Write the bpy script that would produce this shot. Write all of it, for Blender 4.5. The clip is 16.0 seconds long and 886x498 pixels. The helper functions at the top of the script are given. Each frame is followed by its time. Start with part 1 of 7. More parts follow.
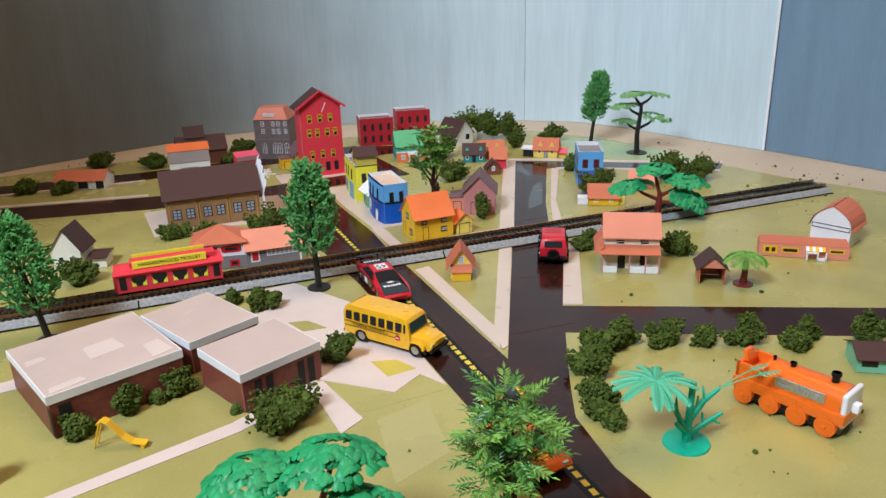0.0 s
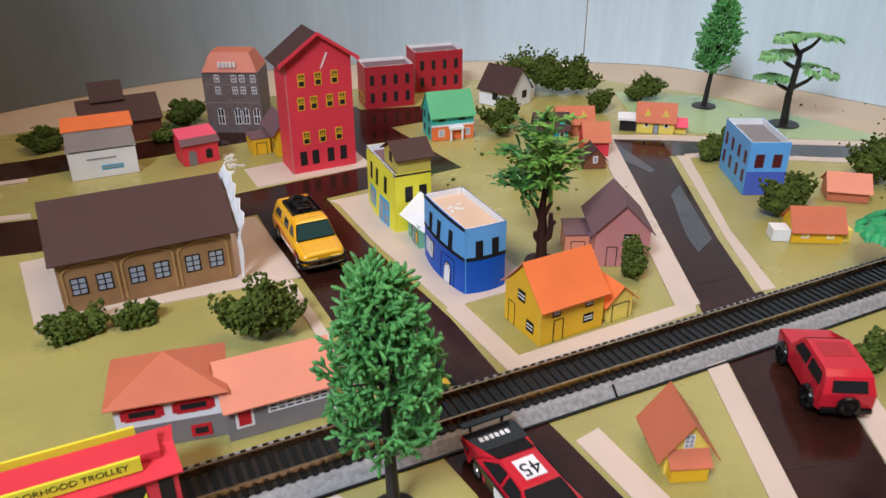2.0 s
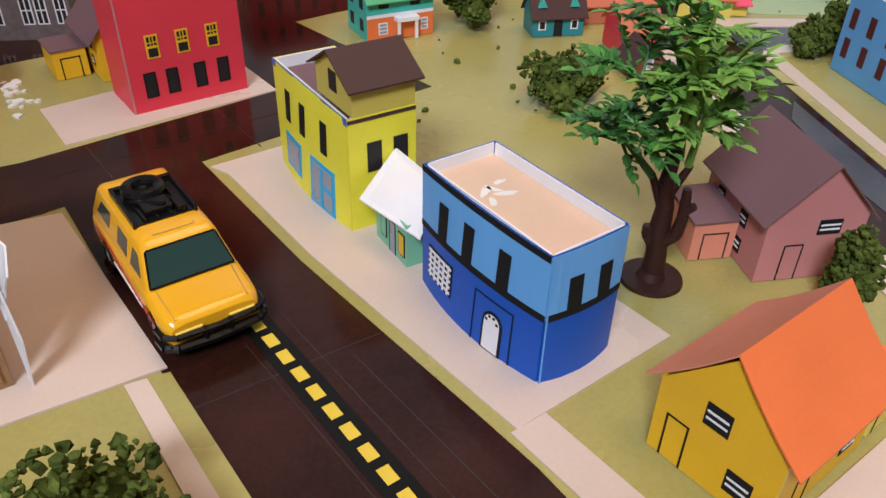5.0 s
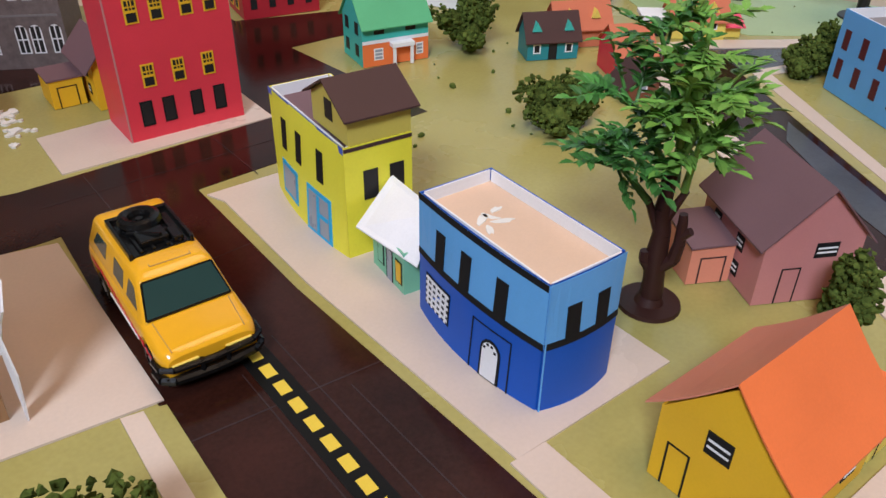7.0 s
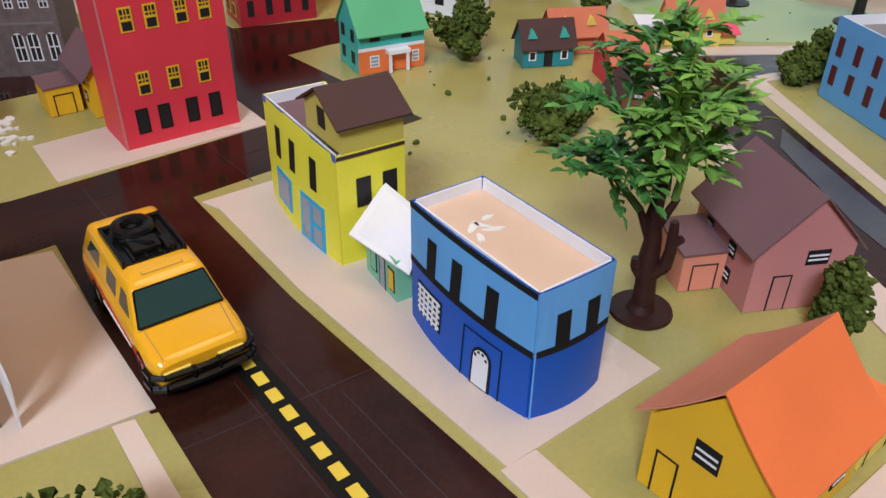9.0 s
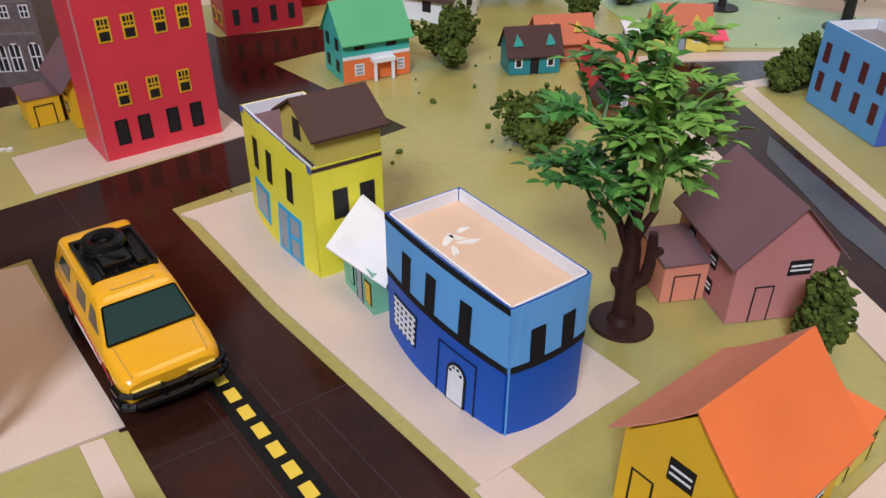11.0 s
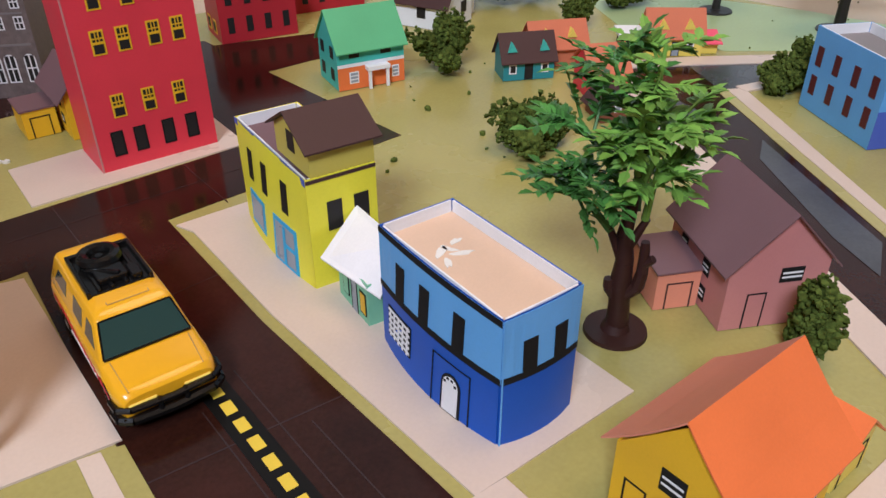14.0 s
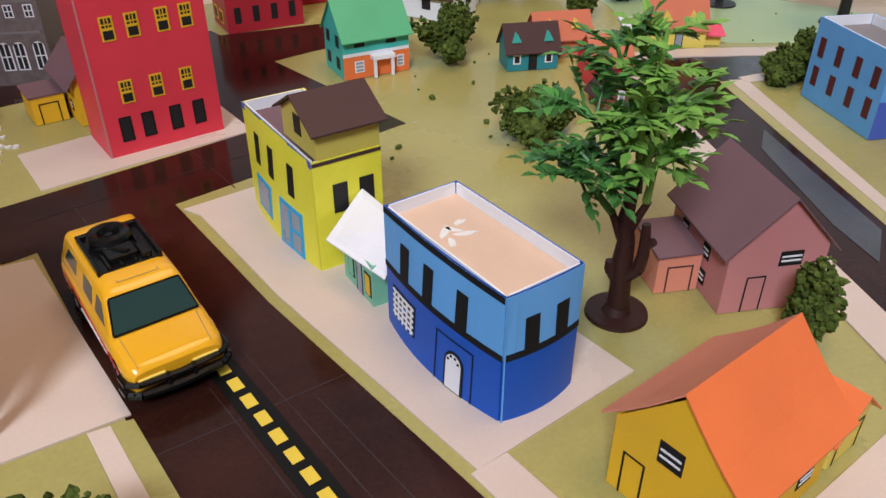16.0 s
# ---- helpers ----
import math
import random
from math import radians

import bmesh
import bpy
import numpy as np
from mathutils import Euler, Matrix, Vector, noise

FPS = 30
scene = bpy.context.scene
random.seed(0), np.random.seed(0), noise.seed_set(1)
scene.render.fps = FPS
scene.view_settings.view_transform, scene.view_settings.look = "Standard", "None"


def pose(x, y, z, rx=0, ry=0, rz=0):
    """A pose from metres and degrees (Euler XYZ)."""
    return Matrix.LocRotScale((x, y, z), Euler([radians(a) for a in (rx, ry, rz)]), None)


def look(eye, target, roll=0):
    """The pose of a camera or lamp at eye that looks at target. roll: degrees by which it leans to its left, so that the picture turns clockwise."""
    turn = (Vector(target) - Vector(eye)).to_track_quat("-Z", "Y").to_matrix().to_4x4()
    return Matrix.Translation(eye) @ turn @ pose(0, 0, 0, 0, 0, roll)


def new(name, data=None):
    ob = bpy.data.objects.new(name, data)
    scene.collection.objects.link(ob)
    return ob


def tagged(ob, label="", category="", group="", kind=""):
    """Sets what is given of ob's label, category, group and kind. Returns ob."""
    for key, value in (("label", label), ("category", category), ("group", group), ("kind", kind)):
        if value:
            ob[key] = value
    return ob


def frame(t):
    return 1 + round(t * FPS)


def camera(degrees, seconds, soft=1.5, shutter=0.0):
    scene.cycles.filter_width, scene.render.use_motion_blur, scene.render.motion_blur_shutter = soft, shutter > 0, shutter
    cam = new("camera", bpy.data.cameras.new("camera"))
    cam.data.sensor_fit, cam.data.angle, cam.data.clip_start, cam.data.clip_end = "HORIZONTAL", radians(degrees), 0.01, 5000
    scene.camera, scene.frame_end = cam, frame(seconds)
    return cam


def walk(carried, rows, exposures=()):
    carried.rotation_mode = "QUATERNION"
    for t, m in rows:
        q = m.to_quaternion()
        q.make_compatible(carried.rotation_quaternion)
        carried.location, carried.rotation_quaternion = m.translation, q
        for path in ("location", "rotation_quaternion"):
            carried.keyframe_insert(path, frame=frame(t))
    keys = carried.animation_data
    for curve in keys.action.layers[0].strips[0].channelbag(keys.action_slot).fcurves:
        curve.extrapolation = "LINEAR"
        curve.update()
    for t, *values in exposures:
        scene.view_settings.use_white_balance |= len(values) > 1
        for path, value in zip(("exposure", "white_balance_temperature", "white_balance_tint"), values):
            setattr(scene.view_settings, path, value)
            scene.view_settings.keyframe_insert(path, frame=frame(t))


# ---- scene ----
cam = camera(59.25, 16.0, soft=1.5, shutter=0.2)
ROWS = [
    (0.0, (0.25404, 0.64165, 0.24069), (0.26098, 0.65906, 0.23368), -1.66),
    (0.5, (0.25102, 0.68290, 0.23400), (0.25802, 0.70012, 0.22663), -0.48),
    (1.0, (0.24491, 0.77430, 0.22590), (0.25207, 0.79122, 0.21799), 0.61),
    (1.5, (0.25948, 0.89402, 0.22801), (0.26696, 0.91050, 0.21949), 0.48),
    (2.0, (0.29408, 1.00786, 0.21754), (0.30205, 1.02369, 0.20827), -0.15),
    (2.2, (0.30370, 1.04589, 0.20813), (0.31186, 1.06140, 0.19849), -0.30),
    (2.5, (0.31631, 1.10853, 0.18975), (0.32478, 1.12358, 0.17967), -0.50),
    (3.0, (0.33930, 1.18225, 0.16226), (0.34840, 1.19635, 0.15138), -0.27),
    (3.5, (0.36222, 1.21620, 0.14567), (0.37171, 1.22953, 0.13418), 0.05),
    (4.0, (0.36237, 1.22740, 0.13954), (0.37202, 1.24047, 0.12788), 0.99),
    (6.5, (0.36309, 1.22875, 0.14174), (0.37317, 1.24195, 0.13059), 0.85),
    (7.0, (0.36363, 1.22935, 0.14201), (0.37372, 1.24258, 0.13091), 0.82),
    (7.5, (0.36485, 1.22876, 0.14093), (0.37492, 1.24200, 0.12982), 0.75),
    (8.0, (0.36661, 1.22804, 0.14160), (0.37667, 1.24131, 0.13053), 0.67),
    (8.5, (0.36695, 1.22874, 0.14115), (0.37705, 1.24201, 0.13012), 0.88),
    (9.0, (0.36555, 1.22770, 0.14305), (0.37566, 1.24100, 0.13206), 0.72),
    (9.5, (0.36623, 1.22768, 0.14416), (0.37636, 1.24100, 0.13321), 0.60),
    (10.0, (0.36914, 1.22719, 0.14447), (0.37929, 1.24052, 0.13355), 0.51),
    (12.3, (0.37383, 1.22688, 0.14124), (0.38399, 1.24023, 0.13033), 0.08),
    (12.5, (0.37334, 1.22721, 0.14299), (0.38348, 1.24051, 0.13202), 0.05),
    (13.0, (0.37226, 1.22655, 0.14469), (0.38242, 1.23988, 0.13378), -0.00),
    (13.5, (0.37332, 1.22640, 0.14466), (0.38349, 1.23975, 0.13379), -0.07),
    (14.0, (0.37455, 1.22623, 0.14632), (0.38473, 1.23958, 0.13544), -0.16),
    (14.5, (0.37648, 1.22536, 0.14676), (0.38666, 1.23873, 0.13592), -0.28),
    (15.0, (0.37565, 1.22304, 0.14730), (0.38585, 1.23640, 0.13646), -0.19),
    (15.5, (0.37411, 1.22236, 0.14599), (0.38424, 1.23574, 0.13512), -0.17),
    (16.0, (0.37119, 1.22223, 0.14449), (0.38128, 1.23559, 0.13355), 0.03),
]
walk(cam, [(t, look(eye, aim, roll)) for t, eye, aim, roll in ROWS],
     [(0, -0.05, 6000, 12), (1, -0.07, 6100, 15), (2, -0.08, 6150, 17), (3, -0.04, 6450, 25), (3.6, -0.07, 6450, 24), (6.3, -0.19, 6100, 18), (10, -0.19, 6100, 18.5), (12.5, -0.19, 6150, 20), (16, -0.19, 6150, 19.5)])

# ---- light: daylight from one window, in a plain warm room ----
U = 0.01  # all lengths below are in centimetres
world = bpy.data.worlds.new("world")
scene.world = world
world.use_nodes = True
wn = world.node_tree.nodes
sky = wn.new("ShaderNodeTexSky")
sky.sky_type, sky.sun_disc, sky.sun_elevation, sky.sun_rotation = "NISHITA", False, radians(45), radians(-80)
wn["Background"].inputs[1].default_value = 0.1
world.node_tree.links.new(sky.outputs[0], wn["Background"].inputs[0])


def area(name, eye, target, w, h, watts, colour):
    data = bpy.data.lights.new(name, "AREA")
    data.shape, data.size, data.size_y, data.energy, data.color = "RECTANGLE", w * U, h * U, watts, colour
    ob = new(name, data)
    ob.matrix_world = look([v * U for v in eye], [v * U for v in target])
    return ob


area("window_daylight", (-84, 30, 172), (45, 125, 0), 58, 54, 60, (0.86, 0.95, 1.0))
area("room_lamp", (85, 115, 215), (62, 150, 0), 120, 120, 25, (1.0, 0.69, 0.42))
scene.view_settings.exposure = 0.0

# ---- materials ----


def material(name, colour, rough=0.5, metal=0.0, var=0.12, scale=60, fine=900, bump=0.15, coat=0.0, spec=0.3, island=0.0, streak=None):
    """Colour with blotches and grain at two scales, roughness that wanders, and a fine relief."""
    m = bpy.data.materials.new(name)
    m.use_nodes = True
    nt = m.node_tree
    n, l = nt.nodes, nt.links
    p = n["Principled BSDF"]
    tc = n.new("ShaderNodeTexCoord")
    mp = n.new("ShaderNodeMapping")
    l.new(tc.outputs["Object"], mp.inputs[0])
    if streak:
        mp.inputs["Scale"].default_value = streak
    a = n.new("ShaderNodeTexNoise")
    a.inputs["Scale"].default_value, a.inputs["Detail"].default_value = scale, 5
    b = n.new("ShaderNodeTexNoise")
    b.inputs["Scale"].default_value, b.inputs["Detail"].default_value = fine, 3
    for q in (a, b):
        l.new(mp.outputs[0], q.inputs[0])
    add = n.new("ShaderNodeMath")
    add.operation = "MULTIPLY_ADD"
    add.inputs[1].default_value = 0.35
    l.new(b.outputs[0], add.inputs[0])
    l.new(a.outputs[0], add.inputs[2])
    ramp = n.new("ShaderNodeMapRange")
    ramp.inputs[1].default_value, ramp.inputs[2].default_value = 0.42, 0.93
    ramp.inputs[3].default_value, ramp.inputs[4].default_value = 1 - var, 1 + var
    l.new(add.outputs[0], ramp.inputs[0])
    last = ramp.outputs[0]
    if island:
        geo = n.new("ShaderNodeNewGeometry")
        r2 = n.new("ShaderNodeMapRange")
        r2.inputs[3].default_value, r2.inputs[4].default_value = 1 - island, 1 + island
        l.new(geo.outputs["Random Per Island"], r2.inputs[0])
        mul = n.new("ShaderNodeMath")
        mul.operation = "MULTIPLY"
        l.new(last, mul.inputs[0])
        l.new(r2.outputs[0], mul.inputs[1])
        last = mul.outputs[0]
    mix = n.new("ShaderNodeVectorMath")
    mix.operation = "SCALE"
    mix.inputs[0].default_value = colour
    l.new(last, mix.inputs["Scale"])
    l.new(mix.outputs[0], p.inputs["Base Color"])
    rr = n.new("ShaderNodeMapRange")
    rr.inputs[3].default_value, rr.inputs[4].default_value = max(0.03, rough - 0.1), min(1, rough + 0.1)
    l.new(a.outputs[0], rr.inputs[0])
    l.new(rr.outputs[0], p.inputs["Roughness"])
    p.inputs["Metallic"].default_value = metal
    p.inputs["Specular IOR Level"].default_value = spec
    p.inputs["Coat Weight"].default_value = coat
    p.inputs["Coat Roughness"].default_value = 0.12
    if bump:
        bp = n.new("ShaderNodeBump")
        bp.inputs["Strength"].default_value, bp.inputs["Distance"].default_value = bump, 0.0004
        l.new(add.outputs[0], bp.inputs["Height"])
        l.new(bp.outputs[0], p.inputs["Normal"])
    return m


def paper(name, r, g, b, rough=0.42, var=0.07):
    return material(name, (r, g, b), rough, var=var, scale=45, fine=1400, bump=0.08, spec=0.22)


def plastic(name, r, g, b, rough=0.28, var=0.06, **kw):
    return material(name, (r, g, b), rough, var=var, scale=120, fine=1200, bump=0.05, **kw)


GREEN = material("printed_grass", (0.375, 0.335, 0.108), 0.26, var=0.16, scale=14, fine=700, bump=0.12, spec=0.5)
GREENPALE = material("printed_grass_patch", (0.41, 0.37, 0.15), 0.28, var=0.12, scale=14, fine=700, bump=0.12)
GREENFAR = material("printed_mint_grass", (0.36, 0.47, 0.24), 0.30, var=0.14, scale=12, fine=700, bump=0.12)
TABLE = material("beige_table_paper", (0.52, 0.42, 0.31), 0.6, var=0.10, scale=9, fine=500, bump=0.12)
ASPHALT = material("printed_asphalt", (0.032, 0.0105, 0.007), 0.13, var=0.45, scale=26, fine=900, bump=0.10, spec=0.2)
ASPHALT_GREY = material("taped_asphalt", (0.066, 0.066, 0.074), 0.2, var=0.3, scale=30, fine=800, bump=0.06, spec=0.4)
TAPE = material("tape_seam", (0.04, 0.022, 0.021), 0.12, var=0.3, scale=60, fine=800, bump=0.06, spec=0.35)
DASHBED = paper("black_line_bed", 0.006, 0.006, 0.006, 0.4)
DASH = paper("yellow_line", 0.75, 0.55, 0.06, 0.4)
PAVE = material("printed_pavement", (0.62, 0.51, 0.43), 0.30, var=0.08, scale=20, fine=900, bump=0.08)
PALE = material("pale_path", (0.66, 0.55, 0.50), 0.4, var=0.08, scale=20, fine=900, bump=0.08)
WALLBLUE2 = material("painted_backdrop_deep", (0.17, 0.255, 0.34), 0.4, var=0.16, scale=5, fine=120, bump=0.1, streak=(6, 6, 0.5))


def shaded_sky_paint():
    """The backdrop's paint, dull grey into pale blue: the left side's shade is painted in."""
    m = material("backdrop_sky_shaded", (1, 1, 1), 0.5, var=0.10, scale=5, fine=40, bump=0.0, streak=(6, 6, 0.5))
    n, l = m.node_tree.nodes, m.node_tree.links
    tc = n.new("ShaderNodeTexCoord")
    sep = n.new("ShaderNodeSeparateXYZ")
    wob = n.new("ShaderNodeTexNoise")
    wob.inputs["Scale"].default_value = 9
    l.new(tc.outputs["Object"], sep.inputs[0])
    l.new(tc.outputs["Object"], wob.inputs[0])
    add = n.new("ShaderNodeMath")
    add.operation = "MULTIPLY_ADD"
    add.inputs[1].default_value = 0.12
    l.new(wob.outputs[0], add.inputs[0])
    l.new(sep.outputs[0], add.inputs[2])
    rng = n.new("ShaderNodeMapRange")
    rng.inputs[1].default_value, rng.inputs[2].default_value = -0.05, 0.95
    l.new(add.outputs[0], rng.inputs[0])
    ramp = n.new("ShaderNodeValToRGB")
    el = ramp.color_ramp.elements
    # dark stops stand in for the weaker light at the sheet's left
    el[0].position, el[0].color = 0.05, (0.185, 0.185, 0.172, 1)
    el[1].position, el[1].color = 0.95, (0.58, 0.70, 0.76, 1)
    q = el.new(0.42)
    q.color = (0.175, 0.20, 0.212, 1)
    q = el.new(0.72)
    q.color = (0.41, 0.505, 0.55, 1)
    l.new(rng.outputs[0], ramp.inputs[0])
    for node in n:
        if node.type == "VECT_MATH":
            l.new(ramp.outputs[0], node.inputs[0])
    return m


WALLSKY = shaded_sky_paint()
ROOFCARD = material("pinkish_roof_card", (0.57, 0.45, 0.40), 0.34, var=0.10, scale=16, fine=900, bump=0.08)
ROOM = material("room_plaster", (0.18, 0.10, 0.05), 0.8, var=0.05, scale=3, fine=200)
WHITE = paper("white_paper", 0.80, 0.80, 0.82)
OFFWHITE = paper("cream_paper", 0.78, 0.74, 0.62)
BLACK = paper("black_print", 0.009, 0.009, 0.010, 0.7)
DARKPANE = paper("dark_window_print", 0.02, 0.018, 0.018, 0.5)
GREYPANE = paper("grey_window_print", 0.30, 0.33, 0.38, 0.3)
RED = paper("red_paper", 0.72, 0.048, 0.07)
DEEPRED = paper("deep_red_paper", 0.42, 0.025, 0.035)
MAROON = paper("maroon_print", 0.10, 0.018, 0.02)
YELLOW = paper("lemon_paper", 0.82, 0.75, 0.05)
GOLD = paper("golden_yellow_paper", 0.78, 0.45, 0.02)
SUNNY = paper("pale_yellow_paper", 0.80, 0.62, 0.12)
OLIVE = paper("mustard_paper", 0.58, 0.47, 0.09)
ORANGE = paper("orange_roof_paper", 0.80, 0.19, 0.055)
TERRA = paper("terracotta_paper", 0.55, 0.16, 0.085)
SALMON = paper("salmon_paper", 0.70, 0.26, 0.17)
BROWN = paper("dark_brown_roof_paper", 0.065, 0.032, 0.03, 0.5)
MAUVE = paper("mauve_roof_paper", 0.17, 0.095, 0.105, 0.5)
PINK = paper("pink_paper", 0.54, 0.22, 0.21)
HOTPINK = paper("bright_pink_paper", 0.80, 0.10, 0.17)
BLUE = paper("royal_blue_paper", 0.009, 0.09, 0.47)
SKYB = paper("light_blue_paper", 0.13, 0.39, 0.76)
CYAN = paper("cyan_trim_print", 0.02, 0.40, 0.70)
BLUETRIM = paper("blue_trim_print", 0.08, 0.13, 0.50)
TEAL = paper("teal_paper", 0.06, 0.47, 0.40)
TEALDARK = paper("dark_teal_paper", 0.03, 0.24, 0.27)
GREENROOF = paper("green_roof_paper", 0.10, 0.42, 0.20)
MINT = paper("mint_paper", 0.20, 0.50, 0.33)
TAN = paper("tan_roof_paper", 0.70, 0.50, 0.36)
STONE = material("printed_stone", (0.16, 0.125, 0.12), 0.5, var=0.22, scale=350, fine=1500, bump=0.1)
BRICK = material("printed_brick", (0.20, 0.055, 0.04), 0.42, var=0.22, scale=260, fine=1500, bump=0.08)
BARNWOOD = material("printed_ochre", (0.30, 0.165, 0.075), 0.42, var=0.18, scale=70, fine=900, bump=0.06)
OCHRE = paper("pale_ochre_print", 0.40, 0.24, 0.09)
BROWNWALL = paper("brown_wall_paper", 0.20, 0.07, 0.04)
GREYWALL = paper("grey_wall_paper", 0.22, 0.20, 0.20)
BUSH = material("foam_foliage", (0.075, 0.105, 0.022), 0.95, var=0.4, scale=420, fine=1800, bump=1.0, spec=0.05, island=0.35)
LEAF = plastic("green_plastic_leaf", 0.072, 0.22, 0.045, 0.35, 0.15, island=0.4)
# brighter green with the light on leaf tips put into the colour
LEAFLIGHT = plastic("bright_lit_green_leaf", 0.16, 0.33, 0.055, 0.45, 0.15, island=0.35)
LEAFBLUE = plastic("emerald_plastic_leaf", 0.025, 0.30, 0.105, 0.42, 0.15, island=0.2)
LEAFMINT = plastic("light_green_plastic_leaf", 0.095, 0.31, 0.085, 0.5, 0.12, island=0.25)
PLTEAL = plastic("turquoise_plastic", 0.015, 0.42, 0.27, 0.3)
LEAFPALE = plastic("pale_green_plastic_leaf", 0.20, 0.42, 0.16, 0.45, 0.12, island=0.2)
PLTEALPALE = plastic("pale_turquoise_plastic", 0.10, 0.45, 0.27, 0.4)
BARK = plastic("dark_brown_plastic", 0.036, 0.012, 0.009, 0.5)
BARKBLACK = plastic("black_plastic_trunk", 0.02, 0.018, 0.016, 0.4)
BARKRED = plastic("red_brown_plastic", 0.17, 0.025, 0.02, 0.3)
SUVYELLOW = plastic("yellow_enamel", 0.80, 0.40, 0.012, 0.22, 0.03, coat=0.6)
BUSYELLOW = plastic("school_bus_enamel", 0.80, 0.43, 0.015, 0.25, 0.03, coat=0.5)
REDCAR = plastic("red_enamel", 0.55, 0.015, 0.03, 0.36, 0.04, coat=0.2)
CARBLACK = plastic("black_enamel", 0.012, 0.012, 0.013, 0.22, 0.1, coat=0.4)
BLACKPL = plastic("black_moulded_plastic", 0.006, 0.006, 0.006, 0.24, 0.1)
ORANGEPL = plastic("orange_enamel", 0.80, 0.15, 0.01, 0.3, 0.04, coat=0.4)
GREYPL = plastic("grey_moulded_plastic", 0.30, 0.30, 0.31, 0.4)
SILVER = material("silver_metal", (0.55, 0.55, 0.56), 0.3, metal=0.9, var=0.08, scale=300, bump=0.05)
RAILM = material("rail_metal", (0.45, 0.30, 0.17), 0.28, metal=1.0, var=0.2, scale=200, bump=0.05)
BALLAST = material("grey_ballast_bed", (0.30, 0.30, 0.30), 0.6, var=0.35, scale=500, fine=2500, bump=0.8)
GLASS = plastic("tinted_car_glass", 0.022, 0.055, 0.05, 0.08, 0.03, coat=0.6)
REDPRINT = paper("red_print", 0.55, 0.02, 0.03)
GLUE = plastic("dried_glue", 0.75, 0.74, 0.70, 0.15)

# ---- mesh helpers ----


def box(bm, x0, y0, z0, x1, y1, z1):
    v = [bm.verts.new((x, y, z)) for z in (z0, z1) for x, y in ((x0, y0), (x1, y0), (x1, y1), (x0, y1))]
    for f in ((3, 2, 1, 0), (4, 5, 6, 7), (0, 1, 5, 4), (1, 2, 6, 5), (2, 3, 7, 6), (3, 0, 4, 7)):
        bm.faces.new([v[i] for i in f])
    return bm


def slab(bm, pts, off):
    """A flat polygon of points in space, thickened by the vector off."""
    a = [bm.verts.new(p) for p in pts]
    b = [bm.verts.new(Vector(p) + Vector(off)) for p in pts]
    n = len(a)
    bm.faces.new(a[::-1])
    bm.faces.new(b)
    for i in range(n):
        bm.faces.new((a[i], a[(i + 1) % n], b[(i + 1) % n], b[i]))
    return bm


def sheet(bm, pts, z0, z1):
    return slab(bm, [(x, y, z0) for x, y in pts], (0, 0, z1 - z0))


def tube(bm, p0, p1, r0, r1, n=8, caps=True):
    p0, p1 = Vector(p0), Vector(p1)
    q = (p1 - p0).to_track_quat("Z", "Y")
    rings = []
    for p, r in ((p0, r0), (p1, r1)):
        rings.append([bm.verts.new(p + q @ Vector((r * math.cos(6.2832 * i / n), r * math.sin(6.2832 * i / n), 0))) for i in range(n)])
    for i in range(n):
        bm.faces.new((rings[0][i], rings[0][(i + 1) % n], rings[1][(i + 1) % n], rings[1][i]))
    if caps:
        bm.faces.new(rings[0][::-1])
        bm.faces.new(rings[1])
    return bm


def limb(bm, pts, radii, n=7):
    for i in range(len(pts) - 1):
        tube(bm, pts[i], pts[i + 1], radii[i], radii[i + 1], n, True)
    return bm


def disc(bm, x, y, z0, z1, r0, r1, n=28):
    return tube(bm, (x, y, z0), (x, y, z1), r0, r1, n)


def loft(bm, sections, cap=True):
    """A skin over rings of points, all of one length."""
    rings = [[bm.verts.new(p) for p in s] for s in sections]
    n = len(rings[0])
    for a, b in zip(rings, rings[1:]):
        for i in range(n):
            bm.faces.new((a[i], a[(i + 1) % n], b[(i + 1) % n], b[i]))
    if cap:
        bm.faces.new(rings[0][::-1])
        bm.faces.new(rings[-1])
    return bm


def bevelled(bm, r, seg=2):
    bmesh.ops.bevel(bm, geom=list(bm.edges), offset=r, segments=seg, affect="EDGES", profile=0.6, clamp_overlap=True)
    return bm


def part(name, bm, mat, parent=None, label="", smooth=False):
    bmesh.ops.recalc_face_normals(bm, faces=bm.faces[:])
    for v in bm.verts:
        v.co *= U
    me = bpy.data.meshes.new(name)
    bm.to_mesh(me)
    bm.free()
    me.materials.append(mat)
    if smooth:
        me.shade_smooth()
        me.set_sharp_from_angle(angle=radians(38))
    ob = new(name, me)
    if parent:
        ob.parent = parent
    if label:
        ob["label"] = label
    return ob


def clip(v, lo=0.0, hi=1.0):
    return max(lo, min(hi, v))


def near_share(y):
    """1 in front of the railway, 0 beyond it, eased between."""
    k = clip((129 - y) / 8)
    return k * k * (3 - 2 * k)


def lay(x, y):
    """From the drawn plan to its true place: the sheets in front of the track are shrunk a little."""
    a, b = clip((x - 50) / 40, -1.0, 1.1), (y - 105) / 20
    near = (0.04 - 0.08 * a + 0.15 * b + 1.67 * a * a + 0.21 * a * b, 1.55 + 0.82 * a - 0.85 * b + 0.79 * a * b)
    east, deep = clip((x - 40) / 25), clip((y - 132) / 15)
    far = (0.1 + clip((x - 48) / 36), 0.1 + 0.6 * east * deep - 0.8 * clip((40 - x) / 20) * clip((y - 135) / 25))
    k = near_share(y)
    return x + k * near[0] + (1 - k) * far[0], y + k * near[1] + (1 - k) * far[1]


def laid(pts):
    return [lay(x, y) for x, y in pts]


def near_scale(x, y):
    return 1 - 0.06 * near_share(y) * clip((60 - x) / 40)


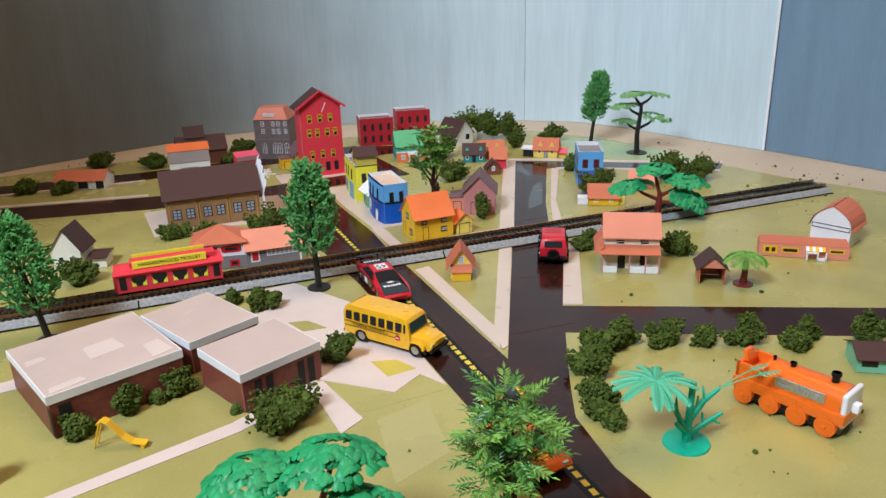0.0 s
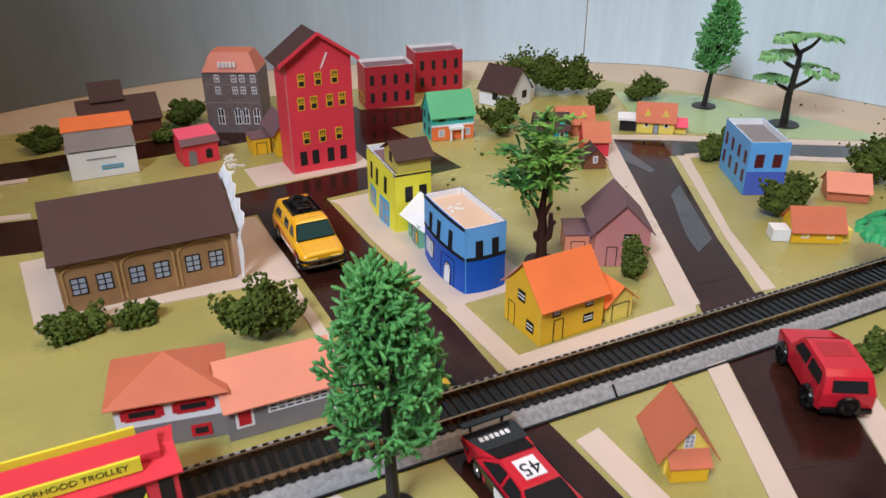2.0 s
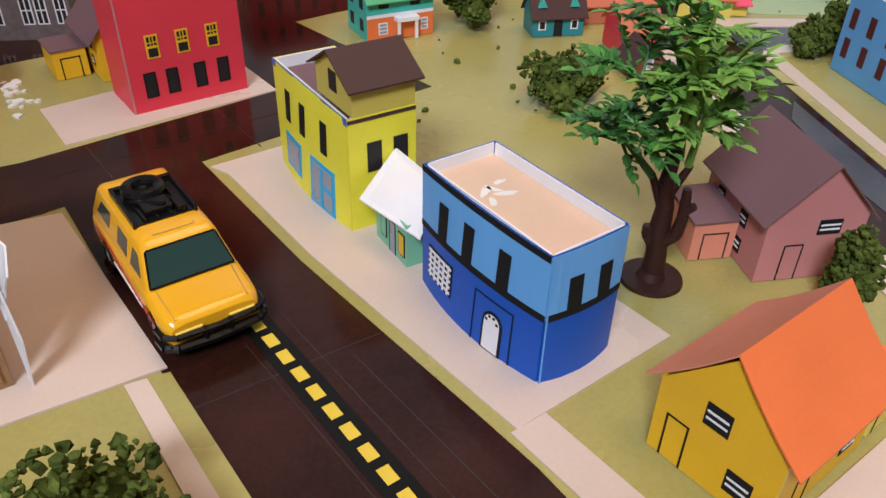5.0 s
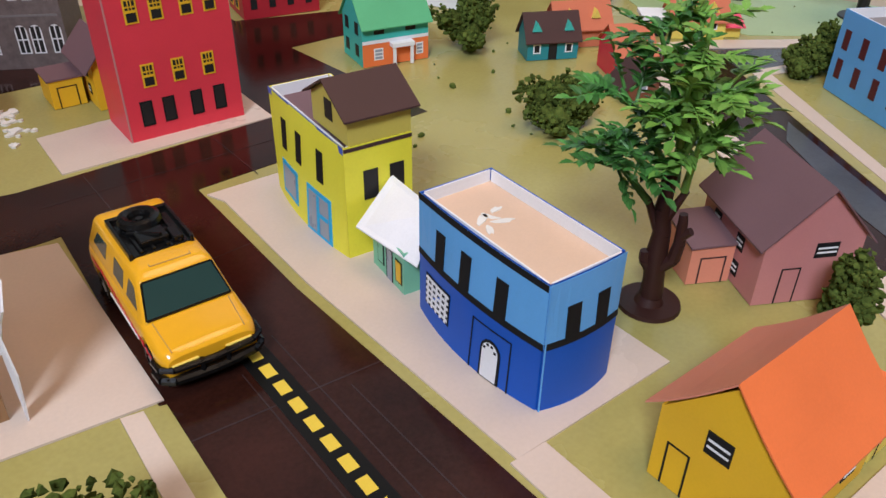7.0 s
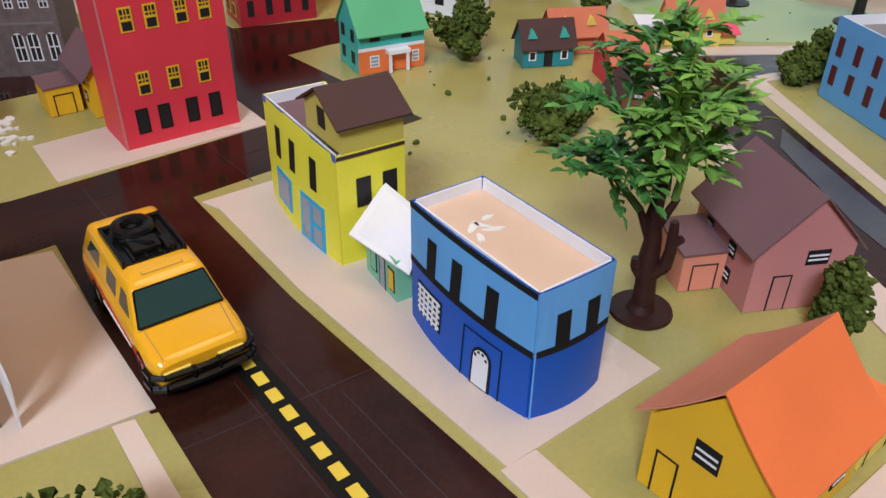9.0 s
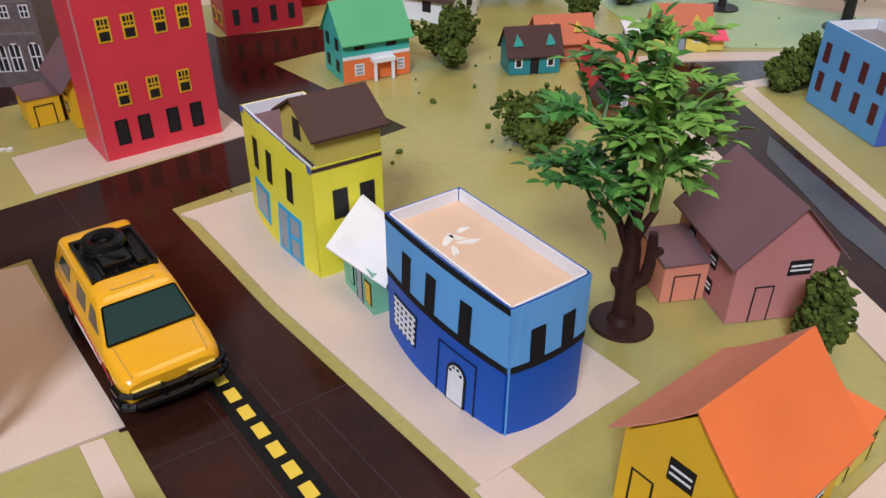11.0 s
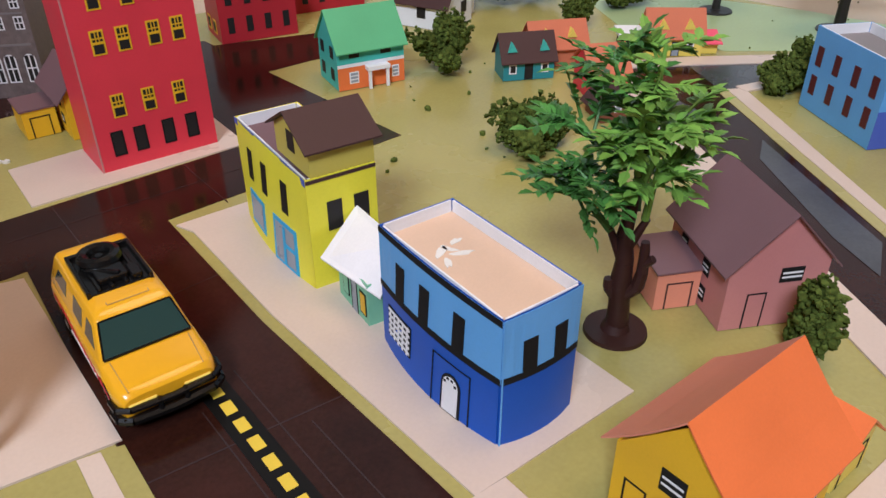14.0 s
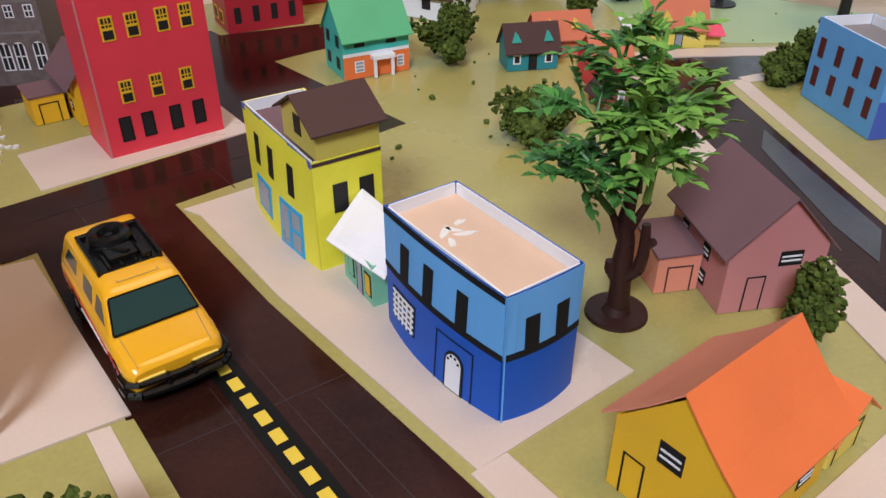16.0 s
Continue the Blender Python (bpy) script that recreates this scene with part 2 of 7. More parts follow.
def thing(name, label, category, x, y, z=0.0, rot=0.0, group="", kind="", fixed=False):
    ob = new(name)
    ob.empty_display_size = 0.01
    k = 1.0 if fixed else near_scale(x, y)
    if not fixed:
        x, y = lay(x, y)
    ob.matrix_world = pose(x * U, y * U, z * U, 0, 0, rot) @ Matrix.Scale(k, 4)
    return tagged(ob, label, category, group, kind)


def flat(name, mat, pts, z0, z1, label, category):
    ob = part(name, sheet(bmesh.new(), laid(pts) if name not in ("floor", "ceiling") else pts, z0, z1), mat)
    return tagged(ob, label, category, kind="structure")


def words(name, text, size, mat, parent, m, label=""):
    cu = bpy.data.curves.new(name, "FONT")
    cu.body, cu.size, cu.extrude, cu.align_x, cu.align_y = text, size * U, 0.00006, "CENTER", "CENTER"
    tmp = bpy.data.objects.new(name, cu)
    scene.collection.objects.link(tmp)
    me = bpy.data.meshes.new_from_object(tmp.evaluated_get(bpy.context.evaluated_depsgraph_get()))
    bpy.data.objects.remove(tmp)
    me.materials.clear()
    me.materials.append(mat)
    ob = new(name, me)
    ob.parent = parent
    ob.matrix_local = m
    if label:
        ob["label"] = label
    return ob

# ---- setting: room, table, backdrop, printed town map ----
Z1, Z2, Z3 = 0.03, 0.06, 0.09


def wall(name, pts, label):
    ob = part(name, slab(bmesh.new(), pts[:-1], pts[-1]), ROOM)
    return tagged(ob, label, "wall", kind="structure")


flat("floor", ROOM, [(-92, -60), (170, -60), (170, 240), (-92, 240)], -78, -75, "plain warm floor of the room", "floor")
wall("wall_east", [(170, -60, -75), (170, 240, -75), (170, 240, 240), (170, -60, 240), (6, 0, 0)], "plain warm plastered wall")
wall("wall_north", [(-92, 240, -75), (170, 240, -75), (170, 240, 240), (-92, 240, 240), (0, 6, 0)], "plain warm plastered wall")
wall("wall_south", [(-92, -60, -75), (170, -60, -75), (170, -60, 240), (-92, -60, 240), (0, -6, 0)], "plain warm plastered wall")
bm = bmesh.new()
box(bm, -98, -60, -75, -92, 240, 110)
box(bm, -98, -60, 232, -92, 240, 240)
box(bm, -98, -60, 110, -92, -30, 232)
box(bm, -98, 90, 110, -92, 240, 232)
tagged(part("wall_west", bm, ROOM), "plain warm plastered wall with a window opening", "wall", kind="structure")
flat("ceiling", ROOM, [(-98, -66), (176, -66), (176, 246), (-98, 246)], 240, 244, "plain warm ceiling", "ceiling")

table = thing("table", "wide low table covered with beige paper", "table", 0, 0, 0, fixed=True)
part("tabletop", sheet(bmesh.new(), [(-30, 15), (150, 15), (150, 200), (-30, 200)], -2.5, 0), TABLE, table)
for x, y in ((-25, 20), (145, 20), (145, 195), (-25, 195)):
    part("leg", box(bmesh.new(), x - 2.5, y - 2.5, -75, x + 2.5, y + 2.5, -2.5), TABLE, table)


def smooth_line(pts, k=6):
    """Points along a soft curve through pts."""
    out = []
    p = [np.array(q, float) for q in pts]
    p = [2 * p[0] - p[1]] + p + [2 * p[-1] - p[-2]]
    for i in range(1, len(p) - 2):
        for j in range(k):
            t = j / k
            a, b, c, d = p[i - 1], p[i], p[i + 1], p[i + 2]
            out.append(0.5 * (2 * b + (c - a) * t + (2 * a - 5 * b + 4 * c - d) * t * t + (3 * b - a - 3 * c + d) * t ** 3))
    out.append(p[-2])
    return [tuple(q) for q in out]


def backdrop(name, pts, mat, label, h=75):
    """A standing sheet, half a centimetre thick, along a soft curve."""
    bm = bmesh.new()
    line = [Vector(p) for p in smooth_line(pts)]
    back = []
    for i, p in enumerate(line):
        d = (line[min(i + 1, len(line) - 1)] - line[max(i - 1, 0)]).normalized()
        back.append(p + Vector((-d.y, d.x)) * 0.5)
    ring = line + back[::-1]
    loft(bm, [[(p.x, p.y, z) for p in ring] for z in np.linspace(0.05, h, 9)])
    ob = part(name, bm, mat, None, "", True)
    return tagged(ob, label, "backdrop", kind="structure")


# unseen left end is carried round to block window light from the far left
backdrop("backdrop", [(-7, 119), (-5, 140), (-2, 158), (3, 168.5), (9.3, 174.2), (17, 177.2), (28.7, 181.2), (41.5, 183.8), (57, 182), (72, 176.5), (82.2, 171)], WALLSKY, "curved sheet behind the model town, dim left side painted in grey to pale blue")
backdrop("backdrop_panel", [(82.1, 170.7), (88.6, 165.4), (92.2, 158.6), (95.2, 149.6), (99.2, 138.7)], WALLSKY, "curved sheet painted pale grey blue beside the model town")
backdrop("backdrop_end", [(99.5, 139.0), (103.8, 124.5), (110, 102), (115, 62)], WALLBLUE2, "sheet painted deeper blue with brushed streaks")
bm = bmesh.new()
slab(bm, [(99.12, 138.8, 0.1), (99.22, 138.5, 0.1), (99.22, 138.5, 75), (99.12, 138.8, 75)], (-0.1, -0.04, 0))
tagged(part("trim", bm, WHITE), "bare white paper edge of the painted sheet", "trim", kind="structure")

flat("ground", GREEN, [(-10, 40), (-10, 171), (12, 173), (45, 174), (66, 170), (78, 164), (85, 153), (87.5, 140), (91, 128), (97, 112), (100, 40)], 0.005, Z1, "glossy printed light green paper grass", "ground")

ROADS = [
    ("main", [(39.3, 148), (39.0, 131), (40.0, 119), (40.6, 98), (40.8, 60), (45.8, 60), (45.4, 86), (45.1, 89), (45.7, 94), (47.3, 97.4), (50.5, 103.6), (45.25, 101.9), (44.8, 119.5), (44.6, 124.8), (44.85, 130.5), (44.75, 132.5), (44.25, 140.5), (44.2, 148)]),
    ("slant", [(45.25, 101.9), (50.5, 103.6), (52.5, 107.5), (59.0, 119.0), (60.9, 124.9), (63.8, 131.1), (70.4, 142.8), (72.2, 146.2), (68.7, 148.6), (56.5, 124.6)]),
    ("east", [(50.5, 103.6), (90, 82), (94, 85), (52.5, 107.5)]),
    ("cross", [(-10, 156), (26, 148.8), (38.5, 147.7), (55, 148.6), (53.9, 160.4), (53.4, 166.5), (49.3, 166.5), (49.3, 152.1), (38.8, 151.7), (26, 154), (-10, 161)]),
    ("rowfront", [(53.6, 159.5), (56.5, 159.6), (60.5, 159.3), (60.5, 163.2), (53.3, 165.4)]),
    ("far", [(-10, 165), (26, 162.2), (49.3, 161.8), (49.3, 166.2), (26, 166), (-10, 169)]),
    ("farright", [(71.9, 146.3), (70.2, 142.9), (72.8, 142.5), (80.5, 137.4), (87, 133.6), (89.2, 135.6), (82, 139.8), (74.8, 144.4)]),
]
for k, (key, pts) in enumerate(ROADS):
    if key == "main":
        flat("road", ASPHALT, pts, Z1, Z2, "glossy laminated dark brown paper road", "road")
    else:
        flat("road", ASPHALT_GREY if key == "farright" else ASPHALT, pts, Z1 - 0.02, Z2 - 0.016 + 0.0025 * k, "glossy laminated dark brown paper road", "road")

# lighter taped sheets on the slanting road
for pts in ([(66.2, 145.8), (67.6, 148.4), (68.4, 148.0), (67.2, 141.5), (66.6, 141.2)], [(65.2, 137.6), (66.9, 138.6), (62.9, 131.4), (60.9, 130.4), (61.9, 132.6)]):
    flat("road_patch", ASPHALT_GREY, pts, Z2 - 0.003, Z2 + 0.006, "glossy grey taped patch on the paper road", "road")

PAVES = [
    [(40.5, 155.9), (40.5, 152.1), (49.3, 152.1), (49.3, 156.2)],
    [(44.3, 147.4), (44.62, 146.6), (44.62, 140.6), (45.2, 131.6), (50.7, 131.7), (50.6, 136.5), (49.6, 140), (49.6, 147.3)],
    [(45.0, 131.6), (45.1, 125.0), (56.3, 125.0), (57.1, 126.2), (46.2, 126.2), (46.1, 131.6)],
    [(55.6, 125.9), (57.0, 125.6), (68.5, 148.0), (67.1, 148.4)],
    [(45.1, 119.5), (45.4, 103.4), (46.5, 105.6), (46.4, 119.7)],
    [(45.5, 103.2), (46.1, 103.6), (55.4, 122.2), (54.2, 122.3), (46.3, 106.3)],
    [(60.85, 124.9), (61.75, 124.7), (64.65, 131.7), (71.3, 142.5), (70.55, 142.95), (63.75, 131.25)],
    [(59.2, 119.2), (60.3, 118.6), (53.9, 107.0), (52.6, 107.7)],
    [(37.3, 147.7), (39.1, 147.3), (39.3, 138.3), (31.6, 139.0), (25.8, 138.8), (25.2, 147.6)],
    [(38.2, 138.3), (38.75, 138.2), (38.75, 126.0), (38.1, 126.0)],
    [(67.6, 148.7), (68.4, 149.2), (72.8, 147.05), (75.7, 145.1), (83, 140.4), (90, 136.4), (89.2, 135.6), (82, 139.7), (74.7, 144.3), (71.8, 146.2)],
    [(71.2, 142.9), (72.8, 142.5), (80.5, 137.4), (87, 133.6), (86.4, 133.0), (80.0, 136.7), (72.6, 141.8), (71.0, 142.2)],
    [(-10, 161.2), (26, 154.2), (26, 155.0), (-10, 162.1)],
    [(-10, 164.8), (26, 161.9), (26, 161.2), (-10, 164.0)],
]
for k, pts in enumerate(PAVES):
    flat("pavement", PAVE, pts, Z1 + 0.001 * k, Z3 + 0.0025 * k, "beige printed paper pavement", "pavement")
# the printed border that shows beside the slanting pavement, and the fresher green sheet in the far corner
flat("verge", GREENPALE, [(60.4, 124.95), (60.9, 124.9), (63.8, 131.2), (70.6, 142.9), (70.05, 143.15), (63.25, 131.35)], Z1, Z2 + 0.014, "olive printed border of the paper pavement", "verge")
flat("lawn", GREENFAR, [(73.4, 151.6), (75.4, 146.4), (83.2, 140.6), (88.6, 137.6), (86.0, 148.0), (83.0, 154.5), (77.0, 159.0)], Z1, Z2 - 0.006, "pale mint green printed paper lawn", "lawn")
PATH_LIFT = 0.0
for pts in (
    [(31.6, 121.4), (35.2, 121.6), (40.2, 112.2), (40.4, 100.6), (39.4, 102.6), (37.2, 101.2), (33.4, 104.8), (34.6, 110.5), (31.0, 114.0)],
    [(16.0, 97.9), (16.6, 99.0), (27.4, 102.1), (33.0, 105.0), (33.5, 103.8), (27.8, 101.0)],
    [(32.5, 104.4), (33.5, 104.6), (34.6, 99.2), (33.0, 98.2)],
    [(-8, 110.5), (14.6, 114.0), (27.0, 121.4), (28.2, 121.2), (15.5, 112.6), (-8, 109)],
):
    PATH_LIFT += 0.004
    flat("path", PALE, pts, Z1 + PATH_LIFT, Z3 - 0.02 + PATH_LIFT, "pale pinkish paper path", "path")
flat("lawn_patch", OLIVE, [(38.6, 105.1), (37.0, 105.6), (37.4, 103.2), (39.4, 103.4)], Z3 - 0.012, Z3, "small yellowed paper lawn patch", "lawn")
for pts in ([(38.75, 138.25), (39.3, 138.1), (39.3, 126.0), (38.75, 126.0)],
            [(33.2, 114.2), (34.6, 113.8), (35.6, 112.0), (33.9, 112.2)], [(36.2, 110.0), (37.3, 109.8), (37.6, 108.8), (36.5, 108.8)]):
    flat("verge", GREEN, pts, Z3 - 0.02, Z3 + 0.005, "narrow strip of printed green paper grass", "verge")

flat("lawn_patch", GREENPALE, [(35.3, 98.7), (38.7, 99.6), (38.0, 94.0), (34.4, 92.6)], Z1, Z1 + 0.006, "paler rectangle of printed paper grass", "lawn")
flat("paper_seam", GREEN, [(34.8, 100.2), (40.3, 100.4), (40.4, 100.2), (34.7, 99.9)], Z1, Z1 + 0.012, "thin overlapping edge between two sheets of paper grass", "seam")

# white glue scraped onto the paper by the tower
glue = thing("glue_patch", "white dried glue smears on the paper ground", "glue patch", 40.2, 157.9, Z1, fixed=True)
rnd = random.Random(12)
for i in range(22):
    x, y = rnd.uniform(-0.5, 0.6), rnd.uniform(-2.2, 1.8)
    r = rnd.uniform(0.08, 0.26)
    part("smear", sheet(bmesh.new(), [(x + r * rnd.uniform(0.5, 1.3) * math.cos(a), y + r * rnd.uniform(0.5, 1.3) * math.sin(a)) for a in np.linspace(0, 5.6, 8)], 0, 0.085 + 0.001 * i), GLUE, glue)

# clear tape seams across the roads
for p, q, w in (((39.3, 143.2), (44.2, 143.6), 0.05), ((39.2, 136.6), (44.5, 136.3), 0.05), ((39.2, 150.0), (54.2, 150.2), 0.05), ((46.5, 147.8), (46.4, 151.9), 0.05), ((41.2, 147.8), (41.1, 151.6), 0.05), ((40.5, 107.0), (46.2, 104.0), 0.05), ((47.0, 105.0), (52.0, 104.6), 0.04), ((45.8, 100.6), (49.0, 100.6), 0.06), ((51.5, 114.0), (55.8, 112.6), 0.04), ((58.0, 127.5), (62.8, 127.2), 0.05)):
    d = (Vector(q) - Vector(p)).normalized()
    n2 = Vector((-d.y, d.x)) * w * 0.45
    flat("tape_seam", TAPE, [tuple(Vector(p) - n2), tuple(Vector(q) - n2), tuple(Vector(q) + n2), tuple(Vector(p) + n2)], Z2 - 0.002, Z2 + 0.007, "thin shiny tape seam on the paper road", "road")

for off, y0, y1 in ((0.72, 126.5, 139.0), (-0.62, 126.5, 138.0), (1.5, 127.0, 136.0)):
    flat("tape_seam", TAPE, [(42.2 + off - 0.02, y0), (42.2 + off + 0.02, y0), (41.9 + off + 0.02, y1), (41.9 + off - 0.02, y1)], Z2 - 0.002, Z2 + 0.009, "thin shiny tape edge along the paper road", "road")

# centre line: one black bed, one dash after another
bm = bmesh.new()
sheet(bm, laid([(41.3, 146), (42.12, 146), (42.42, 133), (42.9, 112), (43.55, 86), (43.6, 62), (42.7, 62), (42.7, 86), (42.05, 112), (41.58, 133)]), Z2, Z2 + 0.012)
tagged(part("centre_line", bm, DASHBED), "black band with yellow dashes along the paper road", "road marking", kind="structure")
line_bed = bpy.data.objects["centre_line"]
dash = bmesh.new()
box(dash, -0.16, -0.25, 0, 0.16, 0.25, 0.012)
first = part("dash", dash, DASH, line_bed)


def centre_x(y):
    return float(np.interp(y, [62, 86, 112, 133, 146], [43.15, 43.12, 42.47, 42.0, 41.7]))


for i in range(88):
    y = 138.5 - i * 0.78
    if 119.5 < y < 125.2 or y < 70:
        continue
    ob = first if i == 0 else first.copy()
    if i:
        scene.collection.objects.link(ob)
    px, py = lay(centre_x(y), y)
    ob.location = (px * U, py * U, (Z2 + 0.012) * U)

# ---- railway track on its grey bed ----
TRACK = smooth_line([(4, 124.4), (17, 124.1), (31, 124.0), (40, 123.8), (48, 123.6), (56, 123.4), (66, 123.25), (80, 123.1), (91.8, 122.9)], 8)


def along(offset, z):
    out = []
    for i, (x, y) in enumerate(TRACK):
        a, b = TRACK[max(0, i - 1)], TRACK[min(len(TRACK) - 1, i + 1)]
        d = Vector((b[0] - a[0], b[1] - a[1])).normalized()
        out.append((x - d.y * offset, y + d.x * offset, z))
    return out


def ribbon(bm, profile):
    """A cross-section of (offset, height) drawn along the track."""
    lines = [along(o, z) for o, z in profile]
    return loft(bm, [[l[i] for l in lines] for i in range(len(TRACK))])


track = thing("railway_track", "model railway track on a grey ballast bed", "railway track", 0, 0, 0, fixed=True)
part("bed", ribbon(bmesh.new(), [(-1.85, 0.02), (1.85, 0.02), (1.45, 0.50), (1.2, 0.56), (-1.2, 0.56), (-1.45, 0.50)]), BALLAST, track, "speckled grey ballast bed")
# black strip stands in for the shadow gap along the south foot
part("bed_foot_shade", ribbon(bmesh.new(), [(-1.98, 0.02), (-1.86, 0.02), (-1.86, 0.14), (-1.98, 0.14)]), BLACKPL, track, "black strip for the dark shadow gap at the foot of the bed")
part("bed_top", ribbon(bmesh.new(), [(-1.22, 0.5), (1.22, 0.5), (1.18, 0.6), (-1.18, 0.6)]), BARKBLACK, track, "dark ballast between the sleepers")
for o in (-0.8, 0.8):
    part("rail", ribbon(bmesh.new(), [(o - 0.09, 0.66), (o + 0.09, 0.66), (o + 0.05, 0.88), (o - 0.05, 0.88)]), RAILM, track, "worn brass-coloured rail")
sl = bmesh.new()
box(sl, -0.11, -1.25, 0.52, 0.11, 1.25, 0.67)
sleeper = part("sleeper", sl, BLACKPL, track)
tx = np.array([p[0] for p in TRACK])
ty = np.array([p[1] for p in TRACK])
for i in range(195):
    x = 5.6 + i * 0.44
    y = float(np.interp(x, tx, ty))
    yaw = math.atan2(float(np.interp(x + 0.5, tx, ty) - np.interp(x - 0.5, tx, ty)), 1.0)
    ob = sleeper if i == 0 else sleeper.copy()
    if i:
        scene.collection.objects.link(ob)
    ob.matrix_local = Matrix.LocRotScale((x * U, y * U, 0), Euler((0, 0, yaw)), None)
for x in (23.9, 48.5, 69):
    y = float(np.interp(x, tx, ty))
    bm = bmesh.new()
    slab(bm, [(x - 0.05, y - 1.9, 0.03), (x + 0.05, y - 1.9, 0.03), (x + 0.05, y - 1.46, 0.53), (x - 0.05, y - 1.46, 0.53)], (0, -0.02, 0.02))
    part("joint", bm, BLACKPL, track)

# ---- folded paper buildings ----
NX = {"S": ((1, 0), (0, -1)), "N": ((-1, 0), (0, 1)), "W": ((0, -1), (-1, 0)), "E": ((0, 1), (1, 0))}


class House:
    """Walls and roof folded from paper round the middle of the plan; w runs along x, d along y."""

    def __init__(self, name, label, cx, cy, w, d, eave, rot=0.0, category="model house", group="paper houses", fixed=False):
        self.ob = thing(name, label, category, cx, cy, 0.06, rot, group, fixed=fixed)
        self.w, self.d, self.eave = w, d, eave
        self.bow = {}

    def at(self, face, u, z, out=0.0):
        (ux, uy), (nx, ny) = NX[face]
        h = self.d / 2 if face in "SN" else self.w / 2
        if face in self.bow:
            half = (self.w if face in "SN" else self.d) / 2
            h += self.bow[face] * max(0.0, 1 - (u / half) ** 2) * max(0.0, 1 - 0.75 * z / self.eave)
        return Vector((ux * u + nx * (h + out), uy * u + ny * (h + out), z))

    def out(self, face, t):
        return Vector((*NX[face][1], 0)) * t

    def face(self, name, face, pts, mat, o0, t, parent=None, label=""):
        return part(name, slab(bmesh.new(), [self.at(face, u, z, o0) for u, z in pts], self.out(face, t)), mat, parent or self.ob, label)

    def walls(self, mat, gables="", ridge=0.0, mats=None):
        for f in "SNWE":
            half = (self.w if f in "SN" else self.d) / 2 - (0.05 if f in "WE" else 0)
            e = self.eave
            pts = [(-half, 0), (half, 0), (half, e), (-half, e)]
            if f in gables:
                pts = [(-half, 0), (half, 0), (half, e), (0, ridge), (-half, e)]
            if f in self.bow:
                bm = bmesh.new()
                us, zs = np.linspace(-half, half, 13), np.linspace(0, e, 5)
                for o in (0.0, -0.05):
                    g = [[bm.verts.new(self.at(f, u, z, o)) for u in us] for z in zs]
                    for i in range(4):
                        for j in range(12):
                            bm.faces.new((g[i][j], g[i][j + 1], g[i + 1][j + 1], g[i + 1][j]))
                part("wall", bm, (mats or {}).get(f, mat), self.ob, "", True)
                continue
            self.face("wall", f, pts, (mats or {}).get(f, mat), -0.05, 0.05)
        return self

    def gable_roof(self, mat, axis, ridge, over=0.35, end=0.25, drop=None, mats=(None, None), curl=0.0):
        """Two sheets from the ridge down past the eaves."""
        half = (self.w if axis == "y" else self.d) / 2
        ln = (self.d if axis == "y" else self.w) / 2 + end
        slope = (ridge - self.eave) / half
        for k, s in enumerate((-1, 1)):
            bm = bmesh.new()
            prof = []
            for i in range(6):
                u = (half + over) * i / 5
                prof.append((s * u, ridge + 0.06 - slope * u + curl * math.sin(math.pi * i / 5)))
            secs = []
            for v in (-ln, ln):
                ring = [(u, z) for u, z in prof] + [(u, z - 0.06) for u, z in prof[::-1]]
                secs.append([(u, v, z) if axis == "y" else (v, u, z) for u, z in ring])
            loft(bm, secs)
            part("roof_panel", bm, mats[k] or mat, self.ob)
        return self

    def flat_roof(self, mat, rim=0.35, inner=WHITE, slope=0.0):
        bm = bmesh.new()
        w, d, z = self.w / 2 - 0.06, self.d / 2 - 0.06, self.eave - rim
        slab(bm, [(-w, -d, z + slope), (w, -d, z), (w, d, z), (-w, d, z + slope)], (0, 0, -0.06))
        part("roof", bm, mat, self.ob)
        for f in "SNWE":
            half = (self.w if f in "SN" else self.d) / 2 - 0.12
            self.face("parapet_lining", f, [(-half, z), (half, z), (half, self.eave + 0.004), (-half, self.eave + 0.004)], inner, -0.10, 0.05)
        return self

    def hip_roof(self, mat, ridge, over=0.35, run=0.0):
        w, d, e = self.w / 2 + over, self.d / 2 + over, self.eave
        c = [Vector((-w, -d, e)), Vector((w, -d, e)), Vector((w, d, e)), Vector((-w, d, e))]
        r0, r1 = Vector((-run, 0, ridge)), Vector((run, 0, ridge))
        for pts in ([c[0], c[1], r1, r0], [c[2], c[3], r0, r1], [c[1], c[2], r1], [c[3], c[0], r0]):
            q = []
            for p in pts:
                if not q or (p - q[-1]).length > 1e-4:
                    q.append(p)
            part("roof_panel", slab(bmesh.new(), q, (0, 0, 0.05)), mat, self.ob)
        return self

    def window(self, face, u, z, w, h, frame=None, pane=DARKPANE, nx=1, ny=1, bar=0.07, arch=False, split=None):
        """A printed window: a frame sheet with its panes, or a bare dark opening. u is the middle, z the sill."""
        def shape(g):
            p = [(u - w / 2 + g, z + g), (u + w / 2 - g, z + g)]
            if arch:
                r = w / 2 - g
                p += [(u + r * math.cos(a), z + h - w / 2 + r * math.sin(a)) for a in np.linspace(0, math.pi, 8)]
            else:
                p += [(u + w / 2 - g, z + h - g), (u - w / 2 + g, z + h - g)]
            return p
        if frame is None:
            return self.face("window", face, shape(0), pane, 0.004, 0.02)
        ob = self.face("window", face, shape(0), frame, 0.004, 0.02)
        if nx * ny == 1:
            self.face("pane", face, shape(bar), pane, 0.025, 0.012, ob)
            return ob
        cw, ch = (w - bar * (nx + 1)) / nx, (h - bar * (ny + 1)) / ny
        for i in range(nx):
            for j in range(ny):
                a, b = u - w / 2 + bar + i * (cw + bar), z + bar + j * (ch + bar)
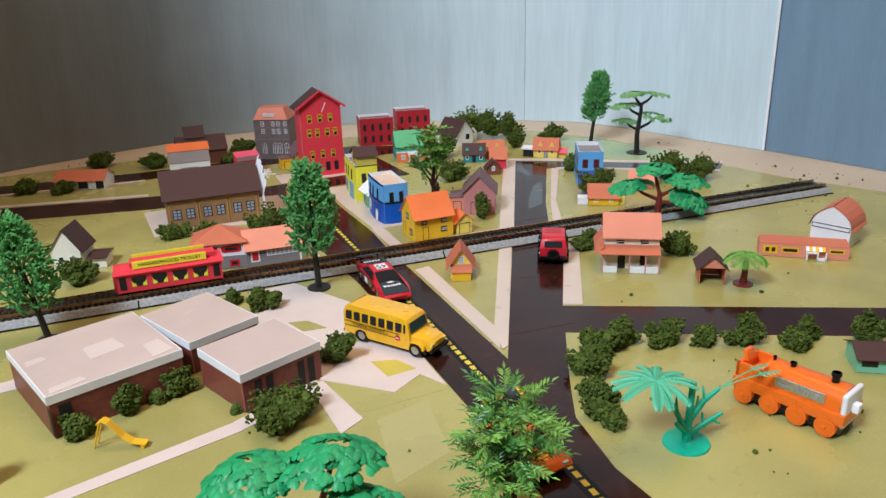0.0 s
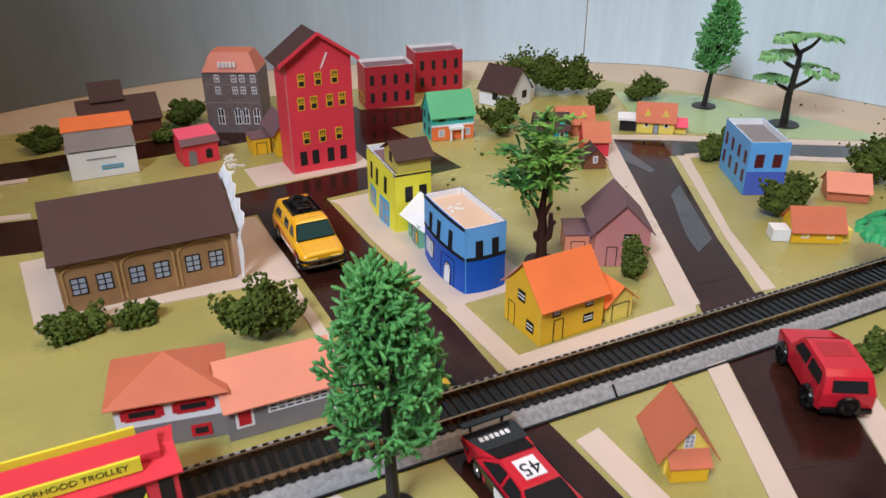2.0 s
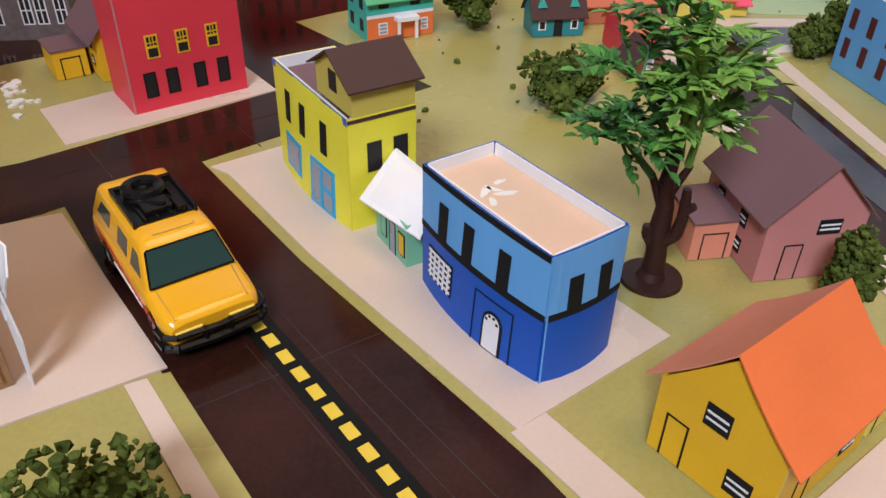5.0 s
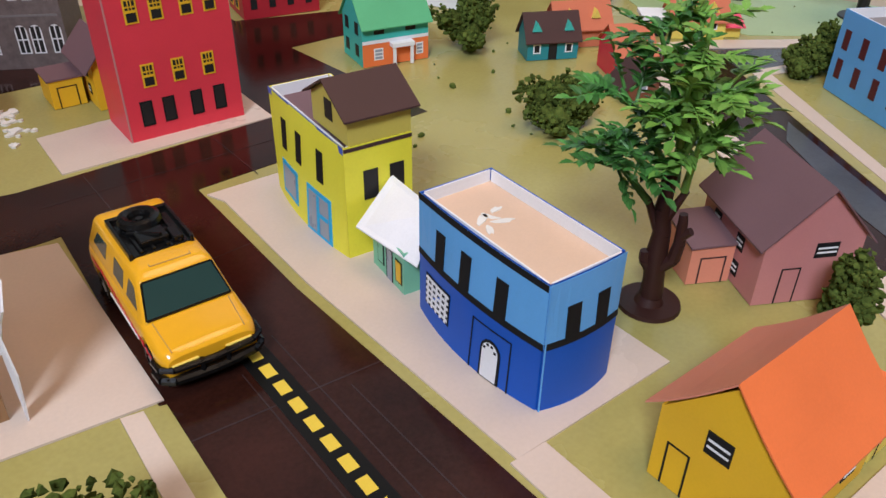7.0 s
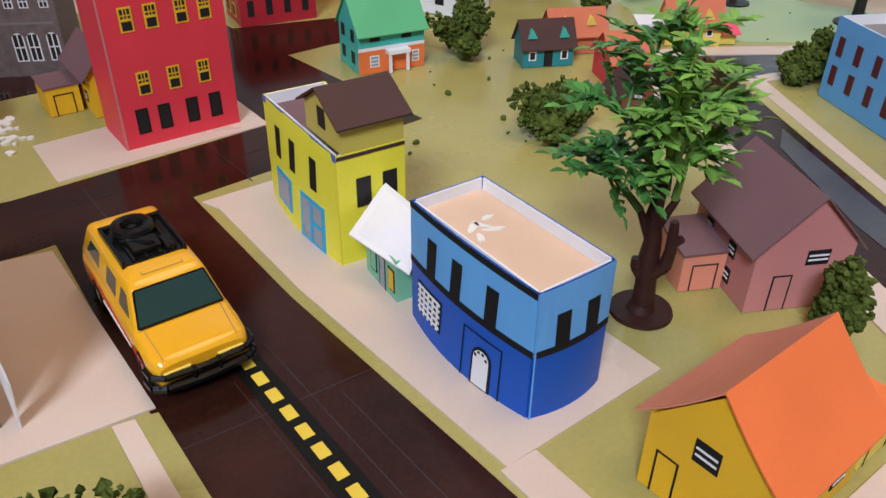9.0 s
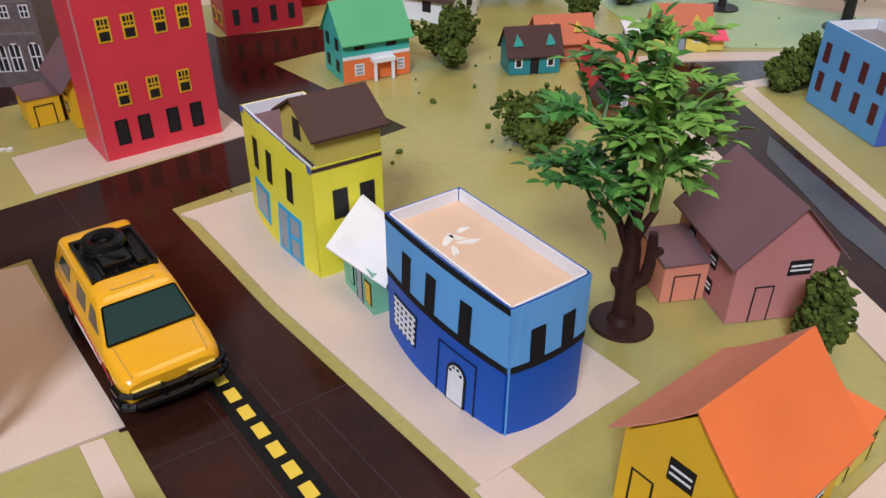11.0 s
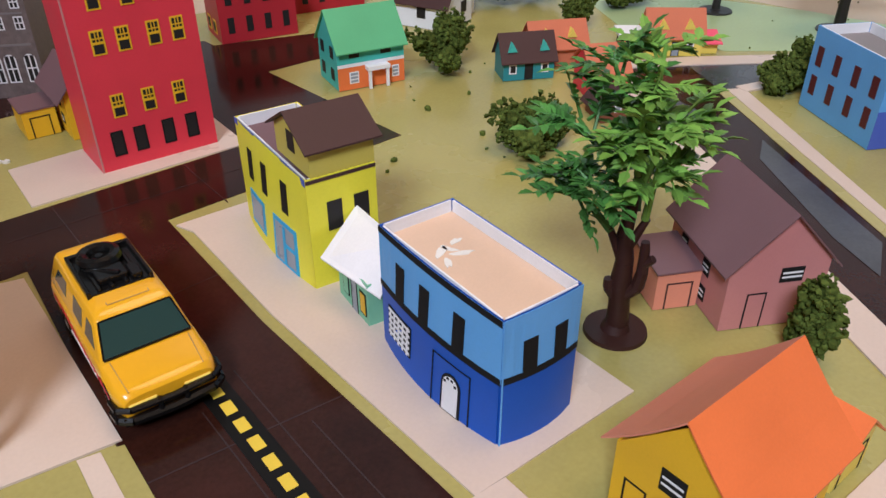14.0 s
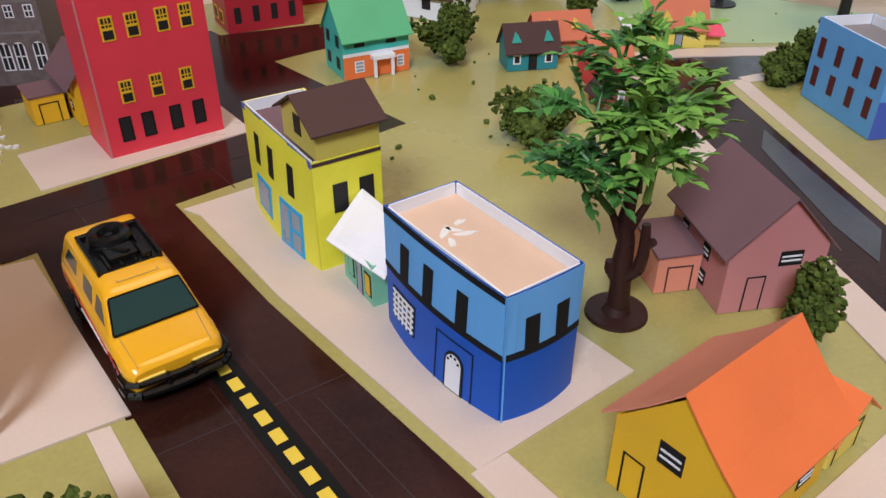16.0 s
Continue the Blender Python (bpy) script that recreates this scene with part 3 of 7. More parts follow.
                self.face("pane", face, [(a, b), (a + cw, b), (a + cw, b + ch), (a, b + ch)], pane, 0.025, 0.012, ob)
        return ob

    def bars(self, name, face, rects, mat, o=0.03, label=""):
        bm = bmesh.new()
        for u0, z0, u1, z1 in rects:
            slab(bm, [self.at(face, u, z, o) for u, z in ((u0, z0), (u1, z0), (u1, z1), (u0, z1))], self.out(face, 0.012))
        return part(name, bm, mat, self.ob, label)

    def door(self, face, u, w, h, line=BLACK, mat=None, t=0.05):
        ob = self.bars("door", face, [(u - w / 2, 0, u - w / 2 + t, h), (u + w / 2 - t, 0, u + w / 2, h), (u - w / 2 + t, h - t, u + w / 2 - t, h)], line, 0.004)
        if mat:
            self.face("door_leaf", face, [(u - w / 2 + t, 0.02), (u + w / 2 - t, 0.02), (u + w / 2 - t, h - t), (u - w / 2 + t, h - t)], mat, 0.004, 0.01, ob)
        return ob


# tall red tower with a gabled roof
def red_tower():
    h = House("apartment_tower", "tall red paper tower with yellow framed windows and dark roof", 45.95, 154.4, 4.9, 2.7, 8.3, 0, "model tower")
    h.walls(RED, "SN", 10.0)
    h.gable_roof(BROWN, "y", 10.05, 0.5, 0.35)
    bm = bmesh.new()
    for s in (-1, 1):
        slab(bm, [h.at("S", s * 2.95, 7.92, 0.36), h.at("S", 0, 9.95, 0.36), h.at("S", 0, 10.2, 0.36), h.at("S", s * 3.0, 8.2, 0.36)], h.out("S", 0.05))
    part("barge_board", bm, RED, h.ob, "red paper gable trim")
    rows = [(6.4, (-1.3, -0.07, 1.15)), (4.73, (-1.45, -0.5, 0.68, 1.63)), (2.18, (-1.26, -0.04, 1.21))]
    for z, us in rows:
        for u in us:
            w = h.window("S", u, z, 0.52, 0.95, GOLD, DARKPANE)
            h.bars("sash_bar", "S", [(u - 0.2, z + 0.42, u + 0.2, z + 0.52), (u - 0.2, z + 0.62, u + 0.2, z + 0.67)], GOLD, 0.04).parent = w
            h.bars("sash_bar", "S", [(u - 0.08, z + 0.5, u - 0.04, z + 0.88), (u + 0.04, z + 0.5, u + 0.08, z + 0.88)], GOLD, 0.04).parent = w
    for u in (-1.59, -0.68, 0.49, 1.49):
        h.window("S", u, 0.6, 0.5, 1.05, BLACK, DARKPANE)
    h.bars("edge", "S", [(-2.45, 0, -2.38, 8.3)], PINK, 0.002, "worn pale paper fold")
    g = bmesh.new()
    slab(g, [h.at("S", 0.1, 7.5, 0.004), h.at("S", 0.3, 7.7, 0.004), h.at("S", 0.75, 8.65, 0.004), h.at("S", 0.6, 8.6, 0.004)], h.out("S", 0.03))
    part("glue_smear", g, GLUE, h.ob, "shiny dried glue")


red_tower()


def blue_block():
    h = House("corner_shop", "two-storey royal blue paper building with white arched door", 47.98, 135.1, 2.45, 5.15, 3.9, -1.2, "model building", fixed=True)
    h.bow = {"W": 0.36, "S": 0.22}
    h.walls(BLUE)
    h.flat_roof(TAN, 0.35)
    for f, half in (("W", 2.575), ("S", 1.225)):
        for k in range(8):
            a, b2 = -half + 2 * half * k / 8, -half + 2 * half * (k + 1) / 8
            h.face("upper_wall", f, [(a, 2.05), (b2, 2.05), (b2, 3.9), (a, 3.9)], SKYB, 0.003, 0.012, None, "light blue upper storey")
        for k in range(8):
            h.bars("band", f, [(-half + 2 * half * k / 8, 2.0, -half + 2 * half * (k + 1) / 8, 2.2)], BLACK, 0.017)
    for k in range(8):
        h.bars("cornice", "W", [(-2.57 + 0.6425 * k, 3.72, -2.57 + 0.6425 * (k + 1), 3.91)], BLACK, 0.017)
    for u in (-1.4, -0.25, 1.15):
        h.window("W", u, 2.15, 0.42, 1.1, None, BLACK).location.x -= 0.0002
    for u in (-0.45, 0.52):
        h.window("S", u, 2.15, 0.42, 0.98, None, BLACK).location.y -= 0.0002
    lat = h.window("W", -1.45, 0.62, 1.3, 1.0, None, BLACK)
    rects = [(-1.99 + i * 0.245, 0.66, -1.9 + i * 0.245, 1.58) for i in range(5)] + [(-2.06, 0.72 + j * 0.19, -0.84, 0.8 + j * 0.19) for j in range(5)]
    h.bars("lattice", "W", rects, WHITE, 0.03, "white lattice").parent = lat
    h.bars("door_surround", "W", [(0.22, 0.0, 0.26, 1.66), (1.62, 0.0, 1.66, 1.66)] + [(0.26 + 0.34 * k, 1.62, 0.6 + 0.34 * k, 1.66) for k in range(4)], BLACK, 0.012)
    d = h.window("W", 0.98, 0.0, 0.72, 1.32, BLACK, WHITE, bar=0.08, arch=True)
    h.bars("door_light", "W", [(0.98 + 0.2 * math.cos(a) - 0.04, 0.98 + 0.2 * math.sin(a) - 0.03, 0.98 + 0.2 * math.cos(a) + 0.04, 0.98 + 0.2 * math.sin(a) + 0.04) for a in (0.3, 1.2, 2.0, 2.85)], BLACK, 0.04).parent = d
    h.bars("edge", "S", [(-1.225, 0, -1.185, 3.9)], SKYB, 0.03, "pale worn paper fold")
    rnd = random.Random(4)
    for x, y, a, r in ((-0.35, 1.0, 0.5, 0.42), (0.1, 0.6, -0.4, 0.36), (-0.5, 0.45, 1.1, 0.3), (0.25, 1.15, 0.2, 0.26), (-0.1, 0.95, 2.0, 0.34)):
        ring = []
        for k in range(10):
            b = 2 * math.pi * k / 10
            q = r * rnd.uniform(0.45, 1.15)
            ring.append((x + q * math.cos(b) * math.cos(a) - 0.35 * q * math.sin(b) * math.sin(a), y + q * math.cos(b) * math.sin(a) + 0.35 * q * math.sin(b) * math.cos(a)))
        part("glue_smear", sheet(bmesh.new(), ring, 3.545, 3.57), GLUE, h.ob, "shiny dried glue on the roof")


blue_block()


def yellow_block():
    h = House("yellow_shop", "lemon yellow paper shop with blue framed door and attic", 47.82, 143.8, 2.35, 5.65, 3.9, -4.0, "model building", fixed=True)
    h.bow = {"W": 0.3}
    h.walls(YELLOW)
    h.flat_roof(MAUVE, 0.4)
    h.bars("trim_band", "W", [(-2.82, 3.68, 2.82, 3.92)], BLUETRIM, 0.003)
    for u in (-1.5, -0.25, 1.3):
        h.window("W", u, 2.12, 0.42, 1.1, None, BLACK)
    h.window("W", -1.1, 0.42, 1.4, 1.25, CYAN, GREYPANE, bar=0.16)
    d = h.window("W", 1.15, 0.0, 1.6, 1.72, CYAN, GREYPANE, bar=0.16)
    h.bars("mullion", "W", [(1.07, 0.16, 1.23, 1.56), (1.23, 0.82, 1.79, 0.97)], CYAN, 0.04).parent = d
    for u in (-0.3, 0.62):
        h.window("S", u, 2.0, 0.5, 1.0, None, DARKPANE)
    # attic storey set on the flat roof
    a = House("attic", "", 0, 0, 2.15, 2.4, 0.98, 0)
    for k in ("label", "category", "group"):
        a.ob.pop(k, None)
    a.ob.parent = h.ob
    a.ob.matrix_world = Matrix.Identity(4)
    a.ob.matrix_local = pose(0.1 * U, -1.58 * U, 3.9 * U)
    a.walls(OLIVE, "WE", 1.68)
    a.gable_roof(BROWN, "x", 1.68, 0.24, 0.2)
    a.window("W", 0.0, 0.42, 0.5, 0.65, None, DARKPANE)
    a.bars("gap", "S", [(-1.07, -0.14, 1.07, 0.0)], BLACK, 0.002, "dark gap under the attic")
    h.bars("cornice", "S", [(-1.17, 3.74, 1.17, 3.86)], BROWN, 0.003, "brown cornice strip")


yellow_block()


def mint_kiosk():
    h = House("mint_shop", "low mint green paper shop under a white card awning", 48.15, 139.3, 2.6, 2.0, 1.5, -6, "model building", fixed=True)
    h.walls(MINT)
    h.flat_roof(WHITE, 0.1)
    h.window("W", -0.45, 0.35, 0.4, 0.8, BLACK, MINT, bar=0.05)
    h.door("W", 0.1, 0.42, 1.2, BLACK, GREYPANE)
    h.window("W", 0.7, 0.3, 0.4, 0.8, BLACK, GOLD, bar=0.05)
    bm = bmesh.new()
    slab(bm, [(-1.15, -1.55, 1.3), (-1.85, 1.0, 1.5), (-0.25, 1.65, 2.55), (-0.1, -0.9, 2.5)], (0.0, 0, 0.05))
    part("awning", bm, WHITE, h.ob, "bent plain white card")


mint_kiosk()


def stripe_window(h, face, u, z, w=0.62, ht=0.62):
    win = h.window(face, u, z, w, ht, None, BLACK)
    h.bars("slat", face, [(u - w / 2 + 0.05, z + ht * k, u + w / 2 - 0.05, z + ht * k + 0.06) for k in (0.3, 0.6)], WHITE, 0.028).parent = win


def orange_house():
    h = House("orange_roof_house", "golden yellow paper house with bright orange roof", 49.45, 128.2, 3.85, 3.05, 2.3, 1.5, fixed=True)
    h.eave = 2.16
    h.walls(GOLD, "WE", 3.72)
    h.eave = 2.34
    # north slope takes the duller salmon: its shade is put into the colour
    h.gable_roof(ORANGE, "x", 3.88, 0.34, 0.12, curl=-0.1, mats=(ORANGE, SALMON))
    stripe_window(h, "W", -0.06, 1.72)
    stripe_window(h, "W", 0.75, 0.4)
    h.door("W", -0.9, 0.6, 1.3)
    h.door("S", -0.8, 0.6, 1.25)
    stripe_window(h, "S", -0.95, 1.42, 0.5, 0.42)
    stripe_window(h, "S", 1.0, 1.42, 0.5, 0.42)
    stripe_window(h, "S", 1.0, 0.55, 0.6, 0.5)
    g = House("garage", "", 0, 0, 1.5, 1.6, 1.25)
    for k in ("label", "category", "group"):
        g.ob.pop(k, None)
    g.ob.parent = h.ob
    g.ob.matrix_local = pose(3.1 * U, -0.68 * U, 0)
    g.walls(SUNNY, "SN", 1.95)
    g.gable_roof(ORANGE, "y", 1.95, 0.3, 0.15)
    g.door("S", 0, 1.1, 1.0)
    h.bars("edge", "S", [(-1.92, 0, -1.87, 2.1)], SUNNY, 0.004, "pale worn paper fold")


orange_house()


def pink_house():
    h = House("pink_house", "pink paper house with mauve gabled roof", 56.65, 132.8, 3.1, 3.6, 2.25, -27)
    h.walls(PINK, "SN", 3.85)
    h.gable_roof(MAUVE, "y", 3.85, 0.25, 0.2)
    for u in (-0.9, 0.55):
        stripe_window(h, "W", u, 1.2, 0.42, 0.5)
    stripe_window(h, "W", 0.55, 0.3, 0.42, 0.5)
    h.door("S", -0.55, 0.62, 1.25, BLACK, PINK)
    stripe_window(h, "S", 0.4, 1.55, 0.72, 0.5)
    g = House("shed", "", 0, 0, 1.4, 1.9, 1.3)
    for k in ("label", "category", "group"):
        g.ob.pop(k, None)
    g.ob.parent = h.ob
    g.ob.matrix_local = pose(-2.32 * U, 0.45 * U, 0)
    g.walls(SALMON)
    g.ob.name = "shed"
    part("roof", slab(bmesh.new(), [(-0.76, -1.02, 1.31), (0.72, -1.02, 1.35), (0.72, 0.98, 1.5), (-0.76, 0.98, 1.46)], (0, 0, 0.06)), MAUVE, g.ob)
    g.door("S", 0.05, 0.85, 0.95, BROWN)


pink_house()


def teal_house():
    h = House("teal_house", "teal and orange paper house with green roof", 57.4, 155.6, 3.6, 2.6, 2.25, -10)
    h.walls(TEAL, "WE", 3.7)
    h.gable_roof(GREENROOF, "x", 3.7, 0.3, 0.12)
    h.face("lower_wall", "S", [(-1.8, 0), (1.8, 0), (1.8, 1.15), (-1.8, 1.15)], ORANGE, 0.002, 0.012, None, "orange lower storey")
    h.bars("belt", "S", [(-1.8, 1.15, 1.8, 1.32)], WHITE, 0.002)
    for u in (-0.7, 0.6):
        for z in (0.4, 1.5):
            h.window("W", u, z, 0.45, 0.6, None, DARKPANE)
    for u in (-0.9, 0.8):
        h.window("S", u, 1.6, 0.55, 0.4, None, DARKPANE)
    h.window("S", -0.95, 0.3, 0.5, 0.6, WHITE, GREYPANE, 1, 3, 0.06)
    h.window("S", 1.3, 0.3, 0.4, 0.6, WHITE, GREYPANE, 1, 3, 0.06)
    bm = bmesh.new()
    box(bm, -0.35, -1.75, 0.95, 0.85, -1.3, 1.15)
    box(bm, -0.3, -1.7, 0, -0.15, -1.6, 0.95)
    box(bm, 0.65, -1.7, 0, 0.8, -1.6, 0.95)
    part("porch", bm, WHITE, h.ob, "small white porch")


teal_house()


def dark_teal_house():
    h = House("dark_teal_house", "dark teal paper house with brown roof and two dormers", 64.2, 150.7, 2.7, 1.7, 1.15, -26)
    h.walls(TEALDARK, "WE", 2.2)
    h.gable_roof(BROWN, "x", 2.2, 0.2, 0.15)
    for u in (-0.85, 0.85):
        h.window("S", u, 0.35, 0.4, 0.5, WHITE, DARKPANE)
        bm = bmesh.new()
        slab(bm, [(u - 0.25, -0.75, 1.45), (u + 0.25, -0.75, 1.45), (u, -0.75, 1.9)], (0, 0.5, 0))
        part("dormer", bm, TEAL, h.ob)
    h.door("S", 0, 0.45, 0.85, BLACK, DARKPANE)


dark_teal_house()


def plain_house(name, label, cx, cy, w, d, eave, ridge, axis, rot, wallm, roofm, front="S", wins=(), door=None, over=0.25):
    h = House(name, label, cx, cy, w, d, eave, rot)
    h.walls(wallm, "SN" if axis == "y" else "WE", ridge)
    h.gable_roof(roofm, axis, ridge, over, 0.15)
    for f, u, z, a, b, fr, pn in wins:
        h.window(f, u, z, a, b, fr, pn)
    if door:
        h.door(door[0], door[1], 0.45, 0.8, BLACK, door[2])
    return h


plain_house("red_gable_house", "small red paper house with terracotta roof", 65.5, 146.6, 1.9, 2.4, 1.4, 2.4, "x", -26, RED, TERRA)
h = plain_house("salmon_cottage", "salmon paper cottage with two dormers", 66.8, 151.2, 3.0, 1.8, 1.2, 2.2, "x", -26, TERRA, TERRA)
for u in (-0.7, 0.7):
    part("dormer", slab(bmesh.new(), [(u - 0.25, -0.8, 1.5), (u + 0.25, -0.8, 1.5), (u, -0.8, 1.95)], (0, 0.5, 0)), SUNNY, h.ob)
plain_house("brown_cabin", "tiny brown cabin with a white window", 63.7, 144.4, 1.6, 1.6, 0.75, 1.6, "y", -20, BROWNWALL, BROWN, wins=[("S", 0, 0.45, 0.36, 0.55, WHITE, GREYPANE)])
h = plain_house("yellow_cottage", "yellow paper cottage with orange dormered roof", 73.0, 148.4, 3.0, 1.9, 1.25, 2.35, "x", -39, SUNNY, TERRA, wins=[("S", -0.75, 0.55, 0.38, 0.5, WHITE, DARKPANE), ("S", 0.85, 0.55, 0.38, 0.5, WHITE, DARKPANE)], door=("S", 0.05, GREYPANE))
for u in (-0.7, 0.75):
    part("dormer", slab(bmesh.new(), [(u - 0.32, -0.85, 1.45), (u + 0.32, -0.85, 1.45), (u, -0.85, 1.95)], (0, 0.5, 0)), SUNNY, h.ob)
bm = bmesh.new()
box(bm, -2.9, -0.6, 0, -1.6, 0.8, 0.95)
part("carport", bm, DARKPANE, h.ob)
part("carport_roof", box(bmesh.new(), -3.1, -0.9, 0.95, -1.6, 0.9, 1.15), WHITE, h.ob)
part("side_annex", box(bmesh.new(), 1.55, -0.5, 0, 2.5, 0.6, 0.62), SUNNY, h.ob)
part("annex_roof", slab(bmesh.new(), [(1.5, -0.85, 0.62), (2.65, -0.85, 0.62), (2.65, 0.7, 0.95), (1.5, 0.7, 0.95)], (0, 0, 0.06)), HOTPINK, h.ob, "bright pink lean-to roof")

h = plain_house("white_gable_house", "white paper house with dark grey gabled roof", 66.0, 161.0, 3.2, 3.6, 1.6, 3.4, "y", 24, WHITE, BROWN, wins=[("S", 0.5, 0.7, 0.7, 0.7, None, DARKPANE), ("W", 0, 0.6, 0.6, 0.7, None, DARKPANE)])
part("side_annex", slab(bmesh.new(), [(1.6, -1.3, 0), (3.0, -1.3, 0), (3.0, -1.3, 1.3), (2.3, -1.3, 1.9), (1.6, -1.3, 1.3)], (0, 2.0, 0)), WHITE, h.ob)


def sky_block():
    h = House("light_blue_block", "light blue paper block with maroon windows and open roof", 71.75, 137.05, 2.7, 5.2, 3.8, -27, "model building")
    h.walls(SKYB)
    h.flat_roof(GREYWALL, 0.45)
    for z in (0.75, 2.1):
        for u in (-1.95, -0.65, 0.7, 1.95):
            h.window("W", u, z, 0.42, 0.9, None, MAROON)
    for u in (-0.6, 0.6):
        h.window("S", u, 2.0, 0.6, 0.95, None, MAROON)
    h.face("lower_wall", "S", [(-1.35, 0), (1.35, 0), (1.35, 1.7), (-1.35, 1.7)], BLUETRIM, 0.002, 0.01, None, "darker blue lower storey")


sky_block()

h = plain_house("yellow_bungalow", "small yellow paper bungalow with terracotta roof", 68.4, 128.9, 3.0, 1.9, 1.0, 2.0, "x", -30, GOLD, TERRA, wins=[("S", -0.75, 0.35, 0.42, 0.42, WHITE, SUNNY), ("S", 0.75, 0.35, 0.42, 0.5, WHITE, SUNNY)])
part("side_annex", box(bmesh.new(), -2.6, -0.75, 0, -1.55, 0.3, 0.75), WHITE, h.ob)
part("side_annex", box(bmesh.new(), 1.55, -0.7, 0, 2.1, 0.3, 0.8), SUNNY, h.ob)
h = plain_house("terracotta_hut", "small folded terracotta paper hut", 75.3, 132.2, 2.6, 2.0, 0.9, 1.7, "x", -40, TERRA, SALMON)


def brown_hall():
    h = House("brown_hall", "long ochre brown paper hall with arched bays and dark roof", 31.8, 143.1, 8.8, 6.2, 3.2, -1.0, "model building", fixed=True)
    h.walls(BARNWOOD, "WE", 5.15)
    h.gable_roof(BROWN, "x", 5.15, 0.35, 0.3)
    for c in (-2.85, 0.0, 2.85):
        ob = h.window("S", c, 0.3, 2.6, 2.3, None, BARNWOOD)
        bm = bmesh.new()
        arch = [(c - 1.3, 0.3)] + [(c + 1.3 * math.cos(a), 2.3 + 0.5 * math.sin(a)) for a in np.linspace(math.pi, 0, 12)] + [(c + 1.3, 0.3)]
        for (a, b), (a2, b2) in zip(arch, arch[1:]):
            tube(bm, h.at("S", a, b, 0.03), h.at("S", a2, b2, 0.03), 0.06, 0.06, 5)
        part("bay_arch", bm, OCHRE, ob, "pale ochre arch")
        for u in (c - 0.62, c + 0.62):
            h.window("S", u, 1.02, 0.8, 1.0, BLACK, GREYPANE, 2, 3, 0.07).location.y -= 0.0003
    bm = bmesh.new()
    n = 19
    tips = (0.25, 0.55, 0.35, 0.6, 0.25, 0.62, 0.4, 0.58, 0.3)
    rim = []
    for i in range(n):
        u = -3.45 + 6.9 * i / (n - 1)
        line = 3.0 + 2.2 * (1 - abs(u) / 3.45)
        top = line + tips[i % 9] + 0.15
        rim.append(((4.72, u * 0.96, line - 0.9), (4.8 + 0.3 * (top - line), u, line), (4.8 + 0.6 * (top - line), u * 1.05, top)))
    for p, q in zip(rim, rim[1:]):
        for k in (0, 1):
            slab(bm, [p[k], q[k], q[k + 1], p[k + 1]], (0.05, 0, 0))
    for k in (-1, 1):
        slab(bm, [(4.74, 3.05 * k, 0), (4.74, 3.4 * k, 0), (4.86, 3.62 * k, 1.6), (4.8, 3.4 * k, 3.0), (4.74, 2.9 * k, 2.4)], (0.05, 0, 0))
    part("gable_screen", bm, WHITE, h.ob, "ragged white paper gable edge")


brown_hall()


def white_red_house():
    h = House("white_hip_house", "white paper house with red shuttered windows and hipped roof", 30.95, 129.0, 4.1, 3.0, 2.3, -11, fixed=True)
    h.walls(WHITE)
    h.hip_roof(TERRA, 3.5, 0.3)
    for u in (-1.0, 0.95):
        h.window("S", u, 1.45, 1.35, 0.62, REDPRINT, DARKPANE, bar=0.18)
        h.bars("shutter", "S", [(u - 0.82, 1.52, u - 0.67, 2.0), (u + 0.67, 1.52, u + 0.82, 2.0)], REDPRINT, 0.004)
    h.face("lower_wall", "S", [(-2.1, 0), (2.1, 0), (2.1, 1.15), (-2.1, 1.15)], GREYWALL, 0.002, 0.012, None, "grey lower storey")
    h.window("S", 1.1, 0.2, 0.8, 0.6, REDPRINT, DARKPANE, bar=0.15).location.y -= 0.0002


white_red_house()


def grey_red_house():
    h = House("grey_house", "grey paper house with red door and terracotta roof", 35.05, 128.1, 4.6, 3.2, 1.8, -2.5, fixed=True)
    h.walls(GREYWALL, "WE", 2.9)
    h.gable_roof(TERRA, "x", 2.9, 0.3, 0.15, mats=(SALMON, SALMON))
    h.window("S", -1.6, 0.55, 0.75, 1.0, WHITE, REDPRINT, bar=0.12)
    h.window("S", 0.65, 0.95, 2.6, 0.65, WHITE, DARKPANE, 7, 3, 0.11)
    h.bars("corner_board", "S", [(2.1, 0, 2.25, 1.8)], WHITE, 0.004)


grey_red_house()

h = plain_house("pale_green_house", "pale cream paper house with dark steep roof", 19.1, 134.3, 2.4, 2.8, 1.9, 3.6, "y", -20, OFFWHITE, BROWN, wins=[("S", -0.45, 0.7, 0.5, 0.6, WHITE, DARKPANE), ("S", 0.45, 0.7, 0.5, 0.6, WHITE, DARKPANE)])
h = plain_house("small_dark_garage", "tiny white garage with dark flat roof", 21.2, 133.6, 1.4, 2.0, 0.9, 1.0, "x", -15, OFFWHITE, BROWN)




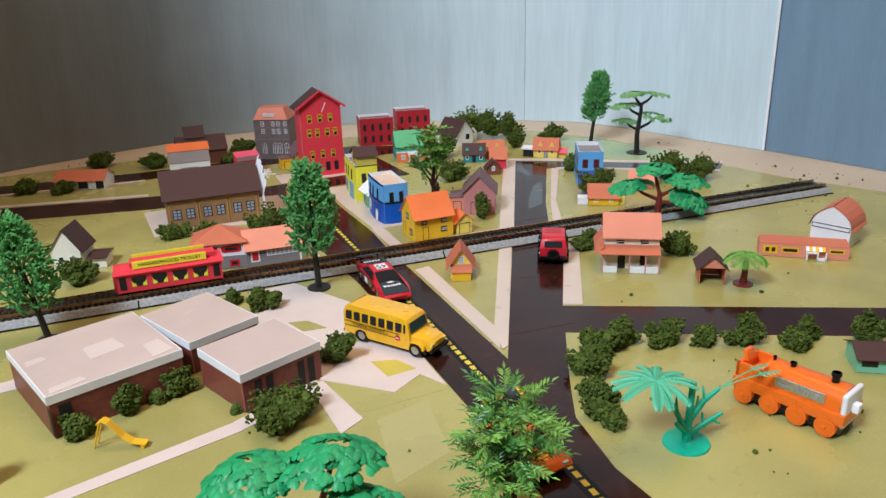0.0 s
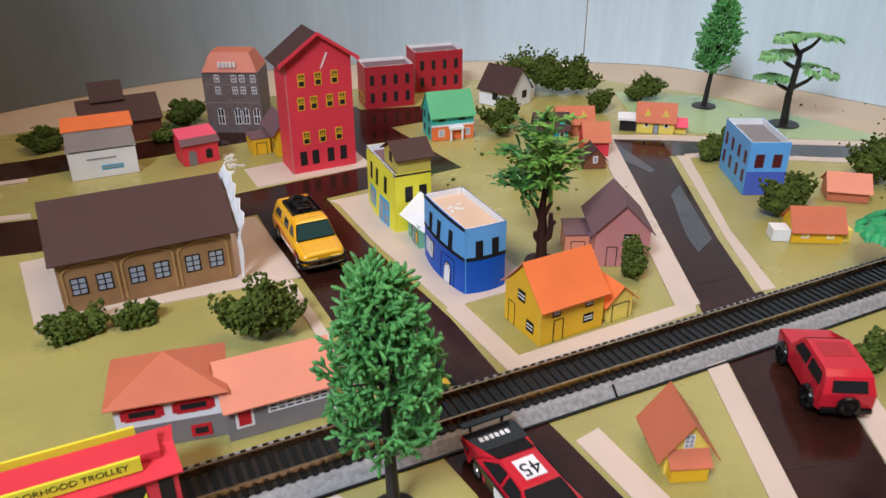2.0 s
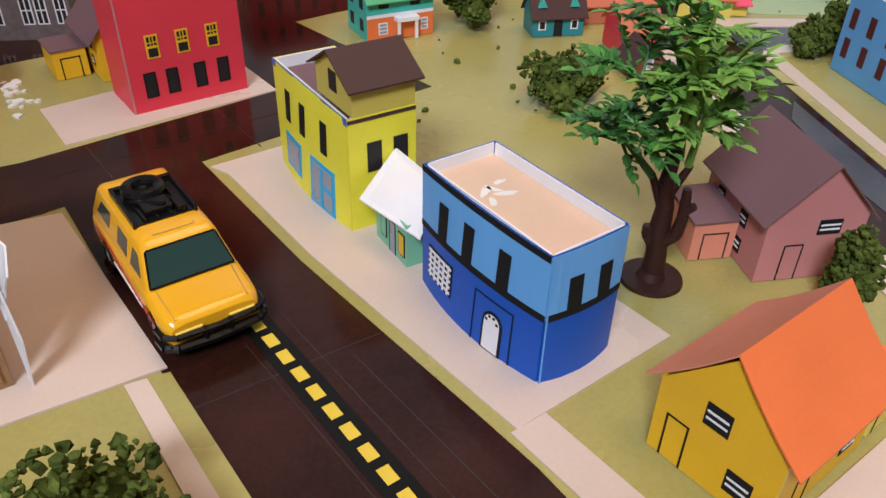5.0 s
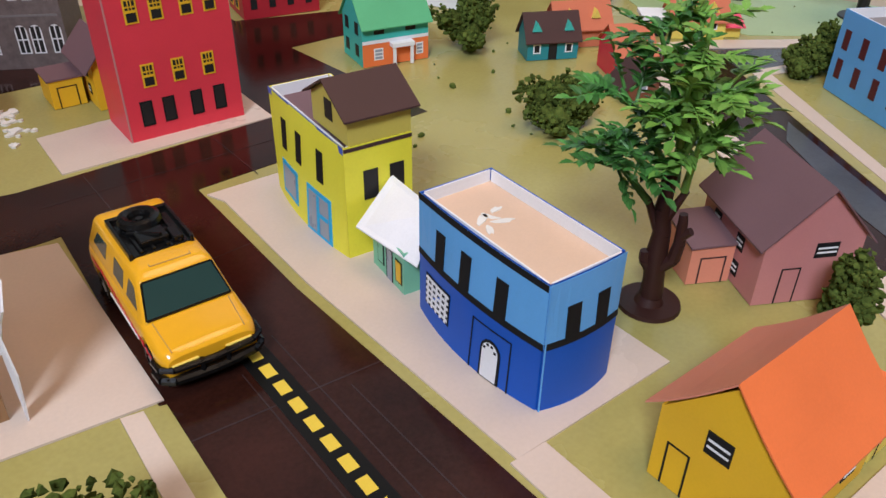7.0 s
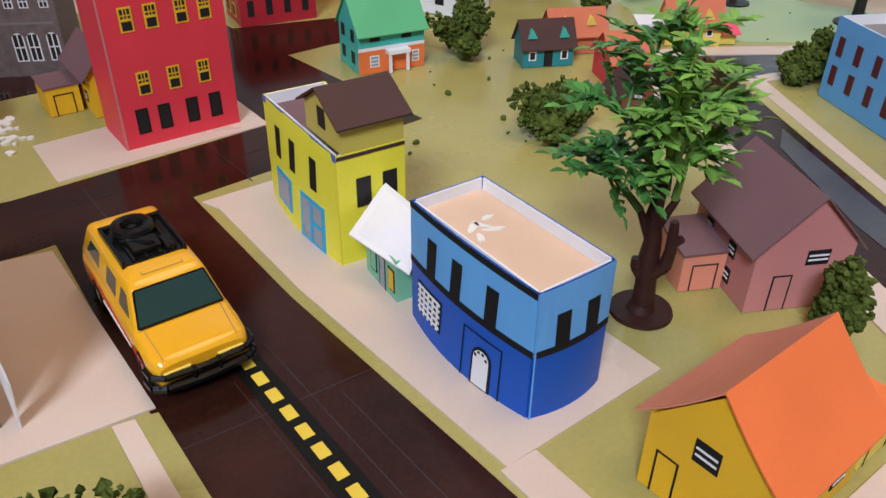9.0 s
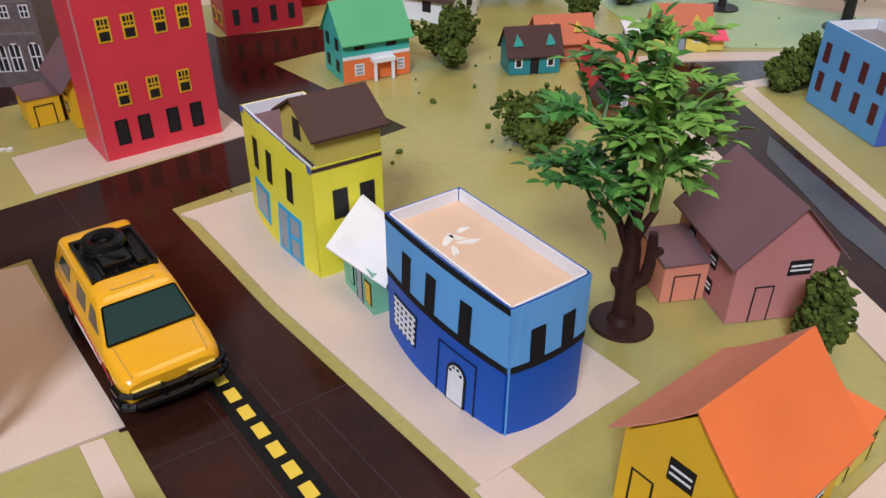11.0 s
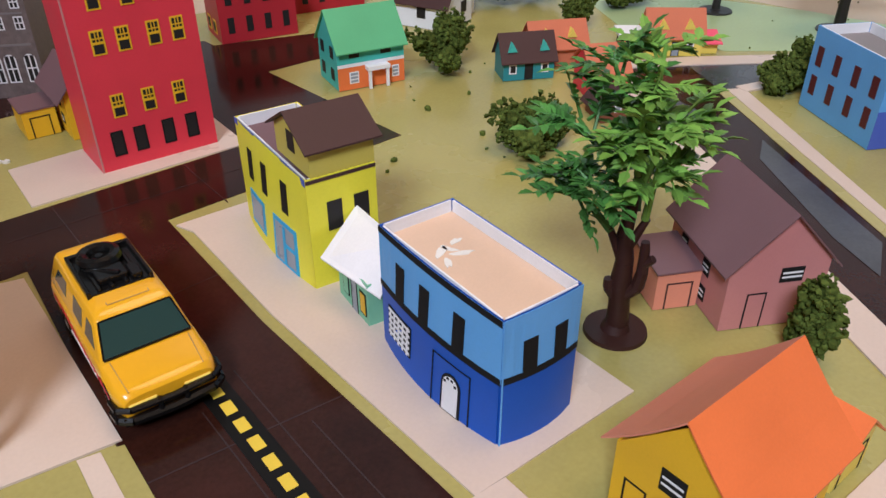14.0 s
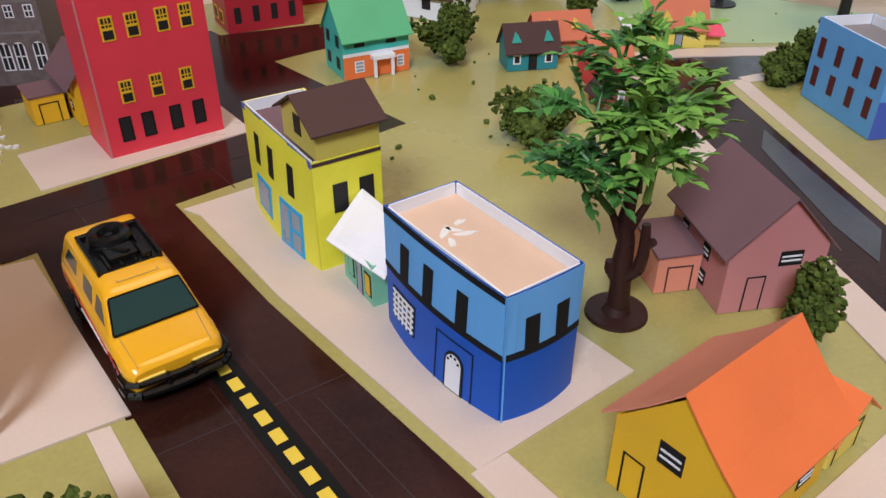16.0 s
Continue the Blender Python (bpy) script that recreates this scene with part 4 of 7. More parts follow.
def school_block(w, d, h, cx, cy, rot, wins):
    b = House("school_wing", "low brick paper school wing with pale flat roof", cx, cy, w, d, h - 0.4, rot, "model school", "school wings")
    b.walls(BRICK)
    for f in "SNWE":
        half = (w if f in "SN" else d) / 2 + (0.06 if f in "SN" else 0)
        b.face("fascia", f, [(-half, h - 0.55), (half, h - 0.55), (half, h), (-half, h)], WHITE, 0.004, 0.06)
    part("roof", slab(bmesh.new(), [(-w / 2, -d / 2, h - 0.06), (w / 2, -d / 2, h - 0.06), (w / 2, d / 2, h - 0.02), (-w / 2, d / 2, h - 0.02)], (0, 0, 0.05)), ROOFCARD, b.ob, "pale pinkish flat card roof")
    for f, u, ww in wins:
        b.window(f, u, 0.1, ww, h - 0.9, None, DARKPANE)
    b.bars("edge", "S", [(-w / 2, 0, -w / 2 + 0.06, h - 0.55)], PINK, 0.004, "pale worn paper fold")
    return b


a = school_block(8.1, 7.9, 2.75, 20.25, 110.2, 20, [("S", -3.2, 0.7), ("W", 3.9, 0.5)])
b = school_block(5.7, 4.9, 2.6, 30.0, 106.3, 23, [("S", -1.75, 0.5), ("S", -0.95, 0.5), ("S", 1.35, 0.5), ("S", 2.1, 0.5)])
c = school_block(5.2, 6.4, 2.3, 27.0, 113.4, 25, [])
for par, x0, y0, x1, y1 in ((a, -0.6, -1.2, 1.7, 0.9), (a, -3.8, -3.8, -1.6, -2.9), (a, 0.8, 1.9, 3.0, 3.8), (a, 2.4, -3.7, 3.8, -1.4), (a, -3.8, 0.6, -2.6, 2.6), (c, -0.5, 1.0, 1.6, 3.1), (b, -2.6, 1.2, -1.0, 2.4)):
    z = 2.745 if par is a else 2.295 if par is c else 2.595
    part("roof_patch", sheet(bmesh.new(), [(x0, y0), (x1, y0 + 0.25), (x1 - 0.2, y1), (x0 + 0.15, y1 - 0.2)], z - 0.02, z + 0.022), PALE, par.ob, "lighter pasted paper patch")


def grey_mansion():
    h = House("grey_mansion", "grey stone-printed paper mansion with terracotta mansard roof", 42.9, 166.0, 4.6, 3.2, 5.15, -28, "model building", fixed=True)
    h.walls(STONE)
    w, d = 2.25, 1.75
    bm = bmesh.new()
    loft(bm, [[(-w, -d, 5.15), (w, -d, 5.15), (w, d, 5.15), (-w, d, 5.15)], [(-w * 0.7, -d * 0.55, 6.6), (w * 0.7, -d * 0.55, 6.6), (w * 0.7, d * 0.55, 6.6), (-w * 0.7, d * 0.55, 6.6)]])
    part("roof", bm, TERRA, h.ob)
    for u in (-0.85, -0.55, -0.25, 0.05, 0.35):
        part("balustrade", box(bmesh.new(), u, -1.75, 5.55, u + 0.2, -1.55, 5.95), WHITE, h.ob)
    for u in (-1.12, 0.28, 0.95, 1.85):
        for z in (3.32, 4.3):
            h.window("S", u, z, 0.42, 0.62, WHITE, DARKPANE, 2, 2, 0.06)
        h.window("S", u, 0.75, 0.55, 1.4, WHITE, DARKPANE, 2, 2, 0.07, True)
    h.bars("ledge", "S", [(-2.1, 2.55, 2.1, 2.65), (-2.1, 4.05, 2.1, 4.13)], GREYWALL, 0.003)
    part("chimney", box(bmesh.new(), -2.1, -0.4, 5.0, -1.7, 0.1, 6.1), TERRA, h.ob)


grey_mansion()


def gold_row():
    h = House("golden_house", "golden paper house beside the red tower with brown roof", 44.3, 158.8, 1.6, 3.3, 2.1, 0)
    h.walls(GOLD, "SN", 3.0)
    h.gable_roof(MAUVE, "y", 3.0, 0.35, 0.2)
    for u in (-0.6, 0.7):
        for z in (0.5, 1.3):
            stripe_window(h, "W", u, z, 0.36, 0.5)
    g = House("yellow_shed", "small yellow paper shed with flat brown roof", 42.6, 159.4, 1.4, 1.9, 1.25, 0)
    g.walls(GOLD)
    part("roof", box(bmesh.new(), -0.78, -1.0, 1.25, 0.78, 1.0, 1.32), MAUVE, g.ob)
    g.door("S", 0, 0.85, 0.95)
    r = House("red_kiosk", "small red paper shop with bright pink sloped roof", 37.9, 159.9, 2.7, 2.4, 1.6, 5)
    r.walls(RED)
    part("roof", slab(bmesh.new(), [(-1.45, -0.98, 2.0), (1.45, -0.98, 2.0), (1.4, 0.9, 2.3), (-1.4, 0.9, 2.3)], (0, 0, 0.06)), HOTPINK, r.ob)
    part("roof_front", slab(bmesh.new(), [(-1.5, -1.35, 1.58), (1.5, -1.35, 1.58), (1.45, -1.0, 2.02), (-1.45, -1.0, 2.02)], (0, 0, 0.05)), MAUVE, r.ob, "mauve grey lower roof strip")
    part("parapet", box(bmesh.new(), -1.3, -0.9, 1.58, 1.3, 1.1, 2.0), RED, r.ob)
    r.window("S", -0.65, 0.0, 0.6, 1.15, None, GREYWALL, arch=True)
    r.window("S", 0.6, 0.35, 0.5, 0.75, None, DARKPANE, arch=True)


gold_row()


def red_row(cx, cy, w, h0, rot):
    h = House("red_row_building", "deep red paper row building with dark windows", cx, cy, w, 3.2, h0, rot, "model building", "red row")
    h.walls(DEEPRED)
    h.flat_roof(MAUVE, 0.3)
    n = 4
    for i in range(n):
        u = -w / 2 + w * (i + 0.6) / (n + 0.2)
        for z in (0.55, 2.15):
            h.window("S", u, z, 0.38, 0.9, None, DARKPANE)
    for u in (-0.8, 0.4):
        h.window("W", u, 0.35, 0.7, 0.8, GOLD, DARKPANE, bar=0.1)


red_row(56.4, 166.3, 4.6, 3.85, -9)
red_row(62.6, 168.9, 4.8, 3.9, -9)

# far left group
h = House("white_store", "white paper store with grey upper wall and orange roof strip", 31.3, 161.6, 4.6, 4.2, 2.0, -3, "model building")
h.walls(WHITE)
part("upper_storey", slab(bmesh.new(), [(-2.4, -1.7, 2.0), (2.4, -1.7, 2.0), (2.3, -0.4, 3.0), (-2.3, -0.4, 3.0)], (0, 0.1, -0.1)), GREYWALL, h.ob, "sloping grey shingled roof")
part("roof", box(bmesh.new(), -2.4, -0.4, 2.8, 2.4, 2.1, 3.05), GREYWALL, h.ob)
part("roof_strip", slab(bmesh.new(), [(-2.5, -0.3, 3.06), (2.5, -0.3, 3.06), (2.4, 1.0, 3.75), (-2.4, 1.0, 3.75)], (0, 0, 0.06)), ORANGE, h.ob, "bright orange roof strip")
h.window("S", 0.55, 0.55, 1.5, 0.35, CYAN, GREYPANE, bar=0.08)
h.bars("shop_sign", "S", [(-1.1, 1.35, 0.9, 1.5)], GREYPANE, 0.004)
h = plain_house("brown_barn", "dark brown paper barn with stepped roof", 33.4, 168.4, 6.0, 4.0, 1.9, 3.3, "x", 0, BROWNWALL, BROWN)
part("roof_monitor", slab(bmesh.new(), [(-2.0, -0.6, 3.2), (0.6, -0.6, 3.2), (0.6, 0.4, 4.6), (-2.0, 0.4, 4.6)], (0, 0.1, 0.0)), BROWN, h.ob)
h = plain_house("white_ranch", "low white paper ranch house with terracotta roof", 19.4, 162.9, 5.6, 3.2, 1.1, 1.9, "x", -20, WHITE, TERRA,
                wins=[("S", -1.9, 0.75, 0.5, 0.4, None, DARKPANE), ("S", -1.1, 0.75, 0.5, 0.4, None, DARKPANE), ("S", 0.4, 0.1, 1.1, 0.8, None, DARKPANE), ("S", 2.3, 0.05, 0.9, 1.0, None, DARKPANE)])

# house with a porch
def porch_house():
    h = House("porch_house", "cream paper house with terracotta roof and white porch", 61.5, 112.4, 4.3, 2.6, 3.0, -30)
    h.walls(OFFWHITE, "WE", 4.3)
    h.gable_roof(SALMON, "x", 4.3, 0.35, 0.15)
    for u in (-0.9, 1.0):
        stripe_window(h, "S", u, 2.15, 0.6, 0.5)
    h.face("window", "S", [(0.7, 0.3), (1.1, 0.3), (1.1, 1.2), (0.7, 1.2)], DARKPANE, 0.004, 0.02)
    h.door("S", -0.75, 0.6, 1.25, BLACK, DARKPANE)
    part("porch_roof", slab(bmesh.new(), [(-2.6, -2.4, 1.55), (2.2, -2.4, 1.55), (2.2, -1.3, 2.0), (-2.6, -1.3, 2.0)], (0, 0, 0.07)), TERRA, h.ob)
    part("side_roof", slab(bmesh.new(), [(-2.9, -2.0, 1.4), (-2.2, -2.0, 2.0), (-2.2, 1.3, 2.6), (-2.9, 1.3, 1.7)], (0, 0, 0.07)), TERRA, h.ob)
    for x in (-2.3, -0.2, 1.05, 2.1):
        part("porch_post", box(bmesh.new(), x - 0.05, -2.3, 0, x + 0.05, -2.2, 1.6), PINK, h.ob)
    for x0, x1 in ((-2.3, -1.15), (-0.2, 1.05), (1.05, 2.1)):
        part("railing", box(bmesh.new(), x0, -2.28, 0, x1, -2.22, 0.55), WHITE, h.ob)


porch_house()


def yellow_hut():
    h = House("small_yellow_hut", "tiny yellow paper house with terracotta roof and porch", 48.2, 116.9, 1.7, 2.2, 1.35, -22)
    h.walls(SUNNY, "SN", 2.55)
    h.gable_roof(TERRA, "y", 2.55, 0.4, 0.3)
    h.window("S", 0, 1.3, 0.4, 0.65, WHITE, GREYPANE, 2, 3, 0.05)
    part("porch", box(bmesh.new(), -0.75, -1.6, 0, 0.75, -1.1, 0.7), GOLD, h.ob)
    part("porch_roof", slab(bmesh.new(), [(-0.85, -1.7, 0.72), (0.85, -1.7, 0.72), (0.85, -1.1, 1.2), (-0.85, -1.1, 1.2)], (0, 0, 0.05)), TERRA, h.ob)


yellow_hut()


def prof_at(prof, y):
    return [(u, y, z) for u, z in prof]


def barn():
    b = thing("barn", "white paper barn with rounded terracotta roof", "model barn", 80.6, 110.5, 0.06, -66, "paper houses", fixed=True)
    right = [(1.6, 1.7), (1.55, 2.0), (1.35, 2.45), (0.95, 2.9), (0.5, 3.25), (0.0, 3.5)]
    prof = right + [(-u, z) for u, z in right[-2::-1]]
    for y in (-1.6, 1.55):
        part("wall", slab(bmesh.new(), [(-1.6, y, 0), (1.6, y, 0)] + prof_at(prof, y), (0, 0.05, 0)), WHITE, b)
    for x in (-1.6, 1.55):
        part("wall", box(bmesh.new(), x, -1.55, 0, x + 0.05, 1.55, 1.7), OFFWHITE, b)
    for side in (1, -1):
        edge = [(side * (u * 1.05 + 0.04), z + 0.05) for u, z in [(1.75, 1.5)] + right]
        ring = edge + [(u, z - 0.06) for u, z in edge[::-1]]
        part("roof_panel", loft(bmesh.new(), [[(u, v, z) for u, z in ring] for v in (-1.72, 1.9)]), TERRA, b, "curved terracotta roof sheet")
    for z in (1.45, 1.8):
        part("painted_line", box(bmesh.new(), -1.55, -1.625, z, 1.55, -1.603, z + 0.06), BLACK, b)
    for u in (-1.55, 1.5):
        part("painted_line", box(bmesh.new(), u, -1.625, 1.51, u + 0.05, -1.603, 1.8), BLACK, b)


barn()


def motel():
    h = House("motel", "long low terracotta paper motel with yellow windows", 75.6, 109.3, 7.2, 1.8, 1.35, -38, "model building", fixed=True)
    h.walls(SALMON)
    part("roof", slab(bmesh.new(), [(-3.6, -0.9, 1.36), (3.6, -0.9, 1.36), (3.6, 0.9, 1.5), (-3.6, 0.9, 1.5)], (0, 0, 0.05)), TERRA, h.ob)
    h.window("S", -2.7, 0.3, 1.2, 0.85, GOLD, DARKPANE, 2, 1, 0.2)
    h.window("S", -1.1, 0.45, 1.4, 0.6, GOLD, DARKPANE, bar=0.14)
    h.window("S", 2.6, 0.65, 1.2, 0.45, GOLD, DARKPANE, bar=0.12)
    bm = bmesh.new()
    for x in (0.15, 1.0, 1.65):
        box(bm, x, -1.45, 0, x + 0.12, -1.3, 0.85)
    box(bm, 0.1, -1.5, 0.75, 1.1, -1.3, 0.9)
    box(bm, 1.0, -1.45, 0, 1.75, -1.3, 0.3)
    part("porch", bm, WHITE, h.ob, "white porch frame")
    for i in range(6):
        x = 0.1 + i * 0.26
        part("awning_stripe", slab(bmesh.new(), [(x, -1.35, 0.95), (x + 0.26, -1.35, 0.95), (x + 0.26, -0.9, 1.25), (x, -0.9, 1.25)], (0, 0, 0.04)), GOLD if i % 2 else WHITE, h.ob)


motel()
bpy.data.objects["motel"].scale = (0.95, 1.0, 0.8)


def open_shed():
    h = House("open_shed", "terracotta paper shed with dark roof and open front", 65.0, 106.5, 1.9, 2.2, 1.35, -32)
    for f in "WEN":
        half = (h.w if f == "N" else h.d) / 2
        h.face("wall", f, [(-half, 0), (half, 0), (half, 1.35)] + ([(0, 2.2)] if f == "N" else []) + [(-half, 1.35)], TERRA, -0.05, 0.05)
    h.face("gable", "S", [(-0.95, 1.35), (0.95, 1.35), (0, 2.2)], SALMON, -0.05, 0.05)
    h.gable_roof(BROWN, "y", 2.25, 0.25, 0.15)
    h.window("E", 0, 0.6, 0.4, 0.4, None, BLACK)


open_shed()

# ---- toy vehicles; forward is local +x ----


def hull(bm, prof, width):
    """A body from its side outline (x, z) and its half width at each height."""
    l = [bm.verts.new((x, width(x, z), z)) for x, z in prof]
    r = [bm.verts.new((x, -width(x, z), z)) for x, z in prof]
    n = len(prof)
    bm.faces.new(l[::-1])
    bm.faces.new(r)
    for i in range(n):
        bm.faces.new((l[i], l[(i + 1) % n], r[(i + 1) % n], r[i]))
    bmesh.ops.triangulate(bm, faces=[f for f in bm.faces if len(f.verts) > 4])
    return bm


def arch_cut(x, r, z0, n=7):
    """Points of a wheel arch along the lower outline, from back to front."""
    return [(x - r * math.cos(a), z0 + r * math.sin(a)) for a in np.linspace(0, math.pi, n)]


def panel(name, mat, parent, pts, off, label=""):
    return part(name, slab(bmesh.new(), pts, off), mat, parent, label)


def side_panes(parent, prof_list, width, mat, name="side_window", out=0.012):
    for pts in prof_list:
        for s in (1, -1):
            bm = bmesh.new()
            slab(bm, [(x, s * (width(x, z) + out), z) for x, z in pts], (0, -s * 0.04, 0))
            part(name, bm, mat, parent)


def wheels(parent, xs, y, r, w, rim=SILVER):
    for x in xs:
        for s in (1, -1):
            bm = bmesh.new()
            prof = [(r * 0.62, w / 2), (r * 0.9, w / 2), (r, w * 0.3), (r, -w * 0.3), (r * 0.9, -w / 2), (r * 0.62, -w / 2)]
            n = 22
            rings = []
            for i in range(n):
                a = 2 * math.pi * i / n
                rings.append([(x + q * math.cos(a), s * y + o, r + q * math.sin(a)) for q, o in prof])
            loft(bm, rings + [rings[0]], False)
            bmesh.ops.remove_doubles(bm, verts=bm.verts[:], dist=0.001)
            tyre = part("wheel", bm, BLACKPL, parent, "", True)
            bm = bmesh.new()
            tube(bm, (x, s * (y + w * 0.32), r), (x, s * (y - w * 0.4), r), r * 0.63, r * 0.63, 18)
            for k in range(6):
                a = k * math.pi / 3
                tube(bm, (x + r * 0.4 * math.cos(a), s * (y + w * 0.3), r + r * 0.4 * math.sin(a)), (x + r * 0.4 * math.cos(a), s * (y + w * 0.44), r + r * 0.4 * math.sin(a)), r * 0.1, r * 0.08, 6)
            tube(bm, (x, s * (y + w * 0.3), r), (x, s * (y + w * 0.5), r), r * 0.22, r * 0.16, 10)
            part("rim", bm, rim, tyre)


def torus(bm, c, R, r, n=24, k=8, axis="z"):
    rings = []
    for i in range(n):
        a = 2 * math.pi * i / n
        ring = []
        for j in range(k):
            b = 2 * math.pi * j / k
            q, h = R + r * math.cos(b), r * math.sin(b)
            p = (q * math.cos(a), q * math.sin(a), h)
            if axis == "x":
                p = (h, p[0], p[1])
            ring.append((c[0] + p[0], c[1] + p[1], c[2] + p[2]))
        rings.append(ring)
    loft(bm, rings + [rings[0]], False)
    bmesh.ops.remove_doubles(bm, verts=bm.verts[:], dist=0.0005)
    return bm


def yellow_suv():
    v = thing("toy_suv", "yellow die-cast toy off-road car with black roof rack", "toy car", 40.85, 141.3, Z2, -90.5, "toy cars", fixed=True)

    def cabin_half(z):
        return float(np.interp(z, [1.4, 1.5, 2.3, 2.42, 2.48], [1.19, 1.17, 0.97, 0.9, 0.78]))

    def wid(x, z):
        return cabin_half(z) if z > 1.5 else 1.25

    # lower body: rings from tail to nose, raised over the wheels, with rounded shoulders
    rings = []
    for x in np.linspace(-3.25, 2.82, 56):
        w = 1.25 - 0.16 * clip((abs(x + 0.2) - 2.55) / 0.5) ** 2
        t = float(np.interp(x, [-3.25, -3.1, 1.5, 1.7, 2.7, 2.82], [1.42, 1.5, 1.5, 1.46, 1.26, 1.12]))
        b = 0.55
        for c in (-1.95, 1.85):
            if abs(x - c) < 0.62:
                b = max(b, 0.48 + math.sqrt(0.62 ** 2 - (x - c) ** 2))
        half = [(w - 0.08, b), (w - 0.01, b + 0.05), (w + 0.02, max(b + 0.1, t - 0.5)), (w, t - 0.2), (w - 0.05, t - 0.08), (w - 0.16, t - 0.015), (w - 0.4, t + 0.02)]
        rings.append([(x, y, z) for y, z in half] + [(x, -y, z) for y, z in half[::-1]])
    part("body", loft(bmesh.new(), rings), SUVYELLOW, v, "", True)
    # cabin: rounded outline narrowing upwards
    rings = []
    for z, x0, x1 in ((1.42, -3.12, 1.66), (1.52, -3.1, 1.6), (1.9, -2.94, 1.32), (2.28, -2.78, 1.03), (2.4, -2.68, 0.9), (2.46, -2.55, 0.76), (2.5, -2.3, 0.5)):
        w, r, ring = cabin_half(z) - (0.1 if z > 2.49 else 0), 0.16, []
        for cx, cy, a0 in ((x1 - r, w - r, 0), (x0 + r, w - r, 90), (x0 + r, r - w, 180), (x1 - r, r - w, 270)):
            ring += [(cx + r * math.cos(radians(a0 + a)), cy + r * math.sin(radians(a0 + a)), z) for a in (0, 30, 60, 90)]
        rings.append(ring)
    part("cabin", loft(bmesh.new(), rings), SUVYELLOW, v, "", True)
    part("chassis", box(bmesh.new(), -3.05, -1.08, 0.32, 2.7, 1.08, 0.75), BLACKPL, v)
    panel("windscreen", GLASS, v, [(1.585, -1.06, 1.56), (1.585, 1.06, 1.56), (1.06, 0.87, 2.27), (1.06, -0.87, 2.27)], (0.03, 0, 0.025), "dark green tinted glass")
    bm = bmesh.new()
    for a, b in (((1.61, -1.08, 1.54), (1.61, 1.08, 1.54)), ((1.06, -0.89, 2.3), (1.06, 0.89, 2.3)), ((1.61, -1.08, 1.54), (1.06, -0.89, 2.3)), ((1.61, 1.08, 1.54), (1.06, 0.89, 2.3))):
        tube(bm, a, b, 0.03, 0.03, 5)
    part("windscreen_seal", bm, BLACKPL, v)
    panel("rear_window", GLASS, v, [(-3.08, 0.85, 1.65), (-3.08, -0.85, 1.65), (-2.84, -0.78, 2.2), (-2.84, 0.78, 2.2)], (-0.03, 0, 0.02))
    side_panes(v, [[(1.12, 1.62), (0.82, 2.1), (0.42, 2.14), (0.32, 1.62)], [(0.02, 1.62), (0.0, 2.12), (-0.75, 2.14), (-0.75, 1.66)], [(-1.45, 1.7), (-1.4, 2.16), (-2.2, 2.14), (-2.5, 1.74)]], wid, GLASS)
    for s in (1, -1):
        bm = bmesh.new()
        tube(bm, (1.66, s * 0.98, 1.475), (2.72, s * 0.92, 1.255), 0.014, 0.014, 5)
        part("hood_seam", bm, OCHRE, v)
    bm = bmesh.new()
    for a, b in (((0.72, -0.52), (0.72, 0.52)), ((0.35, -0.52), (0.35, 0.52)), ((0.72, -0.52), (0.35, -0.52)), ((0.72, 0.52), (0.35, 0.52))):
        tube(bm, (*a, 2.475), (*b, 2.475), 0.014, 0.014, 5)
    part("sunroof_seam", bm, OCHRE, v)
    rack = part("roof_rack", bevelled(box(bmesh.new(), -1.75, -0.76, 2.44, 0.2, 0.76, 2.54), 0.018, 1), BLACKPL, v, "black moulded roof rack with gear")
    for y in (-0.5, -0.18, 0.18, 0.5):
        part("rack_bar", bevelled(box(bmesh.new(), -1.7, y - 0.05, 2.54, 0.15, y + 0.05, 2.62), 0.018, 1), BLACKPL, rack)
    part("case", bevelled(box(bmesh.new(), -0.65, -0.45, 2.54, -0.05, 0.3, 2.74), 0.03, 1), BLACKPL, rack)
    part("case", bevelled(box(bmesh.new(), -0.5, 0.34, 2.54, 0.1, 0.62, 2.7), 0.03, 1), BLACKPL, rack)
    part("jack", tube(bmesh.new(), (-0.8, -0.55, 2.66), (-0.1, 0.1, 2.76), 0.07, 0.07, 7), BLACKPL, rack)
    for x0, y0, x1, y1 in ((-1.78, -0.84, 0.22, -0.74), (-1.78, 0.74, 0.22, 0.84), (-1.85, -0.84, -1.72, 0.84)):
        part("rack_rail", bevelled(box(bmesh.new(), x0, y0, 2.44, x1, y1, 2.66), 0.018, 1), BLACKPL, rack)
    bm = torus(bmesh.new(), (-1.25, -0.08, 2.72), 0.42, 0.17)
    disc(bm, -1.25, -0.08, 2.55, 2.68, 0.34, 0.3, 16)
    disc(bm, -1.25, -0.08, 2.68, 2.76, 0.13, 0.1, 10)
    part("spare_wheel", bm, BLACKPL, v, "", True)
    bm = bmesh.new()
    bar = [(2.3, -1.3), (2.7, -1.27), (2.9, -1.0), (2.98, 0), (2.9, 1.0), (2.7, 1.27), (2.3, 1.3)]
    for z, r in ((0.52, 0.12), (0.86, 0.09)):
        for a, b in zip(bar, bar[1:]):
            tube(bm, (*a, z), (*b, z), r, r, 7)
    for y in (-0.32, 0.32):
        tube(bm, (2.97, y, 0.42), (2.95, y, 0.95), 0.07, 0.07, 7)
    box(bm, 2.5, -1.2, 0.4, 2.88, 1.2, 0.62)
    part("bull_bar", bm, BLACKPL, v, "black bull bar", True)
